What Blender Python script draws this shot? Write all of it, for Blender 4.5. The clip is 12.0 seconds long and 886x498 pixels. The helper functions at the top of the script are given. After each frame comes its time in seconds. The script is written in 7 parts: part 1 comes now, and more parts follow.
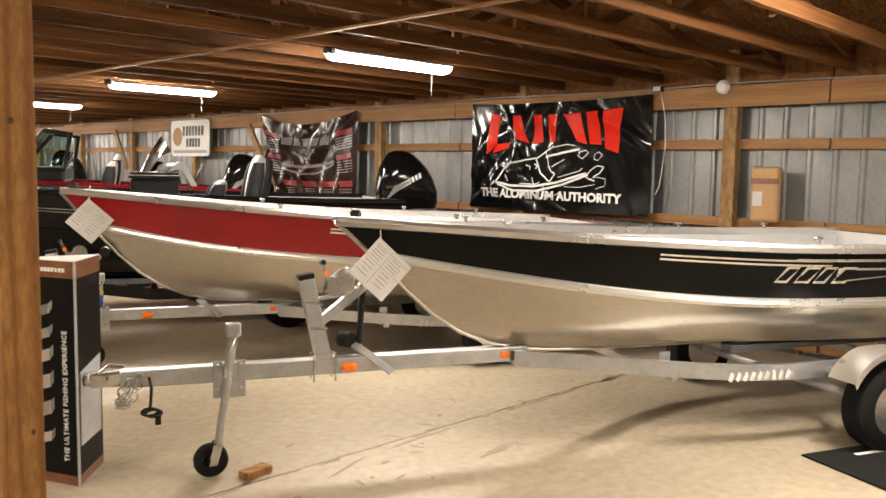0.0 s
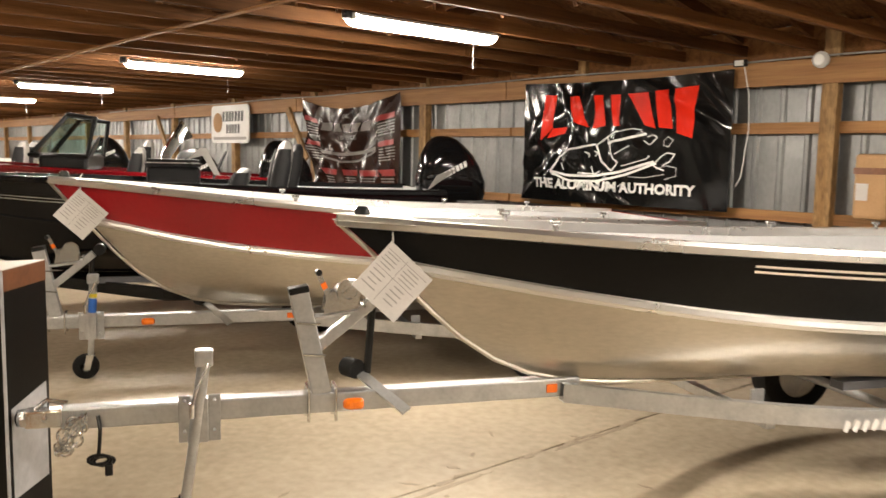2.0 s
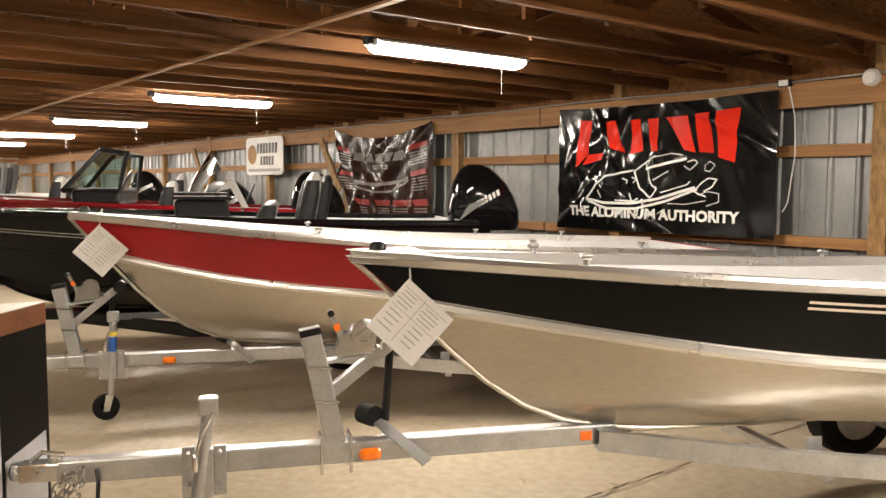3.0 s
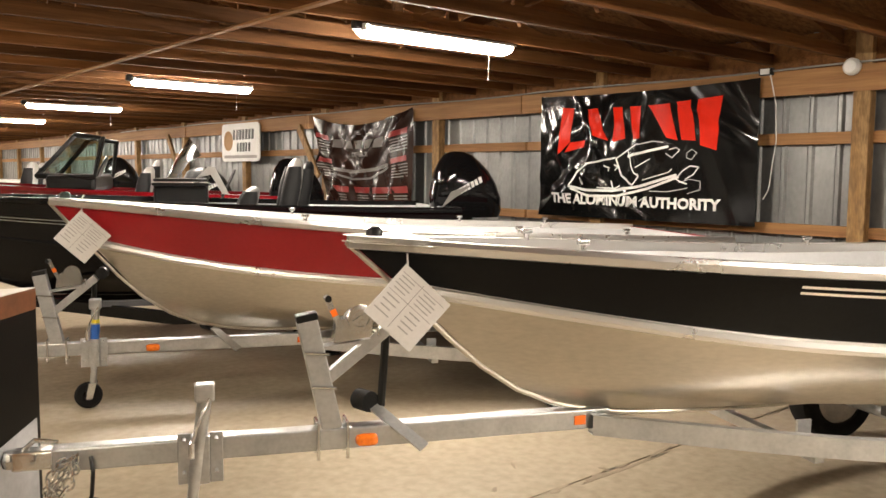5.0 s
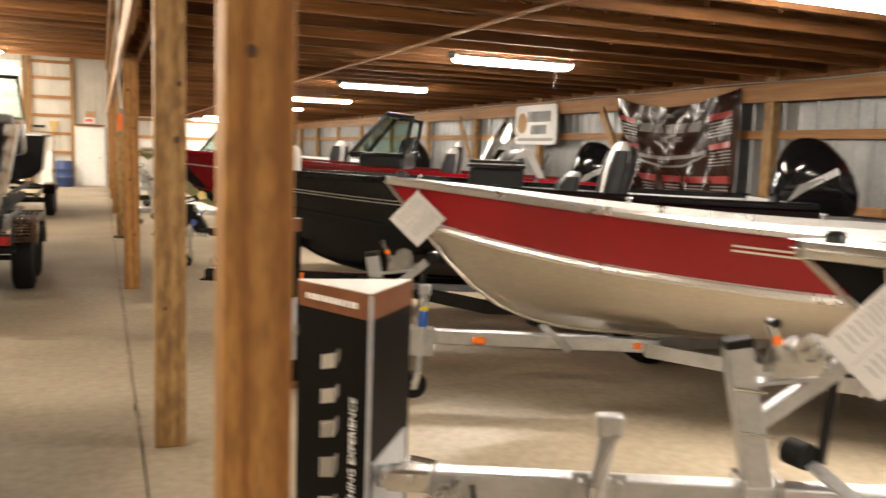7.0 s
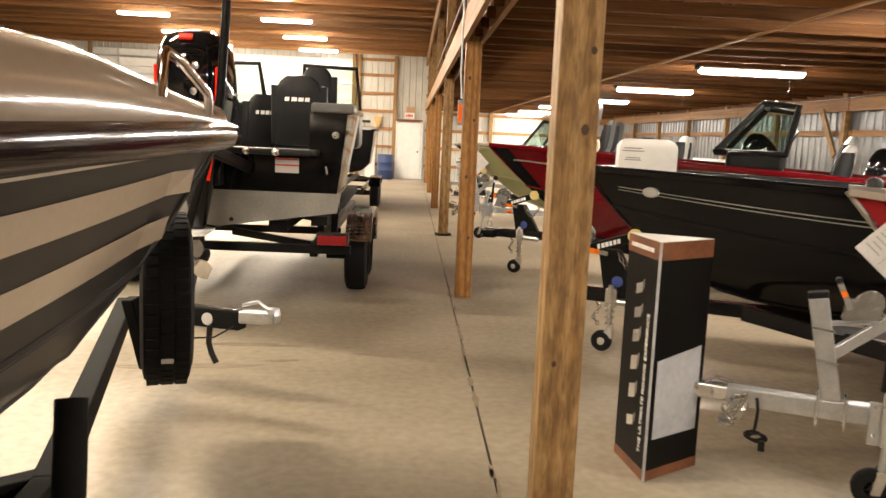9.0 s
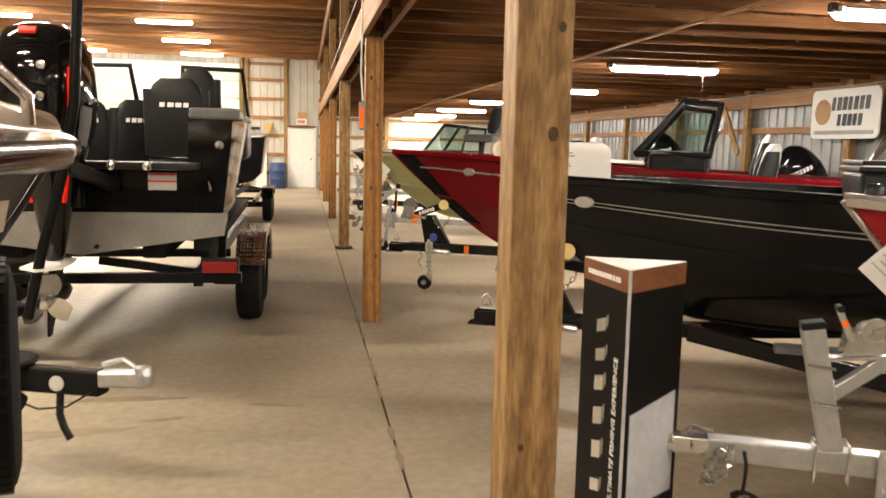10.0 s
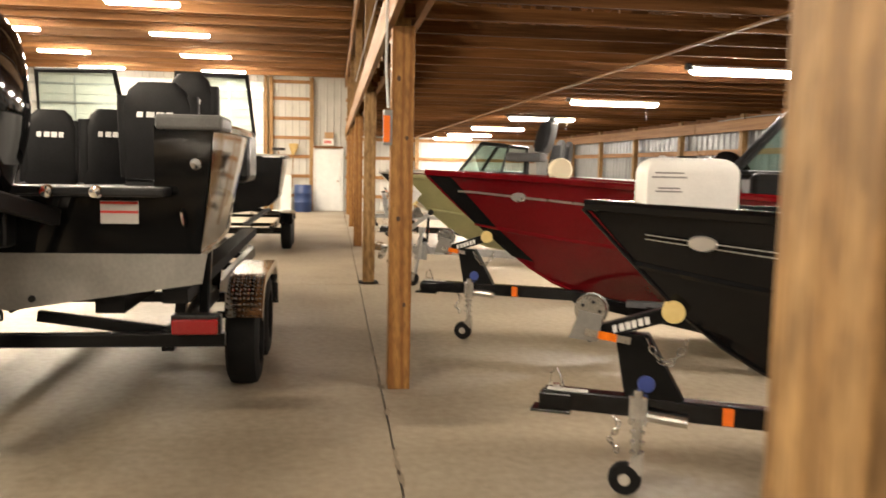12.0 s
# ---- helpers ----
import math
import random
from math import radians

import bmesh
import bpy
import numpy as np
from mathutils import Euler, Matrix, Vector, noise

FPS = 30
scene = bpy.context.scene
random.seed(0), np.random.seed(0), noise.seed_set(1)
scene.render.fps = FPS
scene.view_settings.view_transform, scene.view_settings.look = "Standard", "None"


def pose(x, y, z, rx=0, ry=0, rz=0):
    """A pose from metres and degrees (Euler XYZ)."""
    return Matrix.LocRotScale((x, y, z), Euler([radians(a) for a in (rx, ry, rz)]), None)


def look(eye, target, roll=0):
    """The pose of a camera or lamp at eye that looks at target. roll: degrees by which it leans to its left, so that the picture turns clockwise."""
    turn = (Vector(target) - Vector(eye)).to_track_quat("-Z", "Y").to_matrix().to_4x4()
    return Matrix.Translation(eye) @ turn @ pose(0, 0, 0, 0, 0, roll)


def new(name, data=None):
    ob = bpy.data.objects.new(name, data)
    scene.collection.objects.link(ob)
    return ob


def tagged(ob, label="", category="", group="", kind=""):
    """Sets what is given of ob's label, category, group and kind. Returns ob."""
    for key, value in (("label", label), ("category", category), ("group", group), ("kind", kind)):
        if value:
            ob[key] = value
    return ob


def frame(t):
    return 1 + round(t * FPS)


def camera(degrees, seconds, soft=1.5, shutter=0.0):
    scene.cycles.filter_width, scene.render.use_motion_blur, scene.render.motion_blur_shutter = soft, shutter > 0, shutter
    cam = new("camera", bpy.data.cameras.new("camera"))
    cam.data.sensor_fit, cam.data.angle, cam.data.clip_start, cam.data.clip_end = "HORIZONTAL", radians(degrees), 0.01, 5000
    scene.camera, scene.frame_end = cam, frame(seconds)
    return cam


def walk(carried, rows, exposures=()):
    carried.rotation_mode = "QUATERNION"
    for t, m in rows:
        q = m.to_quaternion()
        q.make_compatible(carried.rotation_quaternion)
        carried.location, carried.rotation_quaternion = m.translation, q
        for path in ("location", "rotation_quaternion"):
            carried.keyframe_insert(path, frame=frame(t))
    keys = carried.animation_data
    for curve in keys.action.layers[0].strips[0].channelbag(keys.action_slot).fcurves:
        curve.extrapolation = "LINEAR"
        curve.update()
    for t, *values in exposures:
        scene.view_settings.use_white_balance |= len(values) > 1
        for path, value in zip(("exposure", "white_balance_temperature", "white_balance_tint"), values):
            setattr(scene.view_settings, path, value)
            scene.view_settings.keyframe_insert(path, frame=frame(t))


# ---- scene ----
cam = camera(56.3, 12.0, soft=1.5, shutter=0.5)
PATH = [
    (0, (-0.032, 0.247, 1.642), (1.38, 1.651, 1.449), 1.0),
    (0.5, (0.2, 0.383, 1.64), (1.603, 1.794, 1.443), 1.6),
    (1, (0.416, 0.489, 1.631), (1.75, 1.965, 1.426), 1.4),
    (1.5, (0.625, 0.705, 1.631), (1.97, 2.168, 1.407), 2.0),
    (2, (0.77, 0.858, 1.629), (2.074, 2.358, 1.407), 1.1),
    (2.5, (0.973, 0.976, 1.634), (2.194, 2.55, 1.462), 1.1),
    (3, (1.003, 1.004, 1.64), (2.234, 2.572, 1.484), 0.2),
    (5, (0.927, 1.072, 1.627), (2.209, 2.596, 1.443), 0.4),
    (5.5, (0.888, 1.194, 1.606), (2.063, 2.796, 1.374), 0.3),
    (6, (0.963, 1.422, 1.6), (1.912, 3.165, 1.349), 0.6),
    (6.5, (0.963, 1.652, 1.59), (1.81, 3.448, 1.35), 2.3),
    (7, (0.783, 1.945, 1.604), (1.544, 3.78, 1.373), 2.0),
    (7.5, (0.634, 2.255, 1.583), (1.064, 4.195, 1.353), 1.9),
    (7.7, (0.618, 2.43, 1.592), (0.891, 4.4, 1.38), 1.0),
    (9.3, (0.508, 3.686, 1.561), (0.578, 5.666, 1.288), 2.1),
    (9.5, (0.513, 3.89, 1.555), (0.591, 5.87, 1.286), 1.2),
    (10, (0.479, 4.241, 1.585), (0.812, 6.197, 1.337), 1.3),
    (10.5, (0.55, 4.656, 1.593), (0.766, 6.635, 1.403), -0.5),
    (11, (0.55, 5.039, 1.575), (0.751, 7.017, 1.357), -0.4),
    (11.5, (0.573, 5.413, 1.558), (0.919, 7.369, 1.329), 1.7),
    (12, (0.626, 5.837, 1.563), (0.888, 7.81, 1.365), 1.2),
]
walk(cam, [(t, look(eye, target, roll)) for t, eye, target, roll in PATH])

# ---- exposure and world ----
scene.view_settings.exposure = -0.08
world = bpy.data.worlds.new("world")
world.use_nodes = True
world.node_tree.nodes["Background"].inputs[0].default_value = (0.02, 0.022, 0.03, 1)
world.node_tree.nodes["Background"].inputs[1].default_value = 0.3
scene.world = world
LIGHT_COLOUR = (1.0, 0.855, 0.665)
LIGHT_RIGHT = 248.0
LIGHT_RIGHT_COLOUR = (1.0, 0.885, 0.75)
LIGHT_LEFT = 375.0


# ---- materials ----
def material(name, c1, c2=None, rough=0.5, metal=0.0, scale=4.0, fine=60.0, stretch=(1, 1, 1), bump=0.1, rvar=0.1,
             coat=0.0, low=0.35, high=0.65, per_object=0.0, spec=0.5, per_island=0.0):
    m = bpy.data.materials.new(name)
    m.use_nodes = True
    nt = m.node_tree
    n, l = nt.nodes, nt.links
    b = n["Principled BSDF"]
    c2 = c2 or tuple(v * 0.75 for v in c1)
    tc = n.new("ShaderNodeTexCoord")
    mp = n.new("ShaderNodeMapping")
    mp.inputs["Scale"].default_value = stretch
    l.new(tc.outputs["Object"], mp.inputs["Vector"])
    big = n.new("ShaderNodeTexNoise")
    big.inputs["Scale"].default_value = scale
    big.inputs["Detail"].default_value = 5
    small = n.new("ShaderNodeTexNoise")
    small.inputs["Scale"].default_value = fine
    small.inputs["Detail"].default_value = 4
    l.new(mp.outputs[0], big.inputs["Vector"])
    l.new(mp.outputs[0], small.inputs["Vector"])
    mix = n.new("ShaderNodeMath")
    mix.operation = "MULTIPLY_ADD"
    mix.inputs[1].default_value = 0.35
    l.new(small.outputs[0], mix.inputs[0])
    sc = n.new("ShaderNodeMath")
    sc.operation = "MULTIPLY"
    sc.inputs[1].default_value = 0.65
    l.new(big.outputs[0], sc.inputs[0])
    l.new(sc.outputs[0], mix.inputs[2])
    ramp = n.new("ShaderNodeValToRGB")
    ramp.color_ramp.elements[0].position, ramp.color_ramp.elements[1].position = low, high
    ramp.color_ramp.elements[0].color, ramp.color_ramp.elements[1].color = (*c1, 1), (*c2, 1)
    l.new(mix.outputs[0], ramp.inputs[0])
    out = ramp.outputs[0]
    if per_object or per_island:
        src = n.new("ShaderNodeObjectInfo").outputs["Random"] if per_object else n.new("ShaderNodeNewGeometry").outputs["Random Per Island"]
        amount = per_object or per_island
        hsv = n.new("ShaderNodeHueSaturation")
        mr = n.new("ShaderNodeMapRange")
        mr.inputs[3].default_value, mr.inputs[4].default_value = 1 - amount, 1 + amount
        l.new(src, mr.inputs[0])
        l.new(mr.outputs[0], hsv.inputs["Value"])
        l.new(out, hsv.inputs["Color"])
        out = hsv.outputs[0]
    l.new(out, b.inputs["Base Color"])
    b.inputs["Metallic"].default_value = metal
    b.inputs["Specular IOR Level"].default_value = spec
    b.inputs["Coat Weight"].default_value = coat
    b.inputs["Coat Roughness"].default_value = 0.06
    rr = n.new("ShaderNodeMapRange")
    rr.inputs[3].default_value, rr.inputs[4].default_value = max(0.02, rough - rvar), min(1, rough + rvar)
    l.new(mix.outputs[0], rr.inputs[0])
    l.new(rr.outputs[0], b.inputs["Roughness"])
    if bump:
        bp = n.new("ShaderNodeBump")
        bp.inputs["Strength"].default_value = bump
        bp.inputs["Distance"].default_value = 0.01
        l.new(small.outputs[0], bp.inputs["Height"])
        l.new(bp.outputs[0], b.inputs["Normal"])
    return m


def plain(name, c, rough=0.5, metal=0.0, coat=0.0):
    return material(name, c, tuple(v * 0.88 for v in c), rough, metal, 6, 90, bump=0.03, rvar=0.06, coat=coat)


def glowing(name, colour, strength):
    m = bpy.data.materials.new(name)
    m.use_nodes = True
    b = m.node_tree.nodes["Principled BSDF"]
    b.inputs["Base Color"].default_value = (0.9, 0.9, 0.9, 1)
    b.inputs["Emission Color"].default_value = (*colour, 1)
    b.inputs["Emission Strength"].default_value = strength
    return m


def glass_material(name, tint, alpha=0.25):
    m = bpy.data.materials.new(name)
    m.use_nodes = True
    nt = m.node_tree
    nt.nodes.remove(nt.nodes["Principled BSDF"])
    g = nt.nodes.new("ShaderNodeBsdfGlossy")
    g.inputs["Roughness"].default_value = 0.02
    tr = nt.nodes.new("ShaderNodeBsdfTransparent")
    tr.inputs["Color"].default_value = (*tint, 1)
    fr = nt.nodes.new("ShaderNodeFresnel")
    fr.inputs["IOR"].default_value = 1.5
    mx = nt.nodes.new("ShaderNodeMixShader")
    nt.links.new(fr.outputs[0], mx.inputs[0])
    nt.links.new(tr.outputs[0], mx.inputs[1])
    nt.links.new(g.outputs[0], mx.inputs[2])
    nt.links.new(mx.outputs[0], nt.nodes["Material Output"].inputs[0])
    return m


def timber(name, light, mid, dark, blotch, amount=0.35, ring=16.0):
    """Sawn softwood standing upright: growth rings cut lengthwise, fibres and weathered blotches."""
    m = bpy.data.materials.new(name)
    m.use_nodes = True
    n, l = m.node_tree.nodes, m.node_tree.links
    b = n["Principled BSDF"]
    tc = n.new("ShaderNodeTexCoord")
    info = n.new("ShaderNodeObjectInfo")
    shift = n.new("ShaderNodeVectorMath")
    shift.operation = "MULTIPLY_ADD"
    l.new(info.outputs["Random"], shift.inputs[0])
    shift.inputs[1].default_value = (0.03, 0.05, 9.0)
    l.new(tc.outputs["Object"], shift.inputs[2])

    def scaled(s, turn=(0, 0, 0), place=(0, 0, 0)):
        mp = n.new("ShaderNodeMapping")
        mp.inputs["Scale"].default_value = s
        mp.inputs["Rotation"].default_value = turn
        mp.inputs["Location"].default_value = place
        l.new(shift.outputs[0], mp.inputs["Vector"])
        return mp.outputs[0]

    rings = n.new("ShaderNodeTexWave")
    rings.wave_type, rings.rings_direction, rings.wave_profile = "RINGS", "Z", "SIN"
    rings.inputs["Scale"].default_value = ring
    rings.inputs["Distortion"].default_value = 9.0
    rings.inputs["Detail"].default_value = 2.0
    rings.inputs["Detail Scale"].default_value = 0.7
    l.new(scaled((1, 1, 0.10), (0.05, 0.06, 0), (0.02, 0.05, 0)), rings.inputs["Vector"])
    ramp = n.new("ShaderNodeValToRGB")
    e = ramp.color_ramp.elements
    e[0].position, e[0].color = 0.0, (*light, 1)
    e[1].position, e[1].color = 0.97, (*dark, 1)
    k = e.new(0.55)
    k.color = (*mid, 1)
    l.new(rings.outputs[1], ramp.inputs[0])
    fibre = n.new("ShaderNodeTexNoise")
    fibre.inputs["Scale"].default_value = 6
    fibre.inputs["Detail"].default_value = 6
    l.new(scaled((24, 24, 2.6)), fibre.inputs["Vector"])
    dark_blotch = n.new("ShaderNodeTexNoise")
    dark_blotch.inputs["Scale"].default_value = 3
    dark_blotch.inputs["Detail"].default_value = 6
    l.new(scaled((9.0, 9.0, 3.2)), dark_blotch.inputs["Vector"])
    mr = n.new("ShaderNodeMapRange")
    mr.inputs[1].default_value, mr.inputs[2].default_value = 0.42, 0.62
    mr.inputs[4].default_value = amount
    l.new(dark_blotch.outputs[0], mr.inputs[0])
    mx = n.new("ShaderNodeMix")
    mx.data_type = "RGBA"
    l.new(mr.outputs[0], mx.inputs[0])
    l.new(ramp.outputs[0], mx.inputs[6])
    mx.inputs[7].default_value = (*blotch, 1)
    hsv = n.new("ShaderNodeHueSaturation")
    fr = n.new("ShaderNodeMapRange")
    fr.inputs[1].default_value, fr.inputs[2].default_value, fr.inputs[3].default_value, fr.inputs[4].default_value = 0.32, 0.68, 0.74, 1.2
    l.new(fibre.outputs[0], fr.inputs[0])
    l.new(fr.outputs[0], hsv.inputs["Value"])
    l.new(mx.outputs[2], hsv.inputs["Color"])
    l.new(hsv.outputs[0], b.inputs["Base Color"])
    b.inputs["Roughness"].default_value = 0.62
    b.inputs["Specular IOR Level"].default_value = 0.3
    bp_ = n.new("ShaderNodeBump")
    bp_.inputs["Strength"].default_value = 0.35
    bp_.inputs["Distance"].default_value = 0.006
    l.new(fibre.outputs[0], bp_.inputs["Height"])
    l.new(bp_.outputs[0], b.inputs["Normal"])
    return m


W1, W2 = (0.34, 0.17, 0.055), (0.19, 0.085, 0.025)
# Hall joist wood darkened: the lean-to ceiling's shade is in the colour.
WOOD_X_SHADED = material("shaded_joist_wood", (0.185, 0.080, 0.026), (0.072, 0.029, 0.009), 0.75, 0, 1.6, 9, (0.35, 9, 9), 0.25, per_island=0.45, spec=0.15)
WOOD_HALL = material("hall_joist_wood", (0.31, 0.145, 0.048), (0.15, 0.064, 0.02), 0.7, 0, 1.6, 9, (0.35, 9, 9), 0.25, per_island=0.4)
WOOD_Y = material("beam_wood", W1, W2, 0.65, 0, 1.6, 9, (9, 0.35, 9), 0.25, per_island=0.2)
WOOD_Z = timber("post_wood", (0.33, 0.20, 0.082), (0.30, 0.175, 0.068), (0.25, 0.14, 0.05), (0.13, 0.07, 0.027), 0.62, 5.0)
WOOD_FRESH = timber("fresh_post_wood", (0.32, 0.16, 0.046), (0.285, 0.135, 0.035), (0.205, 0.085, 0.02), (0.165, 0.07, 0.019), 0.5, 5.0)
KNOT = material("knot_wood", (0.035, 0.018, 0.008), (0.08, 0.036, 0.014), 0.7, 0, 40, 200, bump=0.2)
OSB = material("strand_board", (0.20, 0.095, 0.034), (0.085, 0.036, 0.012), 0.8, 0, 14, 45, (1, 2.2, 1), 0.3, low=0.4, high=0.6, spec=0.15)
CONCRETE = material("concrete_floor", (0.355, 0.298, 0.221), (0.19, 0.155, 0.108), 0.5, 0, 0.45, 16, bump=0.05, rvar=0.14, low=0.36, high=0.68)
JOINT = material("joint_dirt", (0.07, 0.055, 0.04), (0.13, 0.10, 0.075), 0.9, 0, 5, 40)
DARK_CONCRETE = material("darker_concrete", (0.17, 0.135, 0.095), (0.27, 0.22, 0.16), 0.6, 0, 3, 20)
SIDING = material("galvanized_siding", (0.25, 0.253, 0.25), (0.165, 0.168, 0.17), 0.42, 0.55, 2.5, 30, (1, 1, 0.6), 0.05, rvar=0.1, per_object=0.14)
SIDING_WHITE = material("pale_siding", (0.50, 0.485, 0.44), (0.40, 0.385, 0.35), 0.5, 0.0, 1.5, 40, bump=0.04, per_object=0.07)
WHITE_PAINT = plain("white_paint", (0.68, 0.68, 0.66), 0.45)
GALV = material("galvanized_steel", (0.56, 0.57, 0.575), (0.42, 0.43, 0.44), 0.36, 0.85, 9, 55, bump=0.06, rvar=0.12)
ZINC = material("zinc_plate", (0.72, 0.72, 0.70), (0.55, 0.55, 0.54), 0.22, 0.95, 14, 90, bump=0.05)
CHROME = plain("chrome", (0.85, 0.85, 0.85), 0.08, 1.0)
ALU = material("mill_aluminium", (0.56, 0.52, 0.45), (0.44, 0.408, 0.353), 0.3, 0.95, 1.2, 30, (0.7, 1.2, 2.4), 0.03, rvar=0.04)
ALU_BRIGHT = material("bright_aluminium", (0.88, 0.865, 0.84), (0.83, 0.815, 0.79), 0.28, 0.92, 2, 12, bump=0.0, rvar=0.03)
ALU_INNER = material("inner_aluminium", (0.56, 0.56, 0.565), (0.48, 0.48, 0.485), 0.42, 0.2, 3, 40, bump=0.04)
BLACK_PAINT = material("black_hull_paint", (0.004, 0.004, 0.0045), (0.006, 0.006, 0.0065), 0.16, 0, 2, 40, bump=0.012, rvar=0.05, spec=0.28)
BLACK_GEL = material("black_gelcoat", (0.004, 0.004, 0.0042), (0.006, 0.006, 0.006), 0.08, 0, 2, 40, bump=0.006, rvar=0.03, spec=0.22)
BLACK_SATIN = material("satin_black_paint", (0.004, 0.004, 0.004), (0.007, 0.007, 0.007), 0.35, 0, 2, 40, bump=0.02, rvar=0.06, spec=0.12)
RED_PAINT = material("red_hull_paint", (0.29, 0.011, 0.015), (0.25, 0.009, 0.012), 0.22, 0, 2, 40, bump=0.012, rvar=0.05, coat=0.08, spec=0.3)
DEEP_RED = material("dark_red_paint", (0.13, 0.004, 0.007), (0.10, 0.003, 0.005), 0.12, 0, 2, 40, bump=0.01, rvar=0.04, coat=0.3, spec=0.4)
OLIVE = material("olive_paint", (0.20, 0.19, 0.085), (0.15, 0.145, 0.06), 0.35, 0, 3, 40, bump=0.02, coat=0.3)
GREY_PAINT = material("grey_paint", (0.24, 0.23, 0.21), (0.17, 0.163, 0.15), 0.4, 0.1, 3, 40, bump=0.02)
CREAM = material("cream_gelcoat", (0.50, 0.42, 0.33), (0.45, 0.37, 0.285), 0.18, 0, 2, 40, bump=0.01, coat=0.6)
CHARCOAL = material("charcoal_flake", (0.022, 0.021, 0.020), (0.036, 0.034, 0.032), 0.4, 0.1, 3, 300, bump=0.01, coat=0.08, spec=0.3)
PLUM = material("dark_plum_flake", (0.018, 0.010, 0.011), (0.035, 0.02, 0.022), 0.14, 0.1, 5, 400, bump=0.008, rvar=0.04, coat=0.3, spec=0.5)
POWDER = material("black_powder_coat", (0.006, 0.006, 0.006), (0.010, 0.0095, 0.009), 0.75, 0, 4, 90, bump=0.06, rvar=0.06, spec=0.1)
SEAT_GREY = material("grey_vinyl", (0.11, 0.11, 0.11), (0.075, 0.075, 0.075), 0.5, 0, 5, 80, bump=0.08)
SEAT_DARK = material("charcoal_vinyl", (0.017, 0.017, 0.018), (0.010, 0.010, 0.011), 0.5, 0, 5, 80, bump=0.08, spec=0.2)
SEAT_LIGHT = material("pale_grey_vinyl", (0.42, 0.41, 0.39), (0.34, 0.33, 0.31), 0.45, 0, 5, 80, bump=0.06)
RUBBER = material("black_rubber", (0.005, 0.005, 0.005), (0.010, 0.0097, 0.0093), 0.75, 0, 6, 60, bump=0.15, spec=0.15)
GLOSS_BLACK = material("gloss_black_cowl", (0.004, 0.004, 0.0045), (0.006, 0.006, 0.0065), 0.07, 0, 2, 40, bump=0.004, rvar=0.02, spec=0.4)
BLACK_PLASTIC = material("black_plastic", (0.006, 0.006, 0.006), (0.009, 0.009, 0.009), 0.35, 0, 6, 90, bump=0.04, rvar=0.06, spec=0.25)
CARPET = material("grey_carpet", (0.10, 0.10, 0.105), (0.065, 0.065, 0.07), 0.95, 0, 8, 160, bump=0.3)
AMBER = material("amber_lens", (0.85, 0.20, 0.01), (0.65, 0.13, 0.006), 0.18, 0, 30, 120, bump=0.08, coat=0.5)
ORANGE = plain("orange_reflector", (0.80, 0.16, 0.015), 0.25)
RED_LENS = plain("red_lens", (0.20, 0.008, 0.01), 0.2, coat=0.5)
BLUE = plain("blue_plastic", (0.02, 0.10, 0.38), 0.4)
DECAL_BLUE = plain("blue_decal", (0.035, 0.06, 0.24), 0.4)
BLUE_DARK = plain("dark_blue_plastic", (0.02, 0.045, 0.14), 0.45)
YELLOW_RUBBER = material("amber_roller_rubber", (0.66, 0.52, 0.22), (0.58, 0.43, 0.15), 0.4, 0, 8, 60)
PAPER = material("white_paper", (0.55, 0.53, 0.51), (0.49, 0.47, 0.45), 0.55, 0, 5, 60, bump=0.03)
PRINT_GREY = plain("grey_print", (0.30, 0.285, 0.275), 0.6)
RED_PRINT = plain("red_print", (0.62, 0.03, 0.02), 0.4)
WHITE_PRINT = plain("white_print", (0.80, 0.79, 0.77), 0.4)
YELLOW_PRINT = plain("yellow_print", (0.75, 0.62, 0.05), 0.5)
BANNER_BLACK = material("black_vinyl_banner", (0.004, 0.004, 0.004), (0.006, 0.006, 0.006), 0.12, 0, 3, 30, bump=0.03, rvar=0.04, spec=0.35)
BANNER_DARK = material("dark_brown_banner", (0.014, 0.0065, 0.005), (0.034, 0.014, 0.009), 0.22, 0, 1.2, 30, bump=0.03, spec=0.25)
FADED_RED = plain("faded_red_print", (0.26, 0.02, 0.018), 0.4)
FADED_GREY = plain("faded_grey_print", (0.17, 0.155, 0.145), 0.5)
BANNER_RED = material("banner_red", (0.78, 0.028, 0.010), (0.70, 0.022, 0.008), 0.3, 0, 3, 30, bump=0.02, rvar=0.05, spec=0.12)
CARDBOARD = material("cardboard", (0.45, 0.27, 0.13), (0.36, 0.21, 0.10), 0.75, 0, 3, 60, bump=0.08)
BOX_BLACK = material("printed_black_card", (0.004, 0.0038, 0.0036), (0.007, 0.006, 0.005), 0.45, 0, 2, 60, bump=0.02, spec=0.1)
BOX_BROWN = material("printed_brown_card", (0.10, 0.034, 0.013), (0.20, 0.075, 0.03), 0.4, 0, 6, 40, bump=0.02)
BOX_TOP = plain("pale_card", (0.62, 0.60, 0.58), 0.5)
BOX_GREY = material("pale_print_card", (0.34, 0.35, 0.37), (0.50, 0.51, 0.53), 0.35, 0, 5, 30, bump=0.02)
STRAW = material("broom_straw", (0.50, 0.36, 0.14), (0.36, 0.24, 0.08), 0.8, 0, 10, 90, (8, 8, 0.6))
FOAM = material("cream_foam", (0.74, 0.66, 0.48), (0.66, 0.57, 0.40), 0.8, 0, 6, 60)
GLASS = glass_material("tinted_glass", (0.62, 0.74, 0.70))
SMOKED = glass_material("smoked_acrylic", (0.74, 0.71, 0.64))
LENS_RIGHT = glowing("lit_tube_cover", LIGHT_RIGHT_COLOUR, LIGHT_RIGHT)
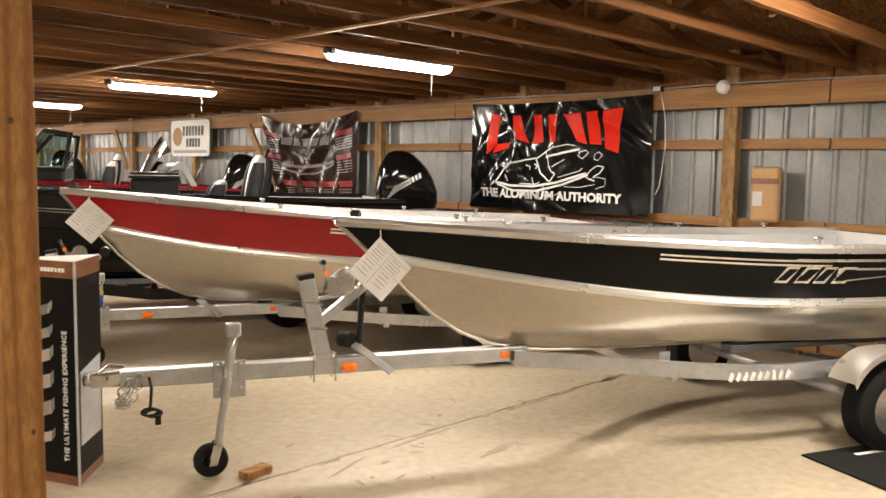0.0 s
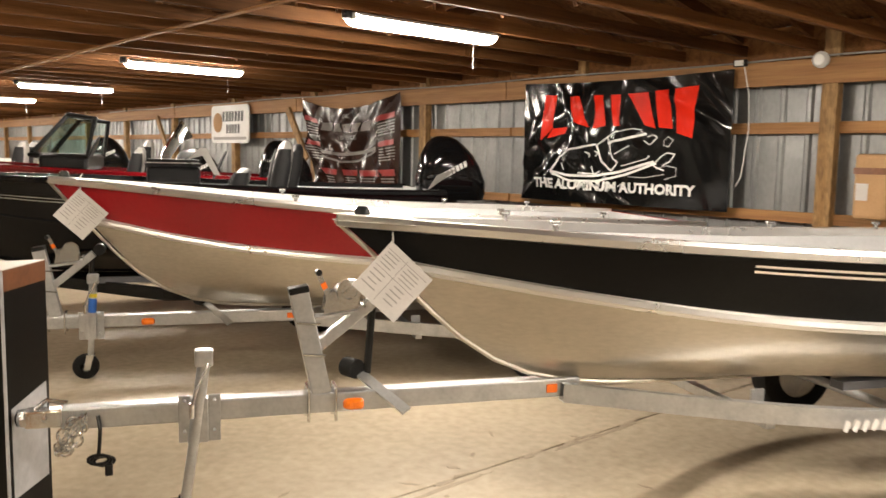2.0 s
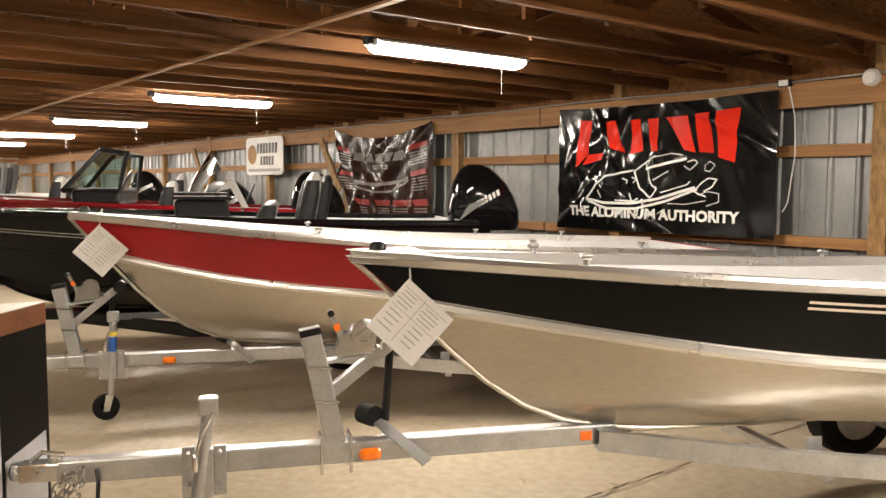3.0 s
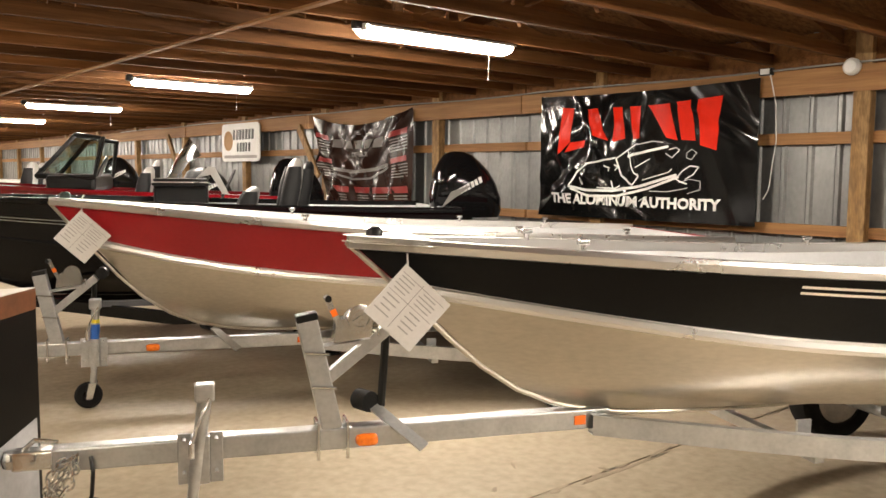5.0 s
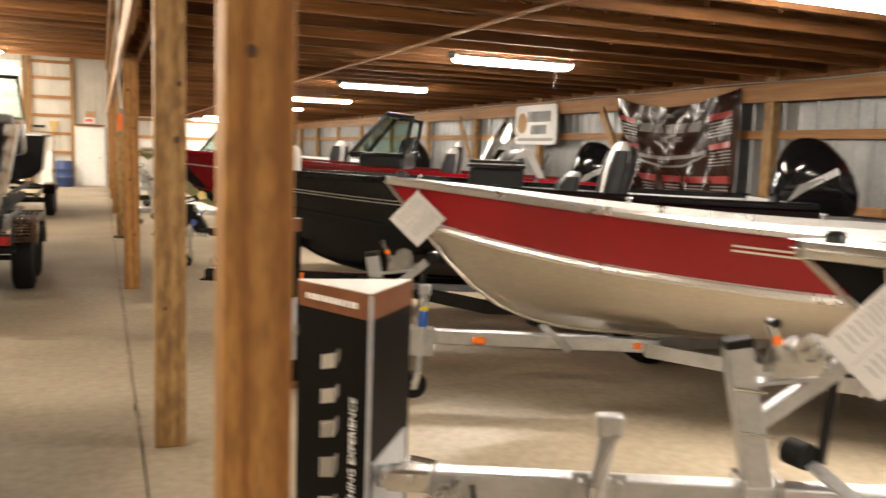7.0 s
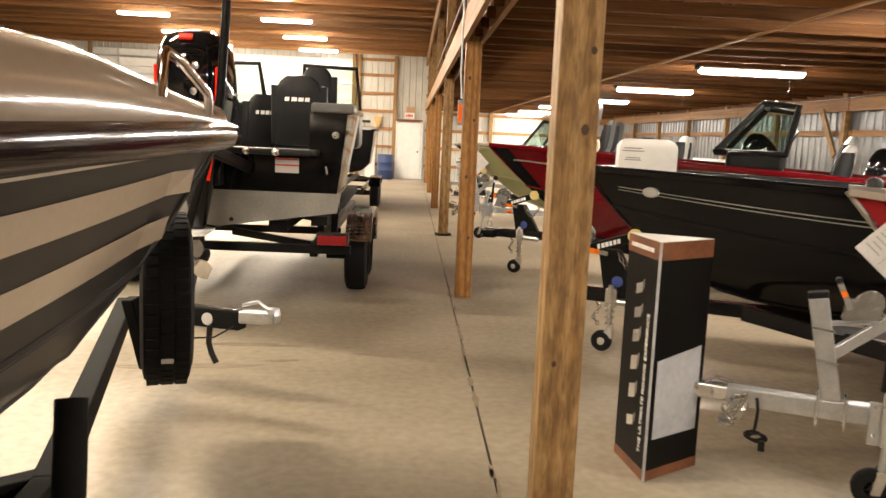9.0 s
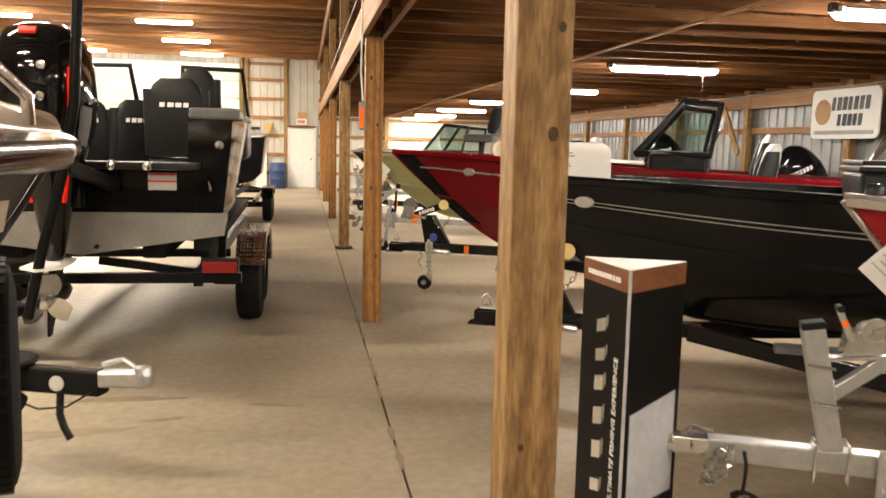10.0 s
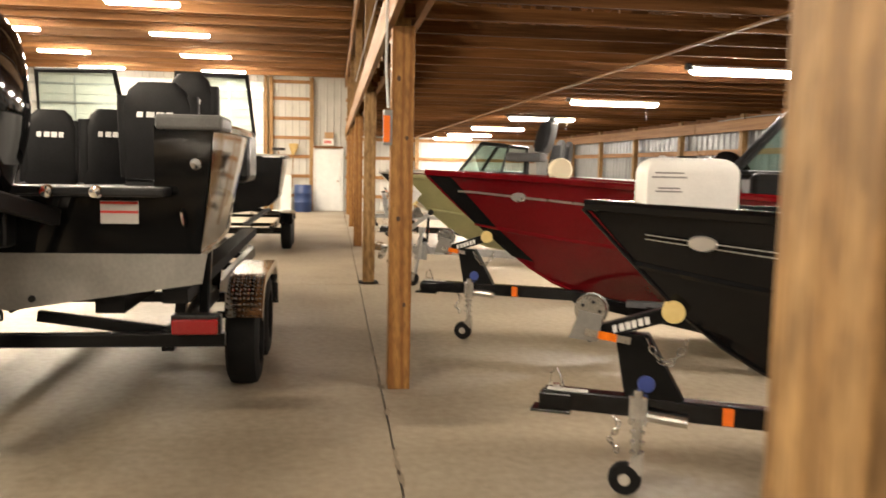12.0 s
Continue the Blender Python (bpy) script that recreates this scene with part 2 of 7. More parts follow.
LENS_LEFT = glowing("lit_strip_cover", LIGHT_COLOUR, LIGHT_LEFT)


# ---- mesh tools ----
def mesh_of(name, bm, mat, smooth=False):
    bmesh.ops.recalc_face_normals(bm, faces=bm.faces)
    me = bpy.data.meshes.new(name)
    bm.to_mesh(me)
    bm.free()
    me.materials.append(mat)
    if smooth:
        for p in me.polygons:
            p.use_smooth = True
        me.set_sharp_from_angle(angle=radians(38))
    return me


def part(name, bm, mat, parent, label="", smooth=False):
    ob = new(name, mesh_of(name, bm, mat, smooth))
    ob.parent = parent
    if label:
        tagged(ob, label=label)
    return ob


def thing(name, m, label, category, group="", kind=""):
    ob = new(name)
    ob.empty_display_size = 0.1
    ob.matrix_world = m
    return tagged(ob, label, category, group, kind)


def single(name, bm, mat, label, category, group="", kind="", m=None, smooth=False):
    ob = new(name, mesh_of(name, bm, mat, smooth))
    if m:
        ob.matrix_world = m
    return tagged(ob, label, category, group, kind)


def box(bm, c, s, m=None, bevel=0.0):
    r = bmesh.ops.create_cube(bm, size=1.0)
    vs = r["verts"]
    mm = Matrix.Translation(c) @ (m or Matrix()) @ Matrix.Diagonal((*s, 1))
    bmesh.ops.transform(bm, matrix=mm, verts=vs)
    if bevel:
        es = list({e for v in vs for e in v.link_edges})
        bmesh.ops.bevel(bm, geom=es, offset=bevel, segments=2, affect="EDGES", profile=0.5)
    return bm


def nb():
    return bmesh.new()


def bx(c, s, m=None, bevel=0.0):
    return box(nb(), c, s, m, bevel)


def beam(bm, p, q, w, h, roll=0.0, bevel=0.0):
    """A rectangular bar from p to q, w wide and h high."""
    p, q = Vector(p), Vector(q)
    d = q - p
    x = d.normalized()
    up = Vector((0, 0, 1)) if abs(x.z) < 0.95 else Vector((1, 0, 0))
    y = up.cross(x).normalized()
    z = x.cross(y)
    m = Matrix((x, y, z)).transposed() @ Matrix.Rotation(roll, 3, "X")
    return box(bm, (p + q) / 2, (d.length, w, h), m.to_4x4(), bevel)


def rod(bm, pts, r, seg=10, cap=True, radii=None):
    """A round bar along a line of points."""
    pts = [Vector(p) for p in pts]
    rings = []
    last = None
    for i, p in enumerate(pts):
        a = pts[max(0, i - 1)]
        b = pts[min(len(pts) - 1, i + 1)]
        d = (b - a).normalized()
        ref = last or (Vector((0, 0, 1)) if abs(d.z) < 0.9 else Vector((1, 0, 0)))
        u = (ref - d * ref.dot(d)).normalized()
        last = u
        v = d.cross(u)
        rr = radii[i] if radii else r
        rings.append([bm.verts.new(p + (u * math.cos(k * math.tau / seg) + v * math.sin(k * math.tau / seg)) * rr) for k in range(seg)])
    for a, b in zip(rings, rings[1:]):
        for k in range(seg):
            bm.faces.new((a[k], a[(k + 1) % seg], b[(k + 1) % seg], b[k]))
    if cap:
        bm.faces.new(rings[0])
        bm.faces.new(rings[-1])
    return bm


def lathe(bm, profile, axis_m, seg=28):
    """Turn (radius, height) points round the z axis of axis_m."""
    rings = []
    for r, h in profile:
        rings.append([bm.verts.new(axis_m @ Vector((r * math.cos(k * math.tau / seg), r * math.sin(k * math.tau / seg), h))) for k in range(seg)])
    for a, b in zip(rings, rings[1:]):
        for k in range(seg):
            bm.faces.new((a[k], a[(k + 1) % seg], b[(k + 1) % seg], b[k]))
    if profile[0][0] > 0:
        bm.faces.new(rings[0])
    if profile[-1][0] > 0:
        bm.faces.new(rings[-1])
    bmesh.ops.remove_doubles(bm, verts=bm.verts, dist=1e-5)
    return bm


def prism(bm, pts, depth, m=None):
    """A flat outline in x, y pushed depth along z."""
    m = m or Matrix()
    a = [bm.verts.new(m @ Vector((x, y, 0))) for x, y in pts]
    b = [bm.verts.new(m @ Vector((x, y, depth))) for x, y in pts]
    n = len(pts)
    bm.faces.new(a)
    bm.faces.new(b)
    for i in range(n):
        bm.faces.new((a[i], a[(i + 1) % n], b[(i + 1) % n], b[i]))
    return bm


def skin(bm, rows, close=False):
    """A sheet over rows of points."""
    vs = [[bm.verts.new(p) for p in row] for row in rows]
    for a, b in zip(vs, vs[1:]):
        n = len(a)
        for k in range(n if close else n - 1):
            f = [a[k], a[(k + 1) % n], b[(k + 1) % n], b[k]]
            bm.faces.new(f)
    return vs


def blob(bm, rings, seg=20):
    """A closed rounded body: rings of (centre, half width x, half depth y, squareness)."""
    rows = []
    for c, rx, ry, sq in rings:
        row = []
        for k in range(seg):
            a = k * math.tau / seg
            ca, sa = math.cos(a), math.sin(a)
            row.append(Vector(c) + Vector((math.copysign(abs(ca) ** sq, ca) * rx, math.copysign(abs(sa) ** sq, sa) * ry, 0)))
        rows.append(row)
    vs = skin(bm, rows, True)
    bm.faces.new(vs[0])
    bm.faces.new(vs[-1])
    return bm


def lettering(body, size, thick=0.001, align="CENTER", bold=0.0):
    cu = bpy.data.curves.new("lettering", "FONT")
    cu.body, cu.size, cu.extrude, cu.align_x, cu.resolution_u, cu.offset = body, size, thick, align, 2, bold * size
    ob = new("lettering", cu)
    dg = bpy.context.evaluated_depsgraph_get()
    me = bpy.data.meshes.new_from_object(ob.evaluated_get(dg))
    bm = nb()
    bm.from_mesh(me)
    bpy.data.objects.remove(ob)
    bpy.data.meshes.remove(me)
    bpy.data.curves.remove(cu)
    return bm


def bar_shapes(bm, w, h, count, slant=0.25, thick=0.002, m=None, seed=1):
    """A row of plain slanted blocks in place of a wordmark, centred."""
    rnd = random.Random(seed)
    step = w / count
    for i in range(count):
        x0 = -w / 2 + i * step
        ww = step * rnd.uniform(0.62, 0.82)
        prism(bm, [(x0 - slant * h / 2, -h / 2), (x0 + ww - slant * h / 2, -h / 2), (x0 + ww + slant * h / 2, h / 2), (x0 + slant * h / 2, h / 2)], thick, m)
    return bm


# ---- floor ----
floor = tagged(new("floor"), "worn beige concrete slab floor with saw-cut joints", "floor", kind="structure")
part("subfloor", bx((0, 14, -0.12), (40, 46, 0.16)), JOINT, floor)
XS = [-12.6, -6.2, 0.965, 7.6]
YS = [-6.0, 3.87, 16.68, 25.4, 34.4]
for xa, xb in zip(XS, XS[1:]):
    for ya, yb in zip(YS, YS[1:]):
        part("slab", bx(((xa + xb) / 2, (ya + yb) / 2, -0.05), (xb - xa - 0.012, yb - ya - 0.012, 0.1), bevel=0.003), CONCRETE, floor)


def smear(x, y, rx, ry, turn, seed, z=0.0015):
    rnd = random.Random(seed)
    pts = []
    for k in range(26):
        a = k * math.tau / 26
        r = 1 + rnd.uniform(-0.3, 0.3)
        pts.append((rx * r * math.cos(a), ry * r * math.sin(a)))
    return prism(nb(), pts, 0.0012, pose(x, y, z - 0.0012, 0, 0, turn))


# ---- right wall, lean-to side ----
WX = 7.5
wall_east = tagged(new("wall_east"), "pole-barn wall of galvanized ribbed siding on wooden girts", "wall", kind="structure")


def siding_sheet(width, height, ribs=4, depth=0.02):
    """One ribbed sheet, standing in y and z, ribs towards -x."""
    bm = nb()
    prof = []
    step = width / ribs
    for i in range(ribs):
        y0 = i * step
        prof += [(0.0, y0), (0.0, y0 + step * 0.70), (-depth, y0 + step * 0.78), (-depth, y0 + step * 0.90), (0.0, y0 + step * 0.98)]
    prof.append((0.0, width))
    rows = [[Vector((x, y, 0)) for x, y in prof], [Vector((x, y, height)) for x, y in prof]]
    skin(bm, rows)
    rows = [[Vector((x + 0.004, y, 0)) for x, y in prof], [Vector((x + 0.004, y, height)) for x, y in prof]]
    skin(bm, rows)
    return mesh_of("siding_sheet", bm, SIDING)


SHEET = siding_sheet(0.914, 2.9)
for i in range(44):
    ob = new("siding_sheet", SHEET)
    ob.parent = wall_east
    ob.location = (WX + 0.1, -5.9 + i * 0.914, 0)
part("outer_skin", bx((WX + 0.17, 14, 1.6), (0.06, 40.6, 3.2)), SIDING_WHITE, wall_east)
for z, h in ((0.15, 0.2), (0.62, 0.09), (1.18, 0.09), (1.92, 0.095)):
    for k in range(9):
        y0 = -6 + k * 4.5
        part("girt", bx((WX + 0.045, y0 + 2.25, z), (0.04, 4.47, h), bevel=0.003), WOOD_Y, wall_east)
for k in range(9):
    part("top_plate", bx((WX - 0.045, -6 + k * 4.5 + 2.25, 2.365), (0.04, 4.485, 0.2), bevel=0.003), WOOD_Y, wall_east)
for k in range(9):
    part("rim_board", bx((WX + 0.02, -6 + k * 4.5 + 2.25, 2.61), (0.04, 4.485, 0.28), bevel=0.003), WOOD_X_SHADED, wall_east)
for y in (-3.7, -1.16, 1.38, 3.90, 6.45, 8.98, 11.55, 14.1, 16.65, 19.2, 21.75, 24.3, 26.8, 29.4, 31.9):
    part("wall_post", bx((WX - 0.005, y, 1.4), (0.1, 0.13, 2.8), bevel=0.005), WOOD_Z, wall_east)
for y in (12.2, 17.3):
    bm = nb()
    beam(bm, (WX - 0.09, y - 0.55, 1.55), (WX - 0.09, y, 2.3), 0.035, 0.12)
    part("knee_brace", bm, WOOD_Z, wall_east)

# ---- far, near and west walls ----
wall_north = tagged(new("wall_north"), "far end wall of pale ribbed siding with wooden girts", "wall", kind="structure")
NORTH = siding_sheet(0.914, 4.6)
NORTH.materials.clear()
NORTH.materials.append(SIDING_WHITE)
for i in range(23):
    ob = new("siding_sheet", NORTH)
    ob.parent = wall_north
    ob.matrix_world = pose(-12.7 + i * 0.914 + 0.914, 34.1, 0, 0, 0, 90)
part("outer_skin", bx((-2.5, 34.25, 2.4), (21, 0.08, 4.8)), SIDING_WHITE, wall_north)
for z in (0.5, 1.15, 1.8, 2.42, 3.05, 3.7, 4.25):
    for xa, xb in ((-1.5, -0.11), (1.0, 7.5)):
        part("girt", bx(((xa + xb) / 2, 34.04, z), (xb - xa, 0.04, 0.11), bevel=0.003), WOOD_Y, wall_north)
for x in (-1.45, -0.13, 3.4):
    part("wall_post", bx((x, 33.97, 2.2), (0.13, 0.1, 4.4), bevel=0.004), WOOD_Z, wall_north)
wall_south = tagged(new("wall_south"), "plain siding wall closing the barn", "wall", kind="structure")
part("outer_skin", bx((-2.5, -6.05, 2.4), (21, 0.1, 4.8)), SIDING, wall_south)
wall_west = tagged(new("wall_west"), "plain siding wall closing the barn", "wall", kind="structure")
part("outer_skin", bx((-12.75, 14, 2.4), (0.1, 41, 4.8)), SIDING, wall_west)

# big sectional door at the far end
big_door = tagged(new("door_1"), "large white closed sectional overhead door", "door", kind="structure")
for k in range(7):
    part("panel", bx((-6.3, 33.95, 0.32 + k * 0.6), (9.2, 0.05, 0.59), bevel=0.008), WHITE_PAINT, big_door)
for k in range(5):
    part("strut", bx((-6.3, 33.90, 1.55 + k * 0.6), (9.2, 0.05, 0.07), bevel=0.004), GALV, big_door)
for x in (-10.0, -7.6, -5.2, -2.8):
    part("stile", bx((x, 33.91, 2.1), (0.06, 0.03, 4.2)), GALV, big_door)
for x in (-10.98, -1.62):
    part("jamb", bx((x, 33.9, 2.2), (0.12, 0.1, 4.4)), WOOD_Z, big_door)

# man door
man_door = tagged(new("door_2"), "white closed steel entry door in a wood frame", "door", kind="structure")
part("leaf", bx((0.42, 33.98, 1.03), (0.86, 0.05, 2.05), bevel=0.006), WHITE_PAINT, man_door)
for x in (-0.05, 0.89):
    part("jamb", bx((x, 33.97, 1.05), (0.06, 0.09, 2.1)), WHITE_PAINT, man_door)
part("head", bx((0.42, 33.97, 2.13), (1.0, 0.09, 0.06)), WOOD_X_SHADED, man_door)
knob = nb()
lathe(knob, [(0.0, 0), (0.02, 0), (0.015, 0.03), (0.03, 0.045), (0.03, 0.065), (0.0, 0.08)], pose(0.75, 33.955, 1.0, 90, 0, 0), 14)
part("knob", knob, CHROME, man_door, smooth=True)
exit_sign = single("exit_sign", bx((0.42, 33.95, 2.30), (0.36, 0.05, 0.2), bevel=0.01), plain("pale_sign", (0.75, 0.72, 0.68), 0.4), "small white exit sign above the entry door", "sign")
part("lettering", bar_shapes(nb(), 0.26, 0.1, 4, 0, 0.004, pose(0.42, 33.922, 2.30, 90, 0, 0)), RED_PRINT, exit_sign)

# ---- centre line of posts with header beams ----
def post(y, wood, tall=2.5, x=1.085, w=0.155):
    t = thing("post", pose(x, y, 0), "square rough-sawn timber support post on concrete", "post", "posts along the aisle")
    part("shaft", bx((0, 0, tall / 2), (w, w, tall), bevel=0.006), wood, t)
    return t


def knots(t, spots, w=0.155):
    for dx, z, r in spots:
        bm = nb()
        lathe(bm, [(0, 0.0), (r * 0.6, 0.0015), (r, 0.0)], pose(dx, -w / 2 - 0.0005, z, 90, 0, 0) @ Matrix.Diagonal((1, 1.35, 1, 1)), 14)
        part("knot", bm, KNOT, t)


pa = post(3.80, WOOD_FRESH, x=1.095, w=0.15)
knots(pa, [(-0.02, 1.8, 0.011), (0.03, 0.55, 0.009)])
pb = post(6.48, WOOD_Z, x=1.11)
knots(pb, [(0.045, 1.903, 0.011), (0.03, 1.622, 0.015), (-0.03, 0.75, 0.009)])
pc = post(11.59, WOOD_FRESH)
knots(pc, [(-0.03, 2.15, 0.014), (0.03, 1.75, 0.012), (-0.02, 1.2, 0.014), (0.03, 0.6, 0.012)])
pd = post(16.78, WOOD_Z)
part("metal_shoe", bx((0, 0, 0.02), (0.26, 0.24, 0.012), bevel=0.003), RUBBER, pd)
for y in (21.9, 27.0, 32.1, -1.3):
    post(y, WOOD_FRESH)
header = tagged(new("header_beam"), "doubled timber header beam carried by the posts", "beam", kind="structure")
for k in range(8):
    part("header_board", bx((1.0, -6 + k * 5.05 + 2.52, 2.635), (0.045, 5.04, 0.27), bevel=0.004), WOOD_Y, header)
    part("header_board", bx((1.17, -6 + k * 5.05 + 2.52, 2.635), (0.045, 5.04, 0.27), bevel=0.004), WOOD_Y, header)
    part("upper_board", bx((0.98, -6 + k * 5.05 + 2.52, 4.25), (0.045, 5.04, 0.28), bevel=0.004), WOOD_Y, header)
for y in (-1.3, 3.8, 6.43, 11.59, 16.78, 21.9, 27.0, 32.1):
    part("upper_post", bx((1.07, y, 3.45), (0.13, 0.14, 1.9), bevel=0.004), WOOD_Z, header)
cable = nb()
rod(cable, [(0.95, y, 2.86) for y in np.linspace(9, 19, 12)], 0.006, 6)
rod(cable, [(0.955, 11.2, 4.1), (0.955, 11.3, 3.2), (0.955, 11.25, 2.6), (0.965, 11.47, 2.2), (0.985, 11.5, 1.95)], 0.009, 6)
part("cable", cable, WHITE_PAINT, header)

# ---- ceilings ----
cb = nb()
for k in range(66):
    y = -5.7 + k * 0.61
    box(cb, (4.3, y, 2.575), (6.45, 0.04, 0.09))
ceiling_chords = single("ceiling_joists_east", cb, WOOD_X_SHADED, "close-set timber truss chords under the lean-to roof, painted darker for shade", "ceiling", kind="structure")
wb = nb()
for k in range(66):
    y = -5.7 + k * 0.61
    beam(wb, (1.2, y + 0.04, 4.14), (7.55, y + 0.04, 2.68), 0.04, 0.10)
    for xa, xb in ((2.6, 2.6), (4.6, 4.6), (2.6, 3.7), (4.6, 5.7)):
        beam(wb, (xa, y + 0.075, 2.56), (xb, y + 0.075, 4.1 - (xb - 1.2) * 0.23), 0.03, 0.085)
webs = single("ceiling_webs_east", wb, WOOD_X_SHADED, "timber truss webs and sloping rafters", "ceiling", kind="structure")
db = nb()
beam(db, (1.0, 14, 4.30), (7.75, 14, 2.74), 41, 0.02)
single("ceiling_deck_east", db, OSB, "strand board roof deck above the trusses", "ceiling", kind="structure")
lb = nb()
for k in range(33):
    y = -5.6 + k * 1.22
    box(lb, (-5.8, y, 4.5), (13.5, 0.045, 0.24))
    box(lb, (-5.8, y + 0.61, 4.53), (13.5, 0.04, 0.19))
single("ceiling_joists_west", lb, WOOD_HALL, "rows of timber joists under the main roof", "ceiling", kind="structure")
single("ceiling_deck_west", bx((-5.85, 14, 4.66), (13.8, 41, 0.03)), OSB, "strand board ceiling deck", "ceiling", kind="structure")
# lengthwise brace crossing under the chords
br = nb()
beam(br, (3.33, -5.8, 2.522), (3.33, 33.8, 2.522), 0.045, 0.014)
single("ceiling_brace", br, WOOD_Y, "thin timber brace nailed under the truss chords", "ceiling", kind="structure")


# ---- lamps ----
def strip_light(x, y, z, length, lens_mat, group, up, dy):
    t = thing("strip_light", pose(x, y, z), "lit tubular ceiling strip light with white housing", "ceiling light", group)
    bm = nb()
    outer = ((-0.1, 0.031), (-0.096, 0.04), (-0.045, 0.06), (0.045, 0.06), (0.096, 0.04), (0.1, 0.031))
    inner = ((-0.1, 0.031), (-0.09, 0.037), (-0.04, 0.055), (0.04, 0.055), (0.09, 0.037), (0.1, 0.031))
    for profile in (outer, inner):
        skin(bm, [[Vector((xx, yy, zz)) for yy, zz in profile] for xx in (-length / 2, length / 2)])
    part("housing", bm, WHITE_PAINT, t)
    bm = nb()
    rows = []
    for xx, k in ((-length / 2, 0.55), (-length / 2 + 0.012, 0.85), (-length / 2 + 0.035, 1.0), (length / 2 - 0.035, 1.0), (length / 2 - 0.012, 0.85), (length / 2, 0.55)):
        rows.append([Vector((xx, 0.097 * k * math.cos(a), 0.03 + 0.052 * k * math.sin(a))) for a in np.linspace(math.pi, math.tau, 13)])
    skin(bm, rows)
    bmesh.ops.contextual_create(bm, geom=[v for v in bm.verts if v.co.x < -length / 2 + 0.005])
    bmesh.ops.contextual_create(bm, geom=[v for v in bm.verts if v.co.x > length / 2 - 0.005])
    part("diffuser", bm, lens_mat, t, "glowing white diffuser", smooth=True)
    for xx in (-length / 2, length / 2):
        part("end_cap", bx((xx * 1.008, 0, 0.036), (0.014, 0.12, 0.045), bevel=0.005), WHITE_PAINT, t)
        ch = nb()
        xs = xx * 0.84
        rod(ch, [(xs, 0, 0.06), (xs, dy, up)], 0.003, 6)
        part("hanger", ch, ZINC, t)
    if lens_mat is LENS_RIGHT:
        part("plug", bx((-length / 2 - 0.035, 0, 0.05), (0.06, 0.05, 0.06), bevel=0.012), BLACK_PLASTIC, t, "black power plug")
    pc_ = nb()
    rod(pc_, [(length / 2 - 0.12, 0.05, 0.0), (length / 2 - 0.12, 0.055, -0.16), (length / 2 - 0.12, 0.055, -0.19)], 0.002, 5, radii=[0.0013, 0.0013, 0.004])
    part("pull_cord", pc_, GREY_PAINT, t)
    return t


def nearest(y, first, step):
    return first + round((y - first) / step) * step - y


for y in (-2.4, 1.45, 5.3, 9.17, 13.1, 16.98, 21.0, 25.2, 29.4, 32.8):
    strip_light(4.44, y, 2.46, 1.22, LENS_RIGHT, "strip lights of the lean-to", 0.09, nearest(y, -5.7, 0.61))
# Near hall lamps (y to 10.3) are unseen, added to brighten the aisle.
for x, near in ((-2.65, (-0.3, 3.2, 6.75, 10.3)), (-6.1, (-0.3,))):
    for y in near + (13.85, 17.4, 20.9, 24.4, 28.0, 31.5):
        strip_light(x, y, 4.22, 1.22, LENS_LEFT, "strip lights of the main hall", 0.25, nearest(y, -5.6, 0.61))


# ---- boats ----
def hull_lines(L, hb, stem, sheer, knuckle, chine, zk, zc, n=30, full=2.6):
    sx, sz = [p[0] for p in stem], [p[1] for p in stem]

    def at_z(z):
        return float(np.interp(-z, [-v for v in sz], sx))
    lines = []
    for x0, prof, width, p in ((sx[0], sheer, 1.0, full), (at_z(zk), knuckle, 0.93, full * 0.8), (at_z(zc), chine, 0.78, full * 0.62)):
        pts = []
        for i in range(n + 1):
            u = (i / n) ** 1.35
            x = x0 + u * (L - x0)
            y = hb * width * (1 - (1 - u) ** p) * (1 - 0.07 * u ** 3)
            d = max(0.0, min(0.35, x - prof[0][0], prof[-1][0] - x))
            z = float(np.mean(np.interp(np.linspace(x - d, x + d, 9), [q[0] for q in prof], [q[1] for q in prof])))
            pts.append(Vector((x, y, z)))
        lines.append(pts)
    x0 = at_z(zc)
    keel = []
    for i in range(n + 1):
        u = (i / n) ** 1.35
        x = x0 + u * (L - x0)
        keel.append(Vector((x, 0, float(np.interp(x, sx, sz)))))
    lines.append(keel)
    return lines


def smooth_profile(points, n=24):
    xs = np.array([p[0] for p in points])
    zs = np.array([p[1] for p in points])
    d = np.concatenate([[0], np.cumsum(np.hypot(np.diff(xs), np.diff(zs)))])
    q = np.linspace(0, d[-1], n)
    x, z = np.interp(q, d, xs), np.interp(q, d, zs)
    for _ in range(2):
        x[1:-1] = (x[:-2] + 2 * x[1:-1] + x[2:]) / 4
        z[1:-1] = (z[:-2] + 2 * z[1:-1] + z[2:]) / 4
    return list(zip(x.tolist(), z.tolist()))


def mirror(p, side):
    return Vector((p.x, p.y * side, p.z))


def strip_between(a, b, side, rows=4, bulge=0.0):
    out = []
    for k in range(rows + 1):
        f = k / rows
        out.append([mirror(p.lerp(q, f) + Vector((0, bulge * math.sin(math.pi * f) * min(1, p.y * 3), 0)), side) for p, q in zip(a, b)])
    return out


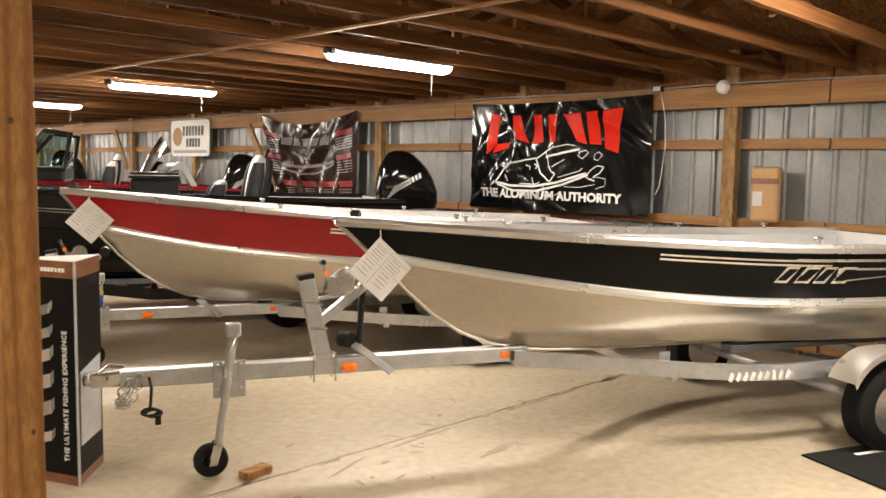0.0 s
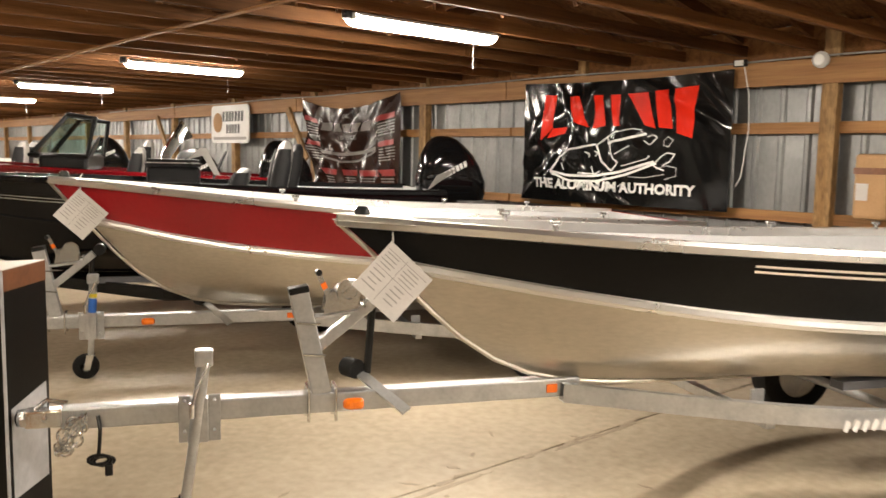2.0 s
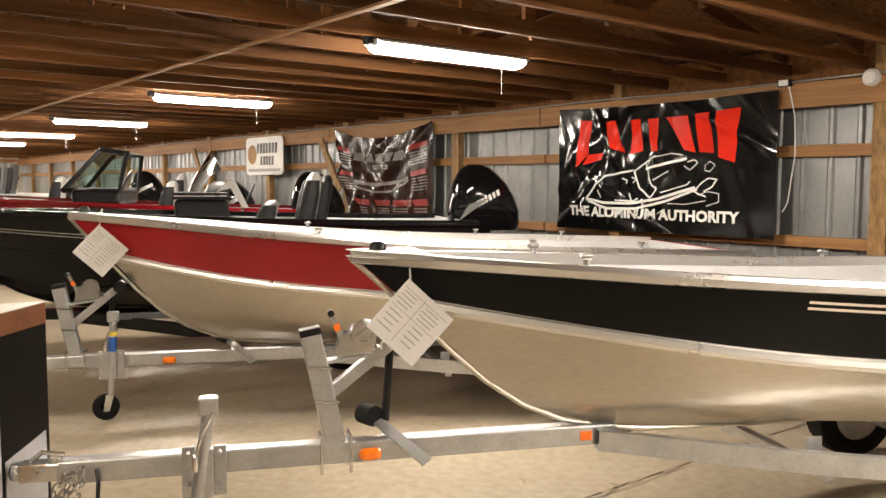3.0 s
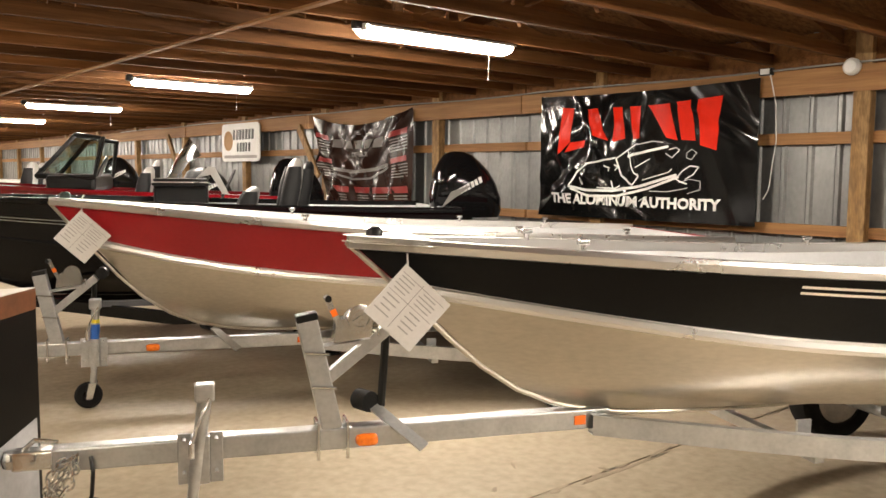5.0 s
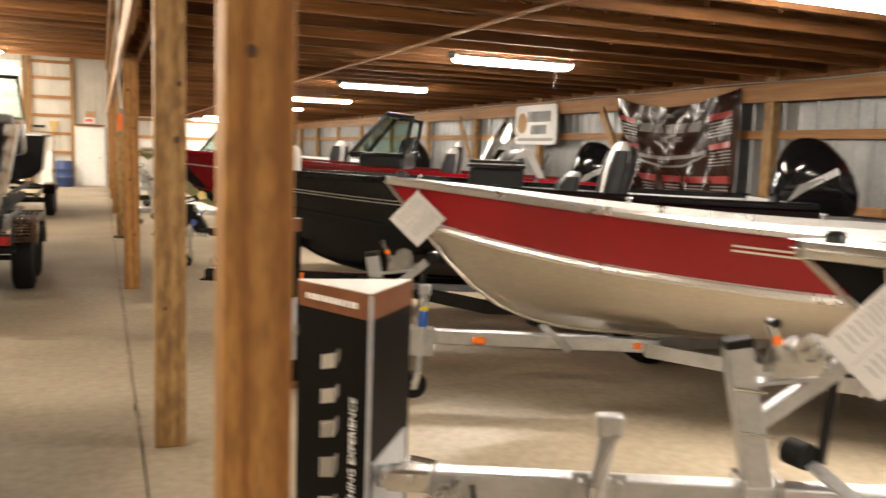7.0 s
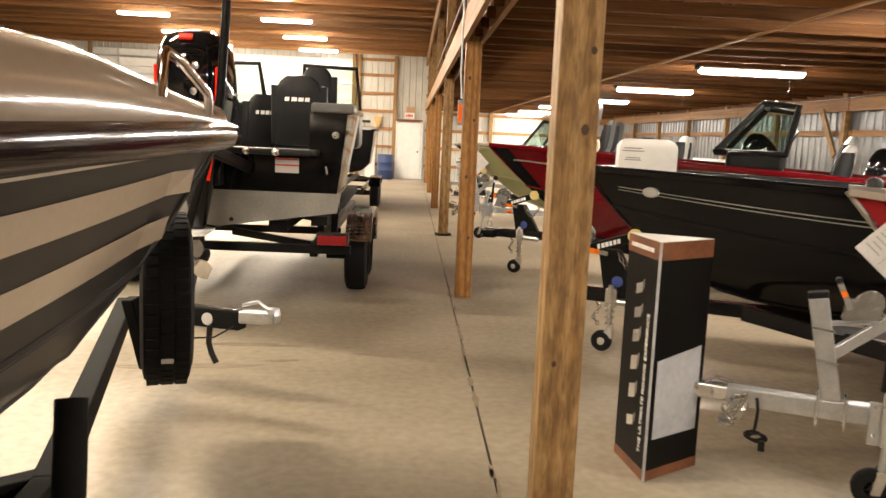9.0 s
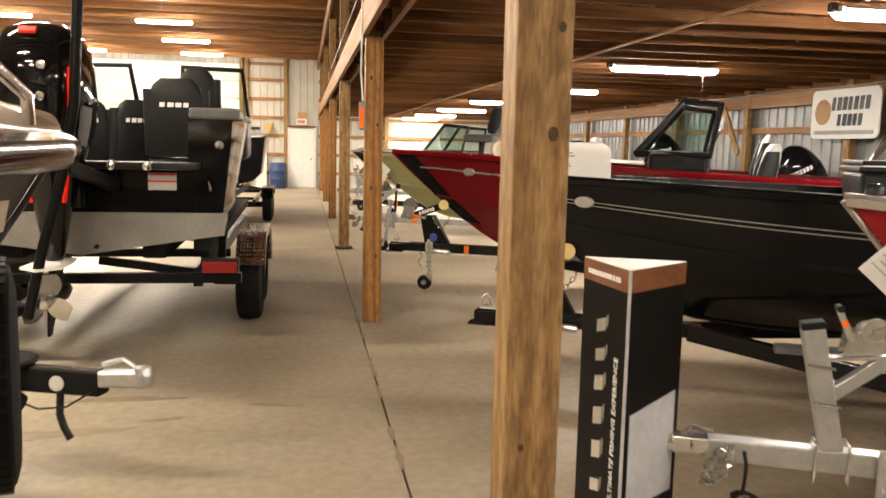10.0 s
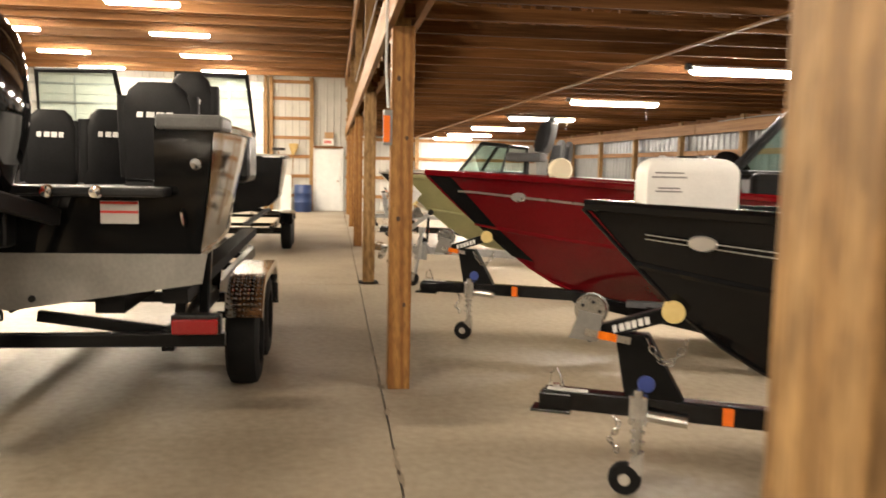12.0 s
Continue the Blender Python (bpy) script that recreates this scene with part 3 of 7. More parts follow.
def boat_hull(m, L, hb, stem, sheer, knuckle, chine, zk, zc, top_mat, bottom_mat, rail_mat, label, inner=ALU_INNER, full=2.6, cap=0.06,
              deck=0.0, deck_mat=None, tz=None):
    t = thing("boat", m, label, "boat", "boats in the barn")
    stem = smooth_profile(stem)
    G, K, C, B = hull_lines(L, hb, stem, sheer, knuckle, chine, zk, zc, full=full)
    bm = nb()
    for s in (1, -1):
        skin(bm, strip_between(C, B, s, 4, -0.012))
        skin(bm, strip_between(K, C, s, 4, 0.02))
    bmesh.ops.remove_doubles(bm, verts=bm.verts, dist=0.0008)
    part("bottom", bm, bottom_mat, t, smooth=True)
    for s in (1, -1):
        bm = nb()
        skin(bm, strip_between(G, K, s, 5, 0.008))
        part("side_panel", bm, top_mat, t, smooth=True)
        bm = nb()
        proud = 1.0 if rail_mat is ALU_BRIGHT else 0.35
        rows = []
        for dz, dy in ((0.05, 0.004), (0.046, 0.009), (0.014, 0.010), (0.008, 0.022), (-0.016, 0.026), (-0.022, 0.014), (-0.034, 0.012), (-0.038, 0.002)):
            rows.append([mirror(p + Vector((0, dy * proud, dz * (0.5 + 0.5 * proud))), s) for p in K])
        skin(bm, rows)
        part("spray_rail", bm, rail_mat, t, smooth=True)
        bm = nb()
        rows = []
        for dy, dz in ((0.012, -0.035), (0.028, -0.03), (0.03, 0.0), (0.015, 0.018), (-cap, 0.018), (-cap, -0.03)):
            rows.append([mirror(Vector((p.x, max(0.0, p.y + dy), p.z + dz)), s) for p in G])
        skin(bm, rows)
        part("gunwale", bm, rail_mat, t, smooth=True)
        bm = nb()
        kx, ky, kz = [p.x for p in K], [p.y for p in K], [p.z for p in K]

        def low(p):
            return max(0.0, min(float(np.interp(p.x, kx, ky)) - 0.03, p.y - cap - 0.06)), float(np.interp(p.x, kx, kz)) + 0.01
        inset = [p for p in G if p.x > kx[0] + 0.25]
        rows = []
        for f in (0, 0.3, 0.7, 1.0):
            row = []
            for p in inset:
                ly, lz = low(p)
                uy = max(0.0, p.y - cap + 0.004)
                row.append(mirror(Vector((p.x - 0.02, uy + (ly - uy) * f, p.z - 0.02 + (lz - p.z + 0.02) * f)), s))
            rows.append(row)
        skin(bm, rows)
        part("inner_side", bm, inner, t, smooth=True)
    bm = nb()
    skin(bm, [[Vector((p.x - 0.02, low(p)[0], low(p)[1])) for p in inset], [Vector((p.x - 0.02, -low(p)[0], low(p)[1])) for p in inset]])
    part("cockpit_floor", bm, CARPET, t)
    bm = nb()
    g, k, c, b = G[-1], K[-1], C[-1], B[-1]
    half = [c, k, g]
    if tz:
        half += [Vector((g.x, g.y - 0.32, g.z)), Vector((g.x, g.y - 0.32, tz))]
    ring = [b] + half + [mirror(p, -1) for p in reversed(half)]
    prism(bm, [(p.y, p.z) for p in ring], 0.03, Matrix(((0, 0, 1, L - 0.015), (1, 0, 0, 0), (0, 1, 0, 0), (0, 0, 0, 1))))
    part("transom", bm, top_mat, t)
    if not tz:
        bm = nb()
        prism(bm, [(p.y * 0.93, p.z + (0.03 if p.z < g.z - 0.01 else -0.004)) for p in ring], 0.012, Matrix(((0, 0, 1, L - 0.03), (1, 0, 0, 0), (0, 1, 0, 0), (0, 0, 0, 1))))
        part("transom_liner", bm, inner, t)
    bm = nb()
    rod(bm, [(x - 0.006, 0, z - 0.004) for x, z in stem] + [(L, 0, stem[-1][1])], 0.011, 8)
    part("keel", bm, ALU if rail_mat is ALU_BRIGHT else rail_mat, t, smooth=True)
    if deck:
        bm = nb()
        pts = [p for p in G if p.x <= deck]
        skin(bm, [[Vector((p.x, max(0.0, p.y - cap * 0.5), p.z - 0.012)) for p in pts], [Vector((p.x, -max(0.0, p.y - cap * 0.5), p.z - 0.012)) for p in pts]])
        skin(bm, [[Vector((p.x, max(0.0, p.y - cap * 0.5), p.z - 0.05)) for p in pts], [Vector((p.x, -max(0.0, p.y - cap * 0.5), p.z - 0.05)) for p in pts]])
        part("bow_deck", bm, deck_mat or top_mat, t)
    t["half"] = hb
    return t, G, K, C


def on_side(G, K, x, f, side, out=0.004):
    """A point of the painted side, f down from gunwale to knuckle, with the outward shift."""
    gx = [p.x for p in G]
    kx = [p.x for p in K]
    gy, gz = np.interp(x, gx, [p.y for p in G]), np.interp(x, gx, [p.z for p in G])
    ky, kz = np.interp(x, kx, [p.y for p in K]), np.interp(x, kx, [p.z for p in K])
    return Vector((x, side * (gy + (ky - gy) * f + 0.008 * math.sin(math.pi * f) + out), gz + (kz - gz) * f))


def side_strip(t, G, K, x0, x1, f0, f1, side, mat, name="pinstripe", n=24, out=0.005, taper=False):
    bm = nb()
    a, b = [], []
    for i in range(n + 1):
        u = i / n
        x = x0 + (x1 - x0) * u
        ff = f1 if not taper else f0 + (f1 - f0) * (1 - u)
        a.append(on_side(G, K, x, f0, side, out))
        b.append(on_side(G, K, x, ff, side, out))
    skin(bm, [a, b])
    return part(name, bm, mat, t)


def side_blocks(t, G, K, x0, w, f0, f1, count, side, mat, slant=0.5, thick_out=0.006, narrow=0.0, label="silver wordmark drawn as plain slanted blocks"):
    bm = nb()
    step = w / count
    for i in range(count):
        a = x0 + i * step
        ww = step * (0.8 if i % 2 else 0.68) - narrow
        q = []
        for fx, ff in ((0, f1), (ww, f1), (ww, f0), (0, f0)):
            shift = slant * step * (f1 - ff) / (f1 - f0)
            q.append(bm.verts.new(on_side(G, K, a + fx - shift * side, ff, side, thick_out)))
        bm.faces.new(q)
    return part("wordmark", bm, mat, t, label)


def cleat(t, p, mat=ZINC):
    bm = nb()
    rod(bm, [p + Vector((0, 0, 0.0)), p + Vector((0, 0, 0.03))], 0.014, 8)
    box(bm, p + Vector((0, 0, 0.04)), (0.05, 0.03, 0.022), bevel=0.006)
    part("oarlock", bm, mat, t)


def bow_light(t, x, z):
    bm = nb()
    blob(bm, [((x, 0, z), 0.035, 0.025, 0.8), ((x, 0, z + 0.03), 0.035, 0.025, 0.8), ((x, 0, z + 0.045), 0.02, 0.014, 0.8)], 12)
    part("bow_light", bm, BLACK_PLASTIC, t, smooth=True)


A1, A2, A3, A4 = -24.5, -25.0, -25.0, -25.0


def along(pt, ang, s, off=0.0):
    a = radians(ang)
    return pt[0] + s * math.cos(a) - off * math.sin(a), pt[1] + s * math.sin(a) + off * math.cos(a)


C1, C2, C3, C4 = (1.62, 4.43), (2.0, 7.3), (1.69, 9.83), (1.46, 13.46)

# boat one: black over bare aluminium
bx1, by1 = along(C1, A1, 1.29)
boat1, G, K, C = boat_hull(pose(bx1, by1, 0, 0, 0, A1), 4.35, 0.80,
                           [(0.0, 1.345), (0.1, 1.27), (0.35, 1.02), (0.43, 0.93), (0.52, 0.83), (0.64, 0.735), (0.8, 0.63), (1.0, 0.565), (1.3, 0.54), (1.9, 0.527), (4.35, 0.525)],
                           [(0, 1.352), (0.5, 1.325), (1.5, 1.265), (2.6, 1.215), (4.35, 1.20)],
                           [(0.2, 1.165), (0.5, 1.115), (1.0, 1.038), (1.55, 0.958), (2.0, 0.913), (2.6, 0.875), (4.35, 0.85)],
                           [(0.5, 0.84), (1.0, 0.70), (1.6, 0.635), (2.6, 0.605), (4.35, 0.60)], 1.15, 0.83,
                           BLACK_SATIN, ALU, ALU_BRIGHT, "open boat, black topsides over bare aluminium, on a trailer")
for f in (0.22, 0.30):
    side_strip(boat1, G, K, 1.74, 2.85, f, f + 0.035, -1, ALU_BRIGHT)
side_blocks(boat1, G, K, 2.48, 0.52, 0.34, 0.64, 4, -1, ALU_BRIGHT)
side_blocks(boat1, G, K, 2.494, 0.52, 0.385, 0.595, 4, -1, BLACK_SATIN, thick_out=0.008, narrow=0.028, label="black heart of the wordmark blocks")
side_strip(boat1, G, K, 2.6, 3.9, 0.20, 0.25, -1, ALU_BRIGHT, "swoosh")
side_strip(boat1, G, K, 2.9, 3.9, 0.36, 0.62, -1, ALU_BRIGHT, "swoosh", taper=True)
side_strip(boat1, G, K, 2.95, 3.7, 0.40, 0.58, -1, BLACK_SATIN, "swoosh_heart", out=0.008, taper=True)
for x in (0.9, 2.77, 3.6):
    for s in (1, -1):
        cleat(boat1, on_side(G, K, x, 0, s, -0.05) + Vector((0, 0, 0.012)))
bow_light(boat1, 0.11, 1.36)
bm = nb()
skin(bm, [[Vector((x, y, 1.372 - 0.03 * x)) for x, y in ((-0.02, -0.03), (0.05, -0.09), (0.3, -0.24))], [Vector((x, -y, 1.372 - 0.03 * x)) for x, y in ((-0.02, -0.03), (0.05, -0.09), (0.3, -0.24))]])
skin(bm, [[Vector((x, y, 1.345 - 0.03 * x)) for x, y in ((-0.02, -0.03), (0.05, -0.09), (0.3, -0.24))], [Vector((x, -y, 1.345 - 0.03 * x)) for x, y in ((-0.02, -0.03), (0.05, -0.09), (0.3, -0.24))]])
part("bow_plate", bm, ALU_BRIGHT, boat1)
for x in (2.4, 3.5):
    part("bench_seat", bx((x, 0, 1.05), (0.34, 1.0, 0.06), bevel=0.015), SEAT_GREY, boat1)

# boat two: red over bare aluminium
bx2, by2 = along(C2, A2, 0.545)
boat2, G, K, C = boat_hull(pose(bx2, by2, 0, 0, 0, A2), 4.75, 0.86,
                           [(0.0, 1.415), (0.1, 1.3), (0.32, 1.02), (0.42, 0.90), (0.53, 0.775), (0.66, 0.665), (0.82, 0.565), (1.0, 0.51), (1.3, 0.485), (1.9, 0.475), (4.75, 0.47)],
                           [(0, 1.425), (0.5, 1.385), (1.5, 1.29), (2.6, 1.215), (4.75, 1.15)],
                           [(0.2, 1.16), (0.5, 1.09), (1.0, 1.0), (1.55, 0.93), (2.6, 0.85), (4.75, 0.82)],
                           [(0.5, 0.80), (1.0, 0.65), (1.6, 0.585), (2.6, 0.55), (4.75, 0.55)], 1.14, 0.79,
                           RED_PAINT, ALU, ALU_BRIGHT, "open boat, red topsides over bare aluminium, on a trailer")
for f in (0.30, 0.38):
    side_strip(boat2, G, K, 2.05, 3.1, f, f + 0.035, -1, ALU_BRIGHT)
for x in (1.66, 3.1, 3.9):
    for s in (1, -1):
        cleat(boat2, on_side(G, K, x, 0, s, -0.05) + Vector((0, 0, 0.012)))
bow_light(boat2, 0.1, 1.435)
for x in (2.6, 3.8):
    part("bench_seat", bx((x, 0, 1.03), (0.34, 1.05, 0.06), bevel=0.015), SEAT_GREY, boat2)

# boat three: all black deep-V with a side console
bx3, by3 = along(C3, A3, 0.165)
boat3, G3, K3, C3L = boat_hull(pose(bx3, by3, 0, 0, 0, A3), 5.0, 0.96,
                               [(0.0, 1.38), (0.13, 1.25), (0.32, 1.05), (0.5, 0.865), (0.7, 0.70), (0.92, 0.585), (1.25, 0.50), (1.8, 0.47), (5.0, 0.46)],
                               [(0, 1.40), (0.8, 1.385), (2.0, 1.35), (3.2, 1.315), (4.4, 1.29), (5.0, 1.29)],
                               [(0.2, 1.13), (0.6, 1.08), (1.5, 0.98), (3.0, 0.90), (5.0, 0.88)],
                               [(0.4, 0.86), (1.0, 0.74), (2.0, 0.66), (5.0, 0.64)], 1.12, 0.86,
                               BLACK_PAINT, BLACK_PAINT, BLACK_PAINT, "glossy black fishing boat with side console on a trailer", deck=1.35, deck_mat=CARPET, cap=0.09)
for f in (0.455, 0.53):
    side_strip(boat3, G3, K3, 0.3, 3.2, f, f + 0.02, -1, GALV)
bm = nb()
blob(bm, [((0, 0, 0), 0.07, 0.038, 1.0), ((0, 0, 0.012), 0.062, 0.032, 1.0)], 20)
p = on_side(G3, K3, 0.56, 0.48, -1, 0.008)
bmesh.ops.transform(bm, matrix=Matrix.Translation(p) @ pose(0, 0, 0, 90, 0, -22), verts=bm.verts)
part("emblem", bm, ALU_BRIGHT, boat3, "silver oval emblem")
con = part("console", bx((2.48, 0.42, 1.33), (0.50, 0.62, 0.30), bevel=0.03), BLACK_PLASTIC, boat3)
for zz, ww in ((1.497, 0.53), (1.537, 0.50)):
    part("ledge", bx((2.48, 0.42, zz), (ww, 0.66, 0.03), bevel=0.008), BLACK_PLASTIC, con)
part("trim_strip", bx((2.48, 0.087, 1.517), (0.5, 0.008, 0.008)), ALU_BRIGHT, con, "thin bright trim strip")
bm = nb()
blob(bm, [((2.62, 0.42, 1.55), 0.13, 0.2, 0.7), ((2.63, 0.42, 1.62), 0.10, 0.17, 0.75), ((2.65, 0.42, 1.66), 0.05, 0.1, 0.8)], 18)
part("dash_pod", bm, BLACK_PLASTIC, boat3, smooth=True)
bm = nb()
rows = []
for k in range(9):
    a = -0.28 + 0.56 * k / 8
    rows.append([Vector((2.33 + 1.3 * a * a, 0.42 + a, 1.55)), Vector((2.43 + 1.4 * a * a, 0.42 + a * 0.85, 1.75 - 0.5 * a * a)), Vector((2.56 + 1.4 * a * a, 0.42 + a * 0.55, 1.955 - 2.2 * a * a))])
skin(bm, rows)
ws = part("windscreen", bm, SMOKED, boat3, "smoked curved acrylic screen", smooth=True)
ws.visible_shadow = False
bm = nb()
prism(bm, [(2.62, 1.555), (2.735, 1.67), (2.80, 1.665), (2.93, 1.40), (2.87, 1.40), (2.76, 1.59)], 0.16, pose(0, 0.36, 0, 90, 0, 0))
part("helm_pod", bm, SEAT_LIGHT, boat3, "pale grey helm bracket")
bm = nb()
lathe(bm, [(0.15, -0.012), (0.165, 0), (0.15, 0.012), (0.14, 0), (0.15, -0.012)], pose(2.93, 0.45, 1.5, 0, -65, 0), 24)
part("steering_wheel", bm, BLACK_PLASTIC, boat3, smooth=True)


def boat_seat(boat, x, y, z, pad, side_mat, label, w=0.46, h=0.62, turn=0.0):
    """A pedestal boat seat that faces the bow, a part of its boat."""
    t = part("boat_seat", bx((0, 0, 0.34), (0.44, w, 0.11), bevel=0.04), pad, boat, label, smooth=True)
    t.matrix_basis = pose(x, y, z, 0, 0, turn)
    bm = nb()
    lathe(bm, [(0.14, 0), (0.14, 0.015), (0.035, 0.03), (0.035, 0.3)], Matrix(), 16)
    part("pedestal", bm, BLACK_PLASTIC, t, smooth=True)
    bm = nb()
    rings = []
    for f, ww, d in ((0, 0.46, 0.05), (0.15, 0.5, 0.075), (0.5, 0.5, 0.08), (0.75, 0.46, 0.075), (0.92, 0.36, 0.06), (1.0, 0.24, 0.03)):
        rings.append(((0.21 + 0.10 * f, 0, 0.40 + h * f), d, ww * w, 0.55))
    blob(bm, rings, 22)
    part("backrest", bm, pad, t, smooth=True)
    for s in (1, -1):
        bm = nb()
        rings = []
        for f, d in ((0.02, 0.05), (0.2, 0.085), (0.6, 0.085), (0.86, 0.06)):
            rings.append(((0.19 + 0.10 * f, s * w * 0.43, 0.40 + h * f), d, 0.055, 0.7))
        blob(bm, rings, 14)
        part("bolster", bm, side_mat, t, smooth=True)
    return t


def in_boat(m, x, y, z, turn=0.0):
    return m @ pose(x, y, z, 0, 0, turn)


M3 = pose(bx3, by3, 0, 0, 0, A3)
M2 = pose(bx2, by2, 0, 0, 0, A2)
M1 = pose(bx1, by1, 0, 0, 0, A1)
boat_seat(boat3, 3.42, 0.42, 0.80, SEAT_DARK, SEAT_DARK, "charcoal vinyl boat seat behind the console", h=0.53)
boat_seat(boat3, 3.25, -0.2, 0.80, SEAT_LIGHT, SEAT_DARK, "grey and charcoal vinyl boat seat behind the console", h=0.55)
boat_seat(boat3, 2.85, -0.15, 0.78, SEAT_GREY, SEAT_DARK, "folded grey vinyl boat seat", h=0.3)


def outboard(m, label, size=1.0, accent=WHITE_PRINT, tilt=0.0, marks=None, red_lines=False):
    """An outboard motor; local +x points aft, origin at the transom bracket."""
    t = thing("outboard_motor", m @ pose(0, 0, 0, 0, tilt, 0), label, "outboard motor", "outboard motors")
    k = size
    bm = nb()
    if red_lines:
        profile = ((-0.06, 0.17, 0.29, 0.20, 0.7), (0.06, 0.17, 0.33, 0.225, 0.7), (0.2, 0.18, 0.355, 0.24, 0.7), (0.36, 0.2, 0.35, 0.235, 0.7), (0.48, 0.21, 0.31, 0.22, 0.72),
                   (0.56, 0.22, 0.24, 0.18, 0.8), (0.60, 0.22, 0.15, 0.12, 0.85))
    else:
        profile = ((-0.17, 0.28, 0.37, 0.17, 0.75), (-0.10, 0.28, 0.395, 0.20, 0.7), (0.04, 0.275, 0.39, 0.23, 0.7), (0.2, 0.255, 0.35, 0.235, 0.72), (0.33, 0.23, 0.295, 0.22, 0.75),
                   (0.43, 0.205, 0.225, 0.185, 0.8), (0.50, 0.19, 0.16, 0.14, 0.85), (0.54, 0.18, 0.08, 0.07, 0.9))
    rings = [((cx * k, 0, z * k), rx * k, ry * k, sq) for z, cx, rx, ry, sq in profile]
    blob(bm, rings, 28)
    cowl = part("cowl", bm, GLOSS_BLACK, t, smooth=True)
    bm = nb()
    wide = 1.45 if red_lines else 1.0
    blob(bm, [((0.15 * k, 0, -0.72 * k), 0.09 * k, 0.045 * k, 0.9), ((0.15 * k, 0, -0.4 * k), 0.13 * k, 0.07 * k * wide, 0.85), ((0.16 * k, 0, -0.2 * k), 0.19 * k, 0.11 * k * wide, 0.8), ((0.16 * k, 0, -0.04 * k), 0.27 * k, 0.14 * k * wide, 0.75)], 18)
    part("midsection", bm, GLOSS_BLACK, t, smooth=True)
    part("bracket", bx((-0.03 * k, 0, -0.22 * k), (0.12 * k, 0.24 * k, 0.42 * k), bevel=0.02), BLACK_PLASTIC, t)
    bm = nb()
    prism(bm, [(-0.05 * k, -0.09 * k), (0.33 * k, -0.11 * k), (0.44 * k, 0), (0.33 * k, 0.11 * k), (-0.05 * k, 0.09 * k)], 0.014 * k, pose(0.1 * k, 0, -0.74 * k))
    part("cavitation_plate", bm, WHITE_PRINT if red_lines else BLACK_PLASTIC, t)
    bm = nb()
    lathe(bm, [(0.0, -0.26), (0.035, -0.22), (0.055, -0.1), (0.055, 0.1), (0.045, 0.18), (0.0, 0.2)], pose(0.16 * k, 0, -0.93 * k, 0, 90, 0) @ Matrix.Scale(k, 4), 18)
    beam(bm, (0.15 * k, 0, -0.74 * k), (0.15 * k, 0, -0.9 * k), 0.04 * k, 0.16 * k)
    prism(bm, [(-0.02, 0), (0.18, 0), (0.2, -0.2), (0.14, -0.2)], 0.012, pose(0.1 * k, -0.006, -0.95 * k, 90, 0, 0) @ Matrix.Scale(k, 4))
    part("gearcase", bm, BLACK_PLASTIC, t, smooth=True)
    pr = nb()
    for i in range(3):
        mm = pose(0.37 * k, 0, -0.93 * k, i * 120, 0, 0)
        rows = []
        for j in range(5):
            r = (0.03 + 0.03 * j) * k
            wv = (0.03 + 0.045 * math.sin(math.pi * (j + 1) / 6)) * k
            rows.append([mm @ Vector((wv * 0.7, -wv, r)), mm @ Vector((-wv * 0.7, wv, r))])
        skin(pr, rows)
    lathe(pr, [(0.0, -0.07), (0.04, -0.06), (0.045, 0.05), (0.03, 0.08), (0.0, 0.085)], pose(0.37 * k, 0, -0.93 * k, 0, 90, 0) @ Matrix.Scale(k, 4), 14)
    part("propeller", pr, ZINC, t, smooth=True)
    if marks:
        for s in (1, -1):
            bm = nb()
            bar_shapes(bm, 0.34 * k, 0.06 * k, 7, 0.2, 0.004, pose(0.25 * k, s * 0.236 * k, 0.17 * k, 90, 0, 0 if s < 0 else 180) @ pose(0, 0, -0.003 if s < 0 else -0.003, 0, 0, 28))
            part("wordmark", bm, accent, t, "silver wordmark drawn as plain blocks")
            bm = nb()
            prism(bm, [(-0.2, -0.1), (-0.1, 0.06), (0.12, 0.13), (0.0, 0.04)], 0.003, pose(0.16 * k, s * 0.237 * k, 0.05 * k, 90, 0, 0))
            part("decal", bm, GREY_PAINT, t)
    if red_lines:
        for s in (1, -1):
            bm = nb()
            rod(bm, [(0.475 * k, s * 0.197 * k, 0.36 * k), (0.468 * k, s * 0.192 * k, 0.2 * k), (0.455 * k, s * 0.182 * k, 0.08 * k), (0.40 * k, s * 0.165 * k, -0.06 * k), (0.315 * k, s * 0.125 * k, -0.2 * k), (0.25 * k, s * 0.085 * k, -0.38 * k)], 0.017, 6)
            part("accent_line", bm, BANNER_RED, t, "red accent line")
        part("badge", bx((0.505 * k, 0.0, 0.54 * k), (0.02, 0.1, 0.05), pose(0, 0, 0, 0, -50, 0)), BANNER_RED, t, "red badge")
        # Chrome discs stand in for lamp glints on the gloss cowl.
        for z, y in ((0.36, 0.07), (0.2, 0.06), (0.08, -0.05)):
            bm = nb()
            lathe(bm, [(0.0, 0.0), (0.03, 0.0), (0.026, 0.006), (0, 0.008)], pose(0.545 * k, y * k, z * k, 0, 90, 0), 14)
            part("glint_disc", bm, CHROME, t)
    return t


outboard(in_boat(M3, 5.04, 0, 1.33), "gloss black outboard motor clamped to the black boat", 0.95, WHITE_PRINT, 0, True)


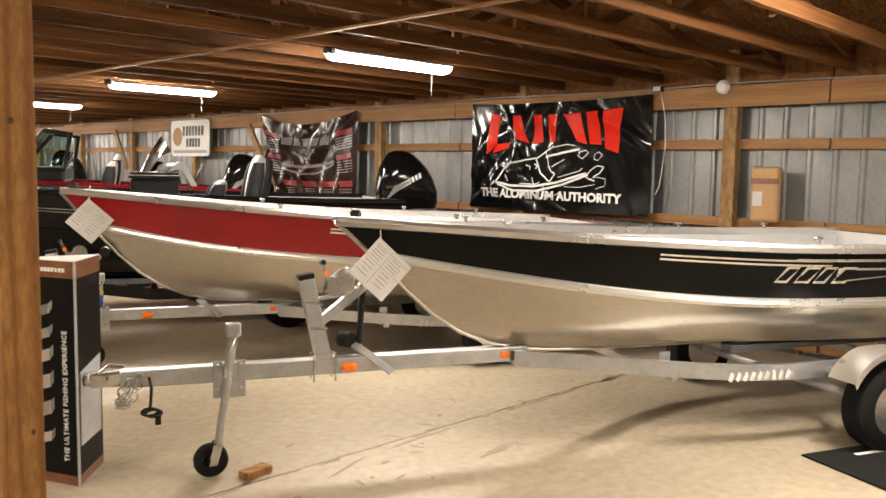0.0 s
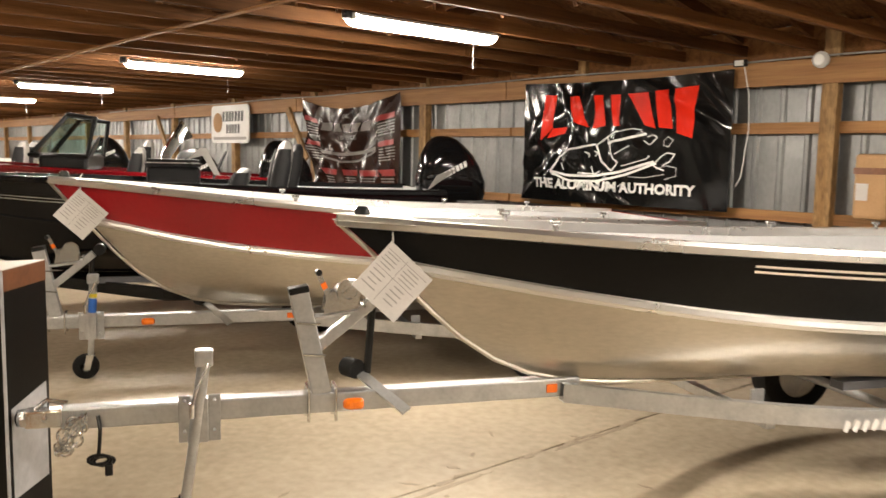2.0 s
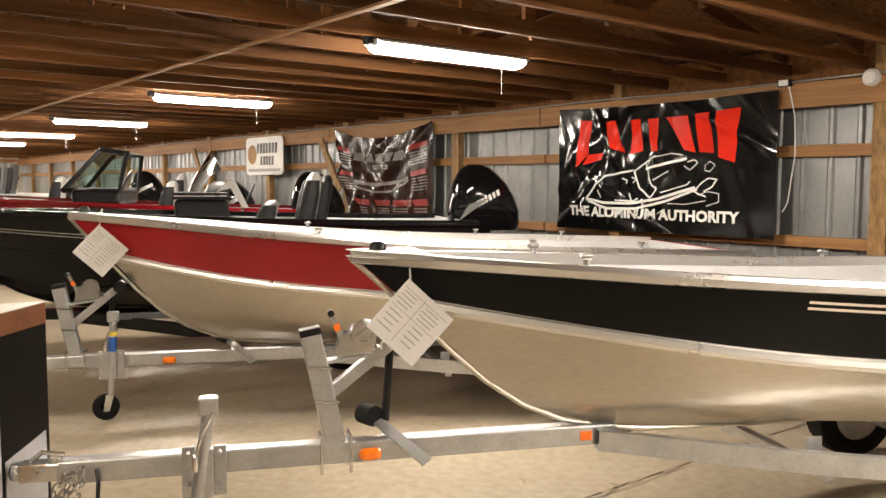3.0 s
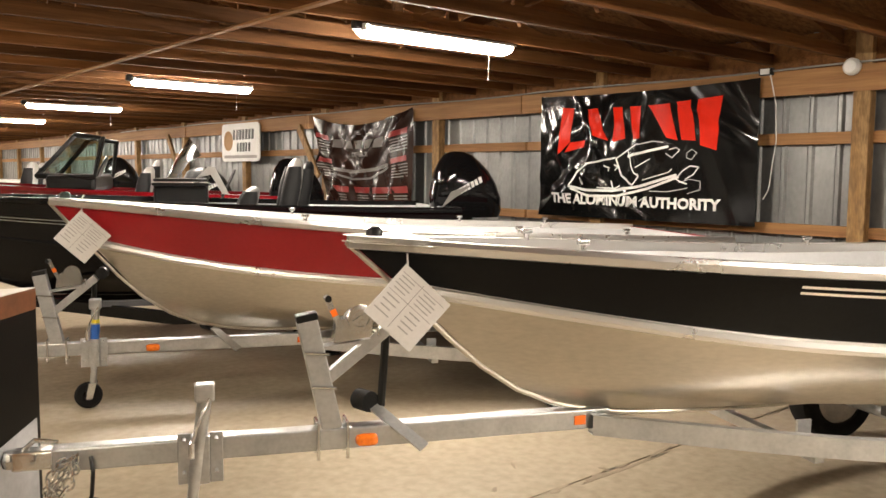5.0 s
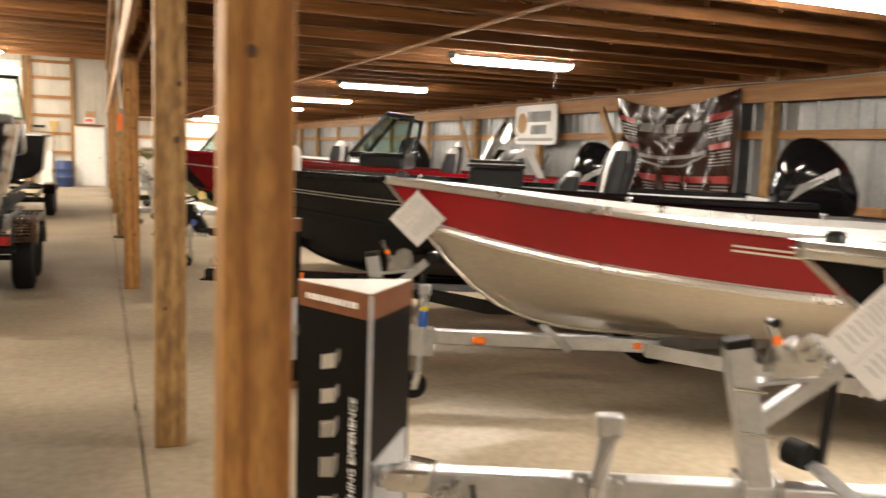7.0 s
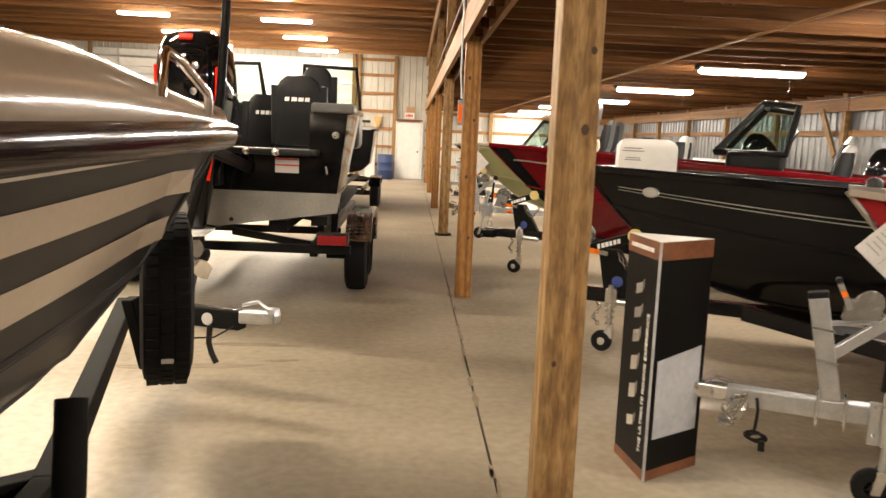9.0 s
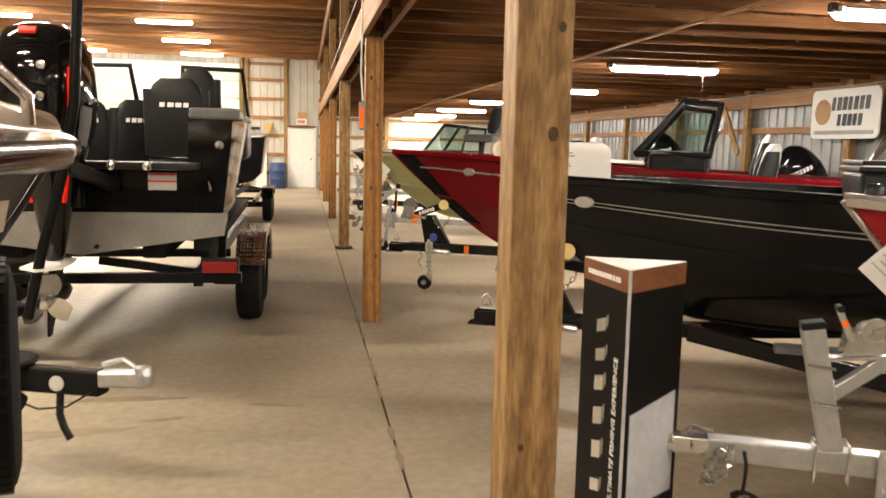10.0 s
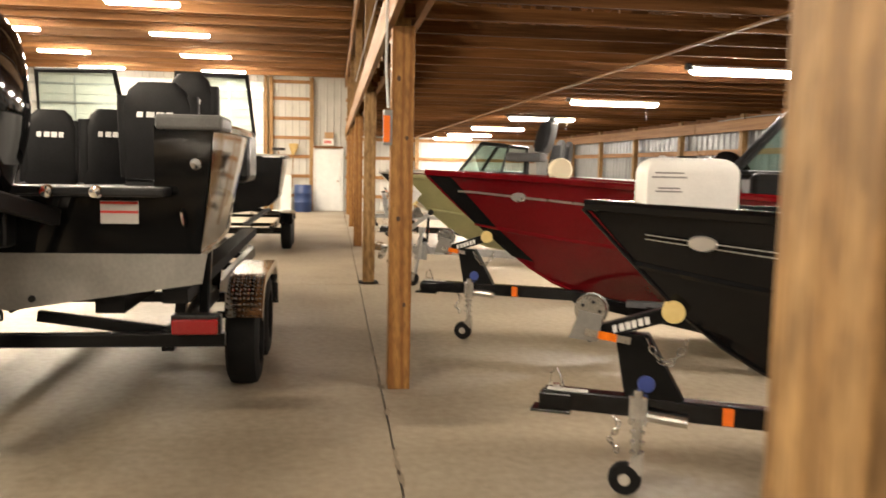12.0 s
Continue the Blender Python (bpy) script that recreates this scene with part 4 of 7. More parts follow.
# ---- trailers ----
def wheel(t, x, y, r=0.27, w=0.17, rim=True):
    s = 1 if y > 0 else -1
    bm = nb()
    prof = [(r * 0.6, -w / 2), (r * 0.86, -w / 2), (r * 0.97, -w * 0.40), (r, -w * 0.25), (r, w * 0.25), (r * 0.97, w * 0.40), (r * 0.86, w / 2), (r * 0.6, w / 2), (r * 0.6, -w / 2)]
    lathe(bm, prof, pose(x, y, r, 90, 0, 0), 36)
    wh = part("wheel", bm, RUBBER, t, "black rubber tyre", smooth=True)
    if rim:
        bm = nb()
        lathe(bm, [(r * 0.6, -w * 0.45), (r * 0.55, -w * 0.2), (r * 0.2, -w * 0.28), (0.0, -w * 0.3)], pose(x, y, r, 90 * s * -1 + 180 if s > 0 else 90, 0, 0) @ Matrix.Diagonal((1, 1, -1, 1)), 28)
        part("rim", bm, ZINC, wh, "pale steel rim", smooth=True)
        bm = nb()
        for i in range(5):
            a = i * math.tau / 5
            rod(bm, [(x + 0.06 * math.cos(a), y + s * w * 0.30, r + 0.06 * math.sin(a)), (x + 0.06 * math.cos(a), y + s * w * 0.40, r + 0.06 * math.sin(a))], 0.009, 6)
        part("lug_nut", bm, CHROME, wh)
    return wh


def fender(t, x0, x1, y, r, w, mat, rz):
    bm = nb()
    rows = []
    for dy in (-w / 2, w / 2):
        rows.append([Vector((x0 + (r) * math.cos(a), y + dy, rz + r * math.sin(a))) for a in np.linspace(math.pi * 0.84, math.pi / 2, 9)] +
                    [Vector((x1 + (r) * math.cos(a), y + dy, rz + r * math.sin(a))) for a in np.linspace(math.pi / 2, math.pi * 0.16, 9)])
    skin(bm, rows)
    lip = [[p + Vector((0, 0, 0)) for p in rows[0 if y < 0 else 1]], [Vector((p.x + (0.5 * (x0 + x1) - p.x) * 0.06, p.y, p.z - 0.035)) for p in rows[0 if y < 0 else 1]]]
    skin(bm, lip)
    return part("fender", bm, mat, t, smooth=True)


def chain_links(bm, pts, r=0.017):
    for i, p in enumerate(pts):
        q = pts[min(i + 1, len(pts) - 1)]
        d = Vector(q) - Vector(p) if i + 1 < len(pts) else Vector((0, 0, -1))
        rot = d.to_track_quat("X", "Z").to_matrix().to_4x4() @ Matrix.Rotation(radians(90 * (i % 2)), 4, "X")
        ring = [Matrix.Translation(p) @ rot @ Vector((1.5 * r * math.cos(a), r * math.sin(a), 0)) for a in np.linspace(0, math.tau, 10)]
        rod(bm, ring, 0.0045, 5, False)


def caster_jack(t, x, y, top, zt, lean=-0.1, blue=False):
    bm = nb()
    rod(bm, [(x, y, top), (x + lean * 0.45, y, top * 0.55)], 0.026, 12)
    rod(bm, [(x + lean * 0.45, y, top * 0.55), (x + lean * 0.9, y, 0.12)], 0.021, 12)
    j = part("jack", bm, GALV, t, smooth=True)
    part("jack_cap", bx((x, y, top + 0.02), (0.075, 0.06, 0.07), bevel=0.008), GALV, j)
    bm = nb()
    for dx in (-0.06, 0.06):
        box(bm, (x + dx - 0.02, y + 0.02, zt - 0.02), (0.05, 0.012, 0.2), bevel=0.003)
        for dz in (-0.07, 0.06):
            rod(bm, [(x + dx - 0.02, y + 0.01, zt + dz), (x + dx - 0.02, y - 0.03, zt + dz)], 0.008, 6)
    box(bm, (x - 0.02, y + 0.01, zt - 0.02), (0.07, 0.05, 0.19), bevel=0.004)
    part("jack_bracket", bm, GALV, t)
    bm = nb()
    rod(bm, [(x + 0.02, y - 0.03, top), (x - 0.03, y - 0.05, top - 0.1), (x - 0.05, y - 0.055, top - 0.17)], 0.006, 8)
    rod(bm, [(x - 0.05, y - 0.055, top - 0.16), (x - 0.05, y - 0.055, top - 0.22)], 0.013, 8)
    part("crank", bm, ZINC, j)
    wx = x + lean * 0.9 - 0.03
    bm = nb()
    for s in (-1, 1):
        prism(bm, [(0, 0), (0.05, 0), (0.02, -0.11), (-0.02, -0.11)], 0.006, pose(wx + 0.01, y + s * 0.04, 0.18, 90, 0, 0))
    part("fork", bm, ZINC, j)
    bm = nb()
    lathe(bm, [(0.035, -0.025), (0.078, -0.025), (0.09, -0.012), (0.09, 0.012), (0.078, 0.025), (0.035, 0.025), (0.035, -0.025)], pose(wx, y, 0.09, 90, 0, 0), 28)
    w = part("caster", bm, RUBBER, j, "small black caster wheel", smooth=True)
    bm = nb()
    lathe(bm, [(0.0, -0.03), (0.018, -0.03), (0.018, 0.03), (0, 0.03)], pose(wx, y, 0.09, 90, 0, 0), 12)
    for i in range(4):
        a = i * math.pi / 2 + 0.4
        rod(bm, [(wx, y, 0.09), (wx + 0.04 * math.cos(a), y, 0.09 + 0.04 * math.sin(a))], 0.008, 6)
    part("hub", bm, BLACK_PLASTIC, w)
    if blue:
        bm = nb()
        rod(bm, [(x - 0.004, y, top - 0.12), (x - 0.012, y, top - 0.22)], 0.029, 12)
        part("grip_band", bm, BLUE, j, "blue band")
        bm = nb()
        rod(bm, [(x - 0.002, y, top - 0.085), (x - 0.004, y, top - 0.11)], 0.028, 12)
        part("grip_band", bm, YELLOW_PRINT, j, "yellow band")


def winch(t, x, y, z, s=1.0):
    """A hand winch: two side plates, a toothed gear, a spool, and a crank standing up with its grip."""
    bm = nb()
    for dy in (-0.04, 0.045):
        prism(bm, [(-0.075, -0.065), (0.075, -0.045), (0.085, 0.0), (0.045, 0.035), (-0.06, 0.03)], 0.005, pose(x, y + dy, z, 90, 0, 0))
    w = part("winch", bm, ZINC, t)
    bm = nb()
    lathe(bm, [(0.0, -0.035), (0.045, -0.035), (0.045, -0.03), (0.02, -0.026), (0.02, 0.03), (0.045, 0.034), (0.045, 0.04), (0, 0.04)], pose(x + 0.02, y, z + 0.02, 90, 0, 0), 24)
    part("spool", bm, ZINC, w, smooth=True)
    gm = pose(x + 0.035, y - 0.052, z + 0.035, 90, 0, 0)
    bm = nb()
    lathe(bm, [(0.036, -0.006), (0.054, -0.006), (0.056, 0.0), (0.054, 0.006), (0.036, 0.006), (0.036, -0.006)], gm, 30)
    lathe(bm, [(0.0, -0.009), (0.012, -0.009), (0.012, 0.009), (0.0, 0.009)], gm, 14)
    for i in range(4):
        a = i * math.pi / 2 + 0.5
        box(bm, gm @ Vector((0.025 * math.cos(a), 0.025 * math.sin(a), 0)), (0.03, 0.006, 0.013), pose(0, 0, 0, 0, -math.degrees(a), 0))
    part("gear", bm, ZINC, w)
    bm = nb()
    beam(bm, (x - 0.045, y - 0.058, z - 0.005), (x - 0.105, y - 0.062, z + 0.125), 0.006, 0.024)
    part("handle", bm, ZINC, w)
    bm = nb()
    beam(bm, (x - 0.070, y - 0.0625, z + 0.050), (x - 0.082, y - 0.0635, z + 0.076), 0.004, 0.025)
    part("warning_label", bm, ORANGE, w, "orange warning sticker")
    bm = nb()
    rod(bm, [(x - 0.105, y - 0.06, z + 0.125), (x - 0.107, y - 0.13, z + 0.13)], 0.014, 10)
    part("grip", bm, BLACK_PLASTIC, w, "black handle grip")
    bm = nb()
    chain_links(bm, [(x + 0.075 + 0.018 * i, y - 0.02, z - 0.035 + 0.004 * i) for i in range(3)], 0.013)
    part("hook", bm, ZINC, w)


def galvanized_trailer(pt, ang, zt, xw, xj, xo, xr, length, x_axle, label, half=0.66, top_jack=0.76, blue=False, wtop=1.06, lean=-0.1, xg=None):
    xg = xw + 0.16 if xg is None else xg
    t = thing("boat_trailer", pose(pt[0], pt[1], 0, 0, 0, ang), label, "boat trailer", "boat trailers")
    part("tongue", beam(nb(), (0.16, 0, zt), (xr + 0.15, 0, zt), 0.08, 0.09, bevel=0.008), GALV, t)
    for s in (1, -1):
        pts = []
        for u in np.linspace(0, 1, 14):
            e = u * u * (3 - 2 * u)
            pts.append((xr + 0.05 + u * 1.6, s * (0.045 + (half - 0.045) * (1 - (1 - u) ** 1.7)), zt - 0.02 - 0.05 * e))
        pts.append((length, s * half, zt - 0.07))
        bm = nb()
        rows = []
        for dy, dz in ((-0.025, -0.045), (-0.025, 0.045), (0.025, 0.045), (0.025, -0.045), (-0.025, -0.045)):
            rows.append([Vector((p[0], p[1] + dy, p[2] + dz)) for p in pts])
        skin(bm, rows)
        part("frame_rail", bm, GALV, t)
        pb_ = nb()
        beam(pb_, (xr + 1.35, s * 0.38, zt + 0.03), (length - 0.1, s * 0.38, zt + 0.03), 0.09, 0.04)
        part("bunk", pb_, CARPET, t, "carpeted bunk board")
    for x, wide in ((xr + 0.9, half * 0.74), (x_axle + 0.5, half), (length - 0.1, half)):
        part("crossmember", beam(nb(), (x, -wide, zt - 0.1), (x, wide, zt - 0.1), 0.05, 0.05, bevel=0.004), GALV, t)
        for s in (1, -1):
            part("bunk_bracket", bx((x, s * 0.38, zt - 0.035), (0.07, 0.012, 0.14)), GALV, t)
    ax = nb()
    rod(ax, [(x_axle, -half - 0.2, 0.27), (x_axle, half + 0.2, 0.27)], 0.028, 12)
    part("axle", ax, GALV, t)
    for s in (1, -1):
        wheel(t, x_axle, s * (half + 0.21))
        fender(t, x_axle - 0.06, x_axle + 0.06, s * (half + 0.21), 0.33, 0.2, ALU_BRIGHT if s < 0 else GALV, 0.29)
        part("fender_bracket", bx((x_axle - 0.25, s * (half + 0.08), zt - 0.07), (0.06, 0.14, 0.03)), GALV, t)
    # coupler and chains
    bm = nb()
    beam(bm, (0.02, 0, zt + 0.005), (0.2, 0, zt + 0.005), 0.075, 0.075, bevel=0.01)
    lathe(bm, [(0.0, 0.035), (0.03, 0.03), (0.04, 0.0), (0.035, -0.03), (0, -0.032)], pose(0.02, 0, zt + 0.01), 16)
    part("coupler", bm, ZINC, t)
    bm = nb()
    rod(bm, [(0.06, 0, zt + 0.04), (0.1, 0, zt + 0.075), (0.18, 0, zt + 0.06)], 0.01, 8)
    rod(bm, [(0.1, -0.05, zt), (0.1, -0.07, zt + 0.02)], 0.006, 6)
    part("latch", bm, ZINC, t)
    bm = nb()
    for ph in (0, 1):
        pts = [(0.20 + 0.045 * math.cos(a + ph), -0.06 - 0.02 * ph, zt - 0.05 - 0.085 * (1 - math.cos(a)) / 1.3 + 0.06) for a in np.linspace(0, math.tau * 0.92, 13)]
        chain_links(bm, pts)
    part("safety_chain", bm, ZINC, t, "coiled zinc safety chain")
    bm = nb()
    rod(bm, [(0.3, -0.045, zt + 0.01), (0.31, -0.07, zt - 0.04), (0.305, -0.075, zt - 0.12), (0.30, -0.075, zt - 0.15)], 0.008, 8)
    for i in range(3):
        ring = [(0.30 + 0.04 * math.cos(a) + 0.01 * i, -0.075 + 0.012 * i, zt - 0.165 + 0.02 * math.sin(a) - 0.008 * i) for a in np.linspace(0, math.tau, 12)]
        rod(bm, ring, 0.007, 6, False)
    box(bm, (0.34, -0.075, zt - 0.21), (0.03, 0.025, 0.05), bevel=0.005)
    part("wiring_plug", bm, BLACK_PLASTIC, t, "coiled black wiring with plug")
    caster_jack(t, xj, -0.09, top_jack, zt, lean, blue)
    # winch stand
    bm = nb()
    beam(bm, (xw, 0, zt + 0.04), (xw - 0.10, 0, wtop - 0.03), 0.075, 0.085, bevel=0.006)
    st = part("winch_post", bm, GALV, t)
    part("post_cap", bx((xw - 0.10, 0, wtop - 0.02), (0.088, 0.08, 0.03), pose(0, 0, 0, 0, -10, 0), 0.006), BLACK_PLASTIC, st)
    for xx in (-0.06, 0.06):
        bm = nb()
        rod(bm, [(xw + xx, -0.05, zt - 0.08), (xw + xx, -0.05, zt + 0.07), (xw + xx, 0.05, zt + 0.07), (xw + xx, 0.05, zt - 0.08)], 0.007, 6)
        part("u_bolt", bm, ZINC, st)
    for f in (0.35, 0.62):
        zz = zt + 0.04 + (wtop - zt) * f
        bm = nb()
        rod(bm, [(xw - 0.10 * f - 0.05, -0.045, zz), (xw - 0.10 * f + 0.05, -0.045, zz - 0.01)], 0.006, 6)
        part("clamp_bolt", bm, ZINC, st)
    bm = nb()
    beam(bm, (xw - 0.03, 0, zt + 0.04 + (wtop - zt) * 0.38), (xw + 0.26, 0, wtop - 0.06), 0.05, 0.05, bevel=0.004)
    part("brace", bm, GALV, st)
    bm = nb()
    beam(bm, (xw - 0.06, 0, wtop - 0.15), (xw + 0.16, 0, wtop - 0.12), 0.07, 0.012)
    part("winch_plate", bm, GALV, st)
    winch(t, xw + 0.08, 0, wtop - 0.06)
    bm = nb()
    lathe(bm, [(0.012, -0.05), (0.04, -0.05), (0.028, 0.0), (0.04, 0.05), (0.012, 0.05)], pose(xw + 0.3, 0, wtop - 0.03, 90, 0, 0), 16)
    part("bow_stop", bm, BLACK_PLASTIC, t, smooth=True)
    # keel guide arm, strap
    bm = nb()
    beam(bm, (xg, 0.08, zt + 0.12), (xg + 0.2, -0.14, zt - 0.03), 0.05, 0.012, 0.4)
    part("guide_arm", bm, GALV, t)
    bm = nb()
    lathe(bm, [(0.012, -0.04), (0.045, -0.04), (0.045, 0.04), (0.012, 0.04)], pose(xg - 0.01, 0.07, zt + 0.125, 90, 0, 30), 16)
    part("guide_roller", bm, RUBBER, t, smooth=True)
    bm = nb()
    rod(bm, [(xw + 0.22, 0.06, zt + 0.1), (xw + 0.24, 0.05, wtop - 0.1)], 0.018, 8)
    part("winch_strap", bm, BLACK_PLASTIC, t)
    # lights and labels
    bm = nb()
    blob(bm, [((0, 0, 0), 0.048, 0.026, 0.6), ((0, 0, 0.02), 0.044, 0.023, 0.6), ((0, 0, 0.03), 0.03, 0.014, 0.7)], 18)
    bmesh.ops.transform(bm, matrix=pose(xo, -0.041, zt - 0.01, 90, 0, 0), verts=bm.verts)
    part("marker_light", bm, AMBER, t, "amber side marker light", smooth=True)
    part("reflector", bx((xr, -0.043, zt), (0.055, 0.006, 0.042), bevel=0.002), ORANGE, t)
    part("label_plate", bx((xr + 0.33, -0.125, zt - 0.035), (0.30, 0.004, 0.05), pose(0, 0, 0, 0, 0, -27)), PAPER, t)
    part("label_plate", bx((xr + 0.25, -0.092, zt - 0.03), (0.07, 0.005, 0.045), pose(0, 0, 0, 0, 0, -27)), YELLOW_PRINT, t)
    rnd = random.Random(5)
    for i in range(9):
        bm = nb()
        prism(bm, [(-0.018, -0.02), (0.006, -0.03), (0.02, 0.018), (-0.006, 0.03)], 0.003, pose(xr + 1.15 + i * 0.049, -half - 0.0155 - i * 0.0034, zt - 0.07, 90, rnd.uniform(-14, 14), -4))
        part("wordmark_block", bm, PAPER, t)
    return t


galvanized_trailer(C1, A1, 0.535, 1.22, 0.72, 1.36, 2.32, 5.7, 4.45, "galvanized boat trailer with caster jack under the black boat")
galvanized_trailer((C2[0] - 0.05, C2[1] + 0.02), A2, 0.40, 0.62, 0.88, 1.24, 2.27, 5.4, 4.0, "galvanized boat trailer with blue-banded jack under the red boat", top_jack=0.70, blue=True, wtop=0.95, lean=-0.035, xg=1.62)


def paper_tag(m, label):
    t = thing("price_tag", m, label, "price tag", "price tags")
    part("sheet", bx((0, 0, 0), (0.255, 0.004, 0.255), pose(0, 0, 0, 0, 43, 0)), PAPER, t)
    r = pose(0, -0.003, 0, 0, 43, 0)
    turn = pose(0, 0, 0, 0, 43, 0)
    rules = [(-0.012, 0.0, 0.003, 0.22), (0.0, 0.012, 0.23, 0.003), (0.0, 0.098, 0.23, 0.003)]
    rnd = random.Random(3)
    for cx in (-0.065, 0.055):
        for i in range(4):
            rules.append((cx - 0.01, 0.084 - i * 0.018, rnd.uniform(0.06, 0.09), 0.005))
            rules.append((cx - 0.01, -0.008 - i * 0.024, rnd.uniform(0.05, 0.085), 0.006))
    for px, pz, w, h in rules:
        part("print_line", bx(r @ Vector((px, 0, pz)), (w, 0.001, h), turn), PRINT_GREY, t)
    bm = nb()
    rod(bm, [(0.0, 0, 0.175), (0.0, 0.02, 0.26), (0.01, 0.05, 0.28)], 0.004, 6)
    part("string", bm, PAPER, t)
    return t


paper_tag(in_boat(M1, 0.225, -0.115, 1.08), "white printed price tag hanging from the black boat's bow")
paper_tag(in_boat(M2, 0.22, -0.13, 1.18), "white printed price tag hanging from the red boat's bow")


# ---- display boxes ----
def display_box(F, L, R, h, label):
    F, L, R = Vector((*F, 0)), Vector((*L, 0)), Vector((*R, 0))
    o = (F + L + R) / 3
    t = thing("display_box", Matrix.Translation(o), label, "display box", "display boxes")
    F, L, R = F - o, L - o, R - o
    pts = [(p.x, p.y) for p in (F, R, L)]
    part("body", prism(nb(), pts, h - 0.002), BOX_BLACK, t)
    part("top", prism(nb(), pts, 0.004, Matrix.Translation((0, 0, h - 0.001))), BOX_TOP, t, "pale top panel")
    big = [(p[0] * 1.008, p[1] * 1.008) for p in pts]
    part("band", prism(nb(), big, 0.085, Matrix.Translation((0, 0, h - 0.086))), BOX_BROWN, t, "brown printed band")
    part("band", prism(nb(), big, 0.05, Matrix.Translation((0, 0, 0.0))), BOX_BROWN, t, "brown printed band")
    bm = nb()
    rod(bm, [(F.x * 1.004, F.y * 1.004, 0.0), (F.x * 1.004, F.y * 1.004, h - 0.003)], 0.007, 6)
    part("edge_trim", bm, BOX_GREY, t)

    def face(a, b):
        u = (b - a).normalized()
        n = Vector((u.y, -u.x, 0))
        if n.dot((a + b) / 2) < 0:
            n = -n
        return Matrix(((u.x, 0, n.x, a.x), (u.y, 0, n.y, a.y), (0, 1, 0, 0), (0, 0, 0, 1))) if u.cross(Vector((0, 0, 1))).dot(n) > 0 else \
            Matrix(((-u.x, 0, n.x, b.x), (-u.y, 0, n.y, b.y), (0, 1, 0, 0), (0, 0, 0, 1)))
    fm = face(L, F)
    w = (F - L).length
    for z0, z1 in ((0.86, 0.93), (0.74, 0.81), (0.62, 0.70), (0.48, 0.57), (0.34, 0.43), (0.20, 0.27)):
        bm = nb()
        prism(bm, [(w * 0.36, z0), (w * 0.54, z0 + 0.02), (w * 0.54, z1), (w * 0.36, z1 - 0.02)], 0.003, fm)
        part("wordmark_block", bm, ALU_BRIGHT, t)
        bm = nb()
        prism(bm, [(w * 0.54, z0 + 0.02), (w * 0.60, z0 + 0.05), (w * 0.60, z1 + 0.02), (w * 0.54, z1)], 0.002, fm)
        part("wordmark_block", bm, GREY_PAINT, t)
    bm = lettering("THE ULTIMATE FISHING EXPERIENCE", 0.041, bold=0.006)
    bmesh.ops.transform(bm, matrix=fm @ pose(w * 0.84, h * 0.40, 0.003, 0, 0, 90), verts=bm.verts)
    part("lettering", bm, WHITE_PRINT, t, "white printed words")
    bm = nb()
    bar_shapes(bm, w * 0.72, 0.02, 12, 0, 0.002, fm @ pose(w * 0.5, h - 0.045, 0.006))
    part("print", bm, WHITE_PRINT, t)
    gm = face(F, R)
    w2 = (R - F).length
    part("picture", prism(nb(), [(w2 * 0.1, 0.2), (w2 * 0.92, 0.2), (w2 * 0.92, 0.62), (w2 * 0.1, 0.58)], 0.003, gm), BOX_GREY, t, "pale printed picture panel")
    return t


display_box((1.569, 4.416), (1.411, 4.753), (1.803, 4.681), 1.15, "black printed three-sided display box beside the trailer coupler")
display_box((1.669, 7.098), (1.626, 7.481), (1.998, 7.329), 1.142, "black printed three-sided display box standing before the red boat")


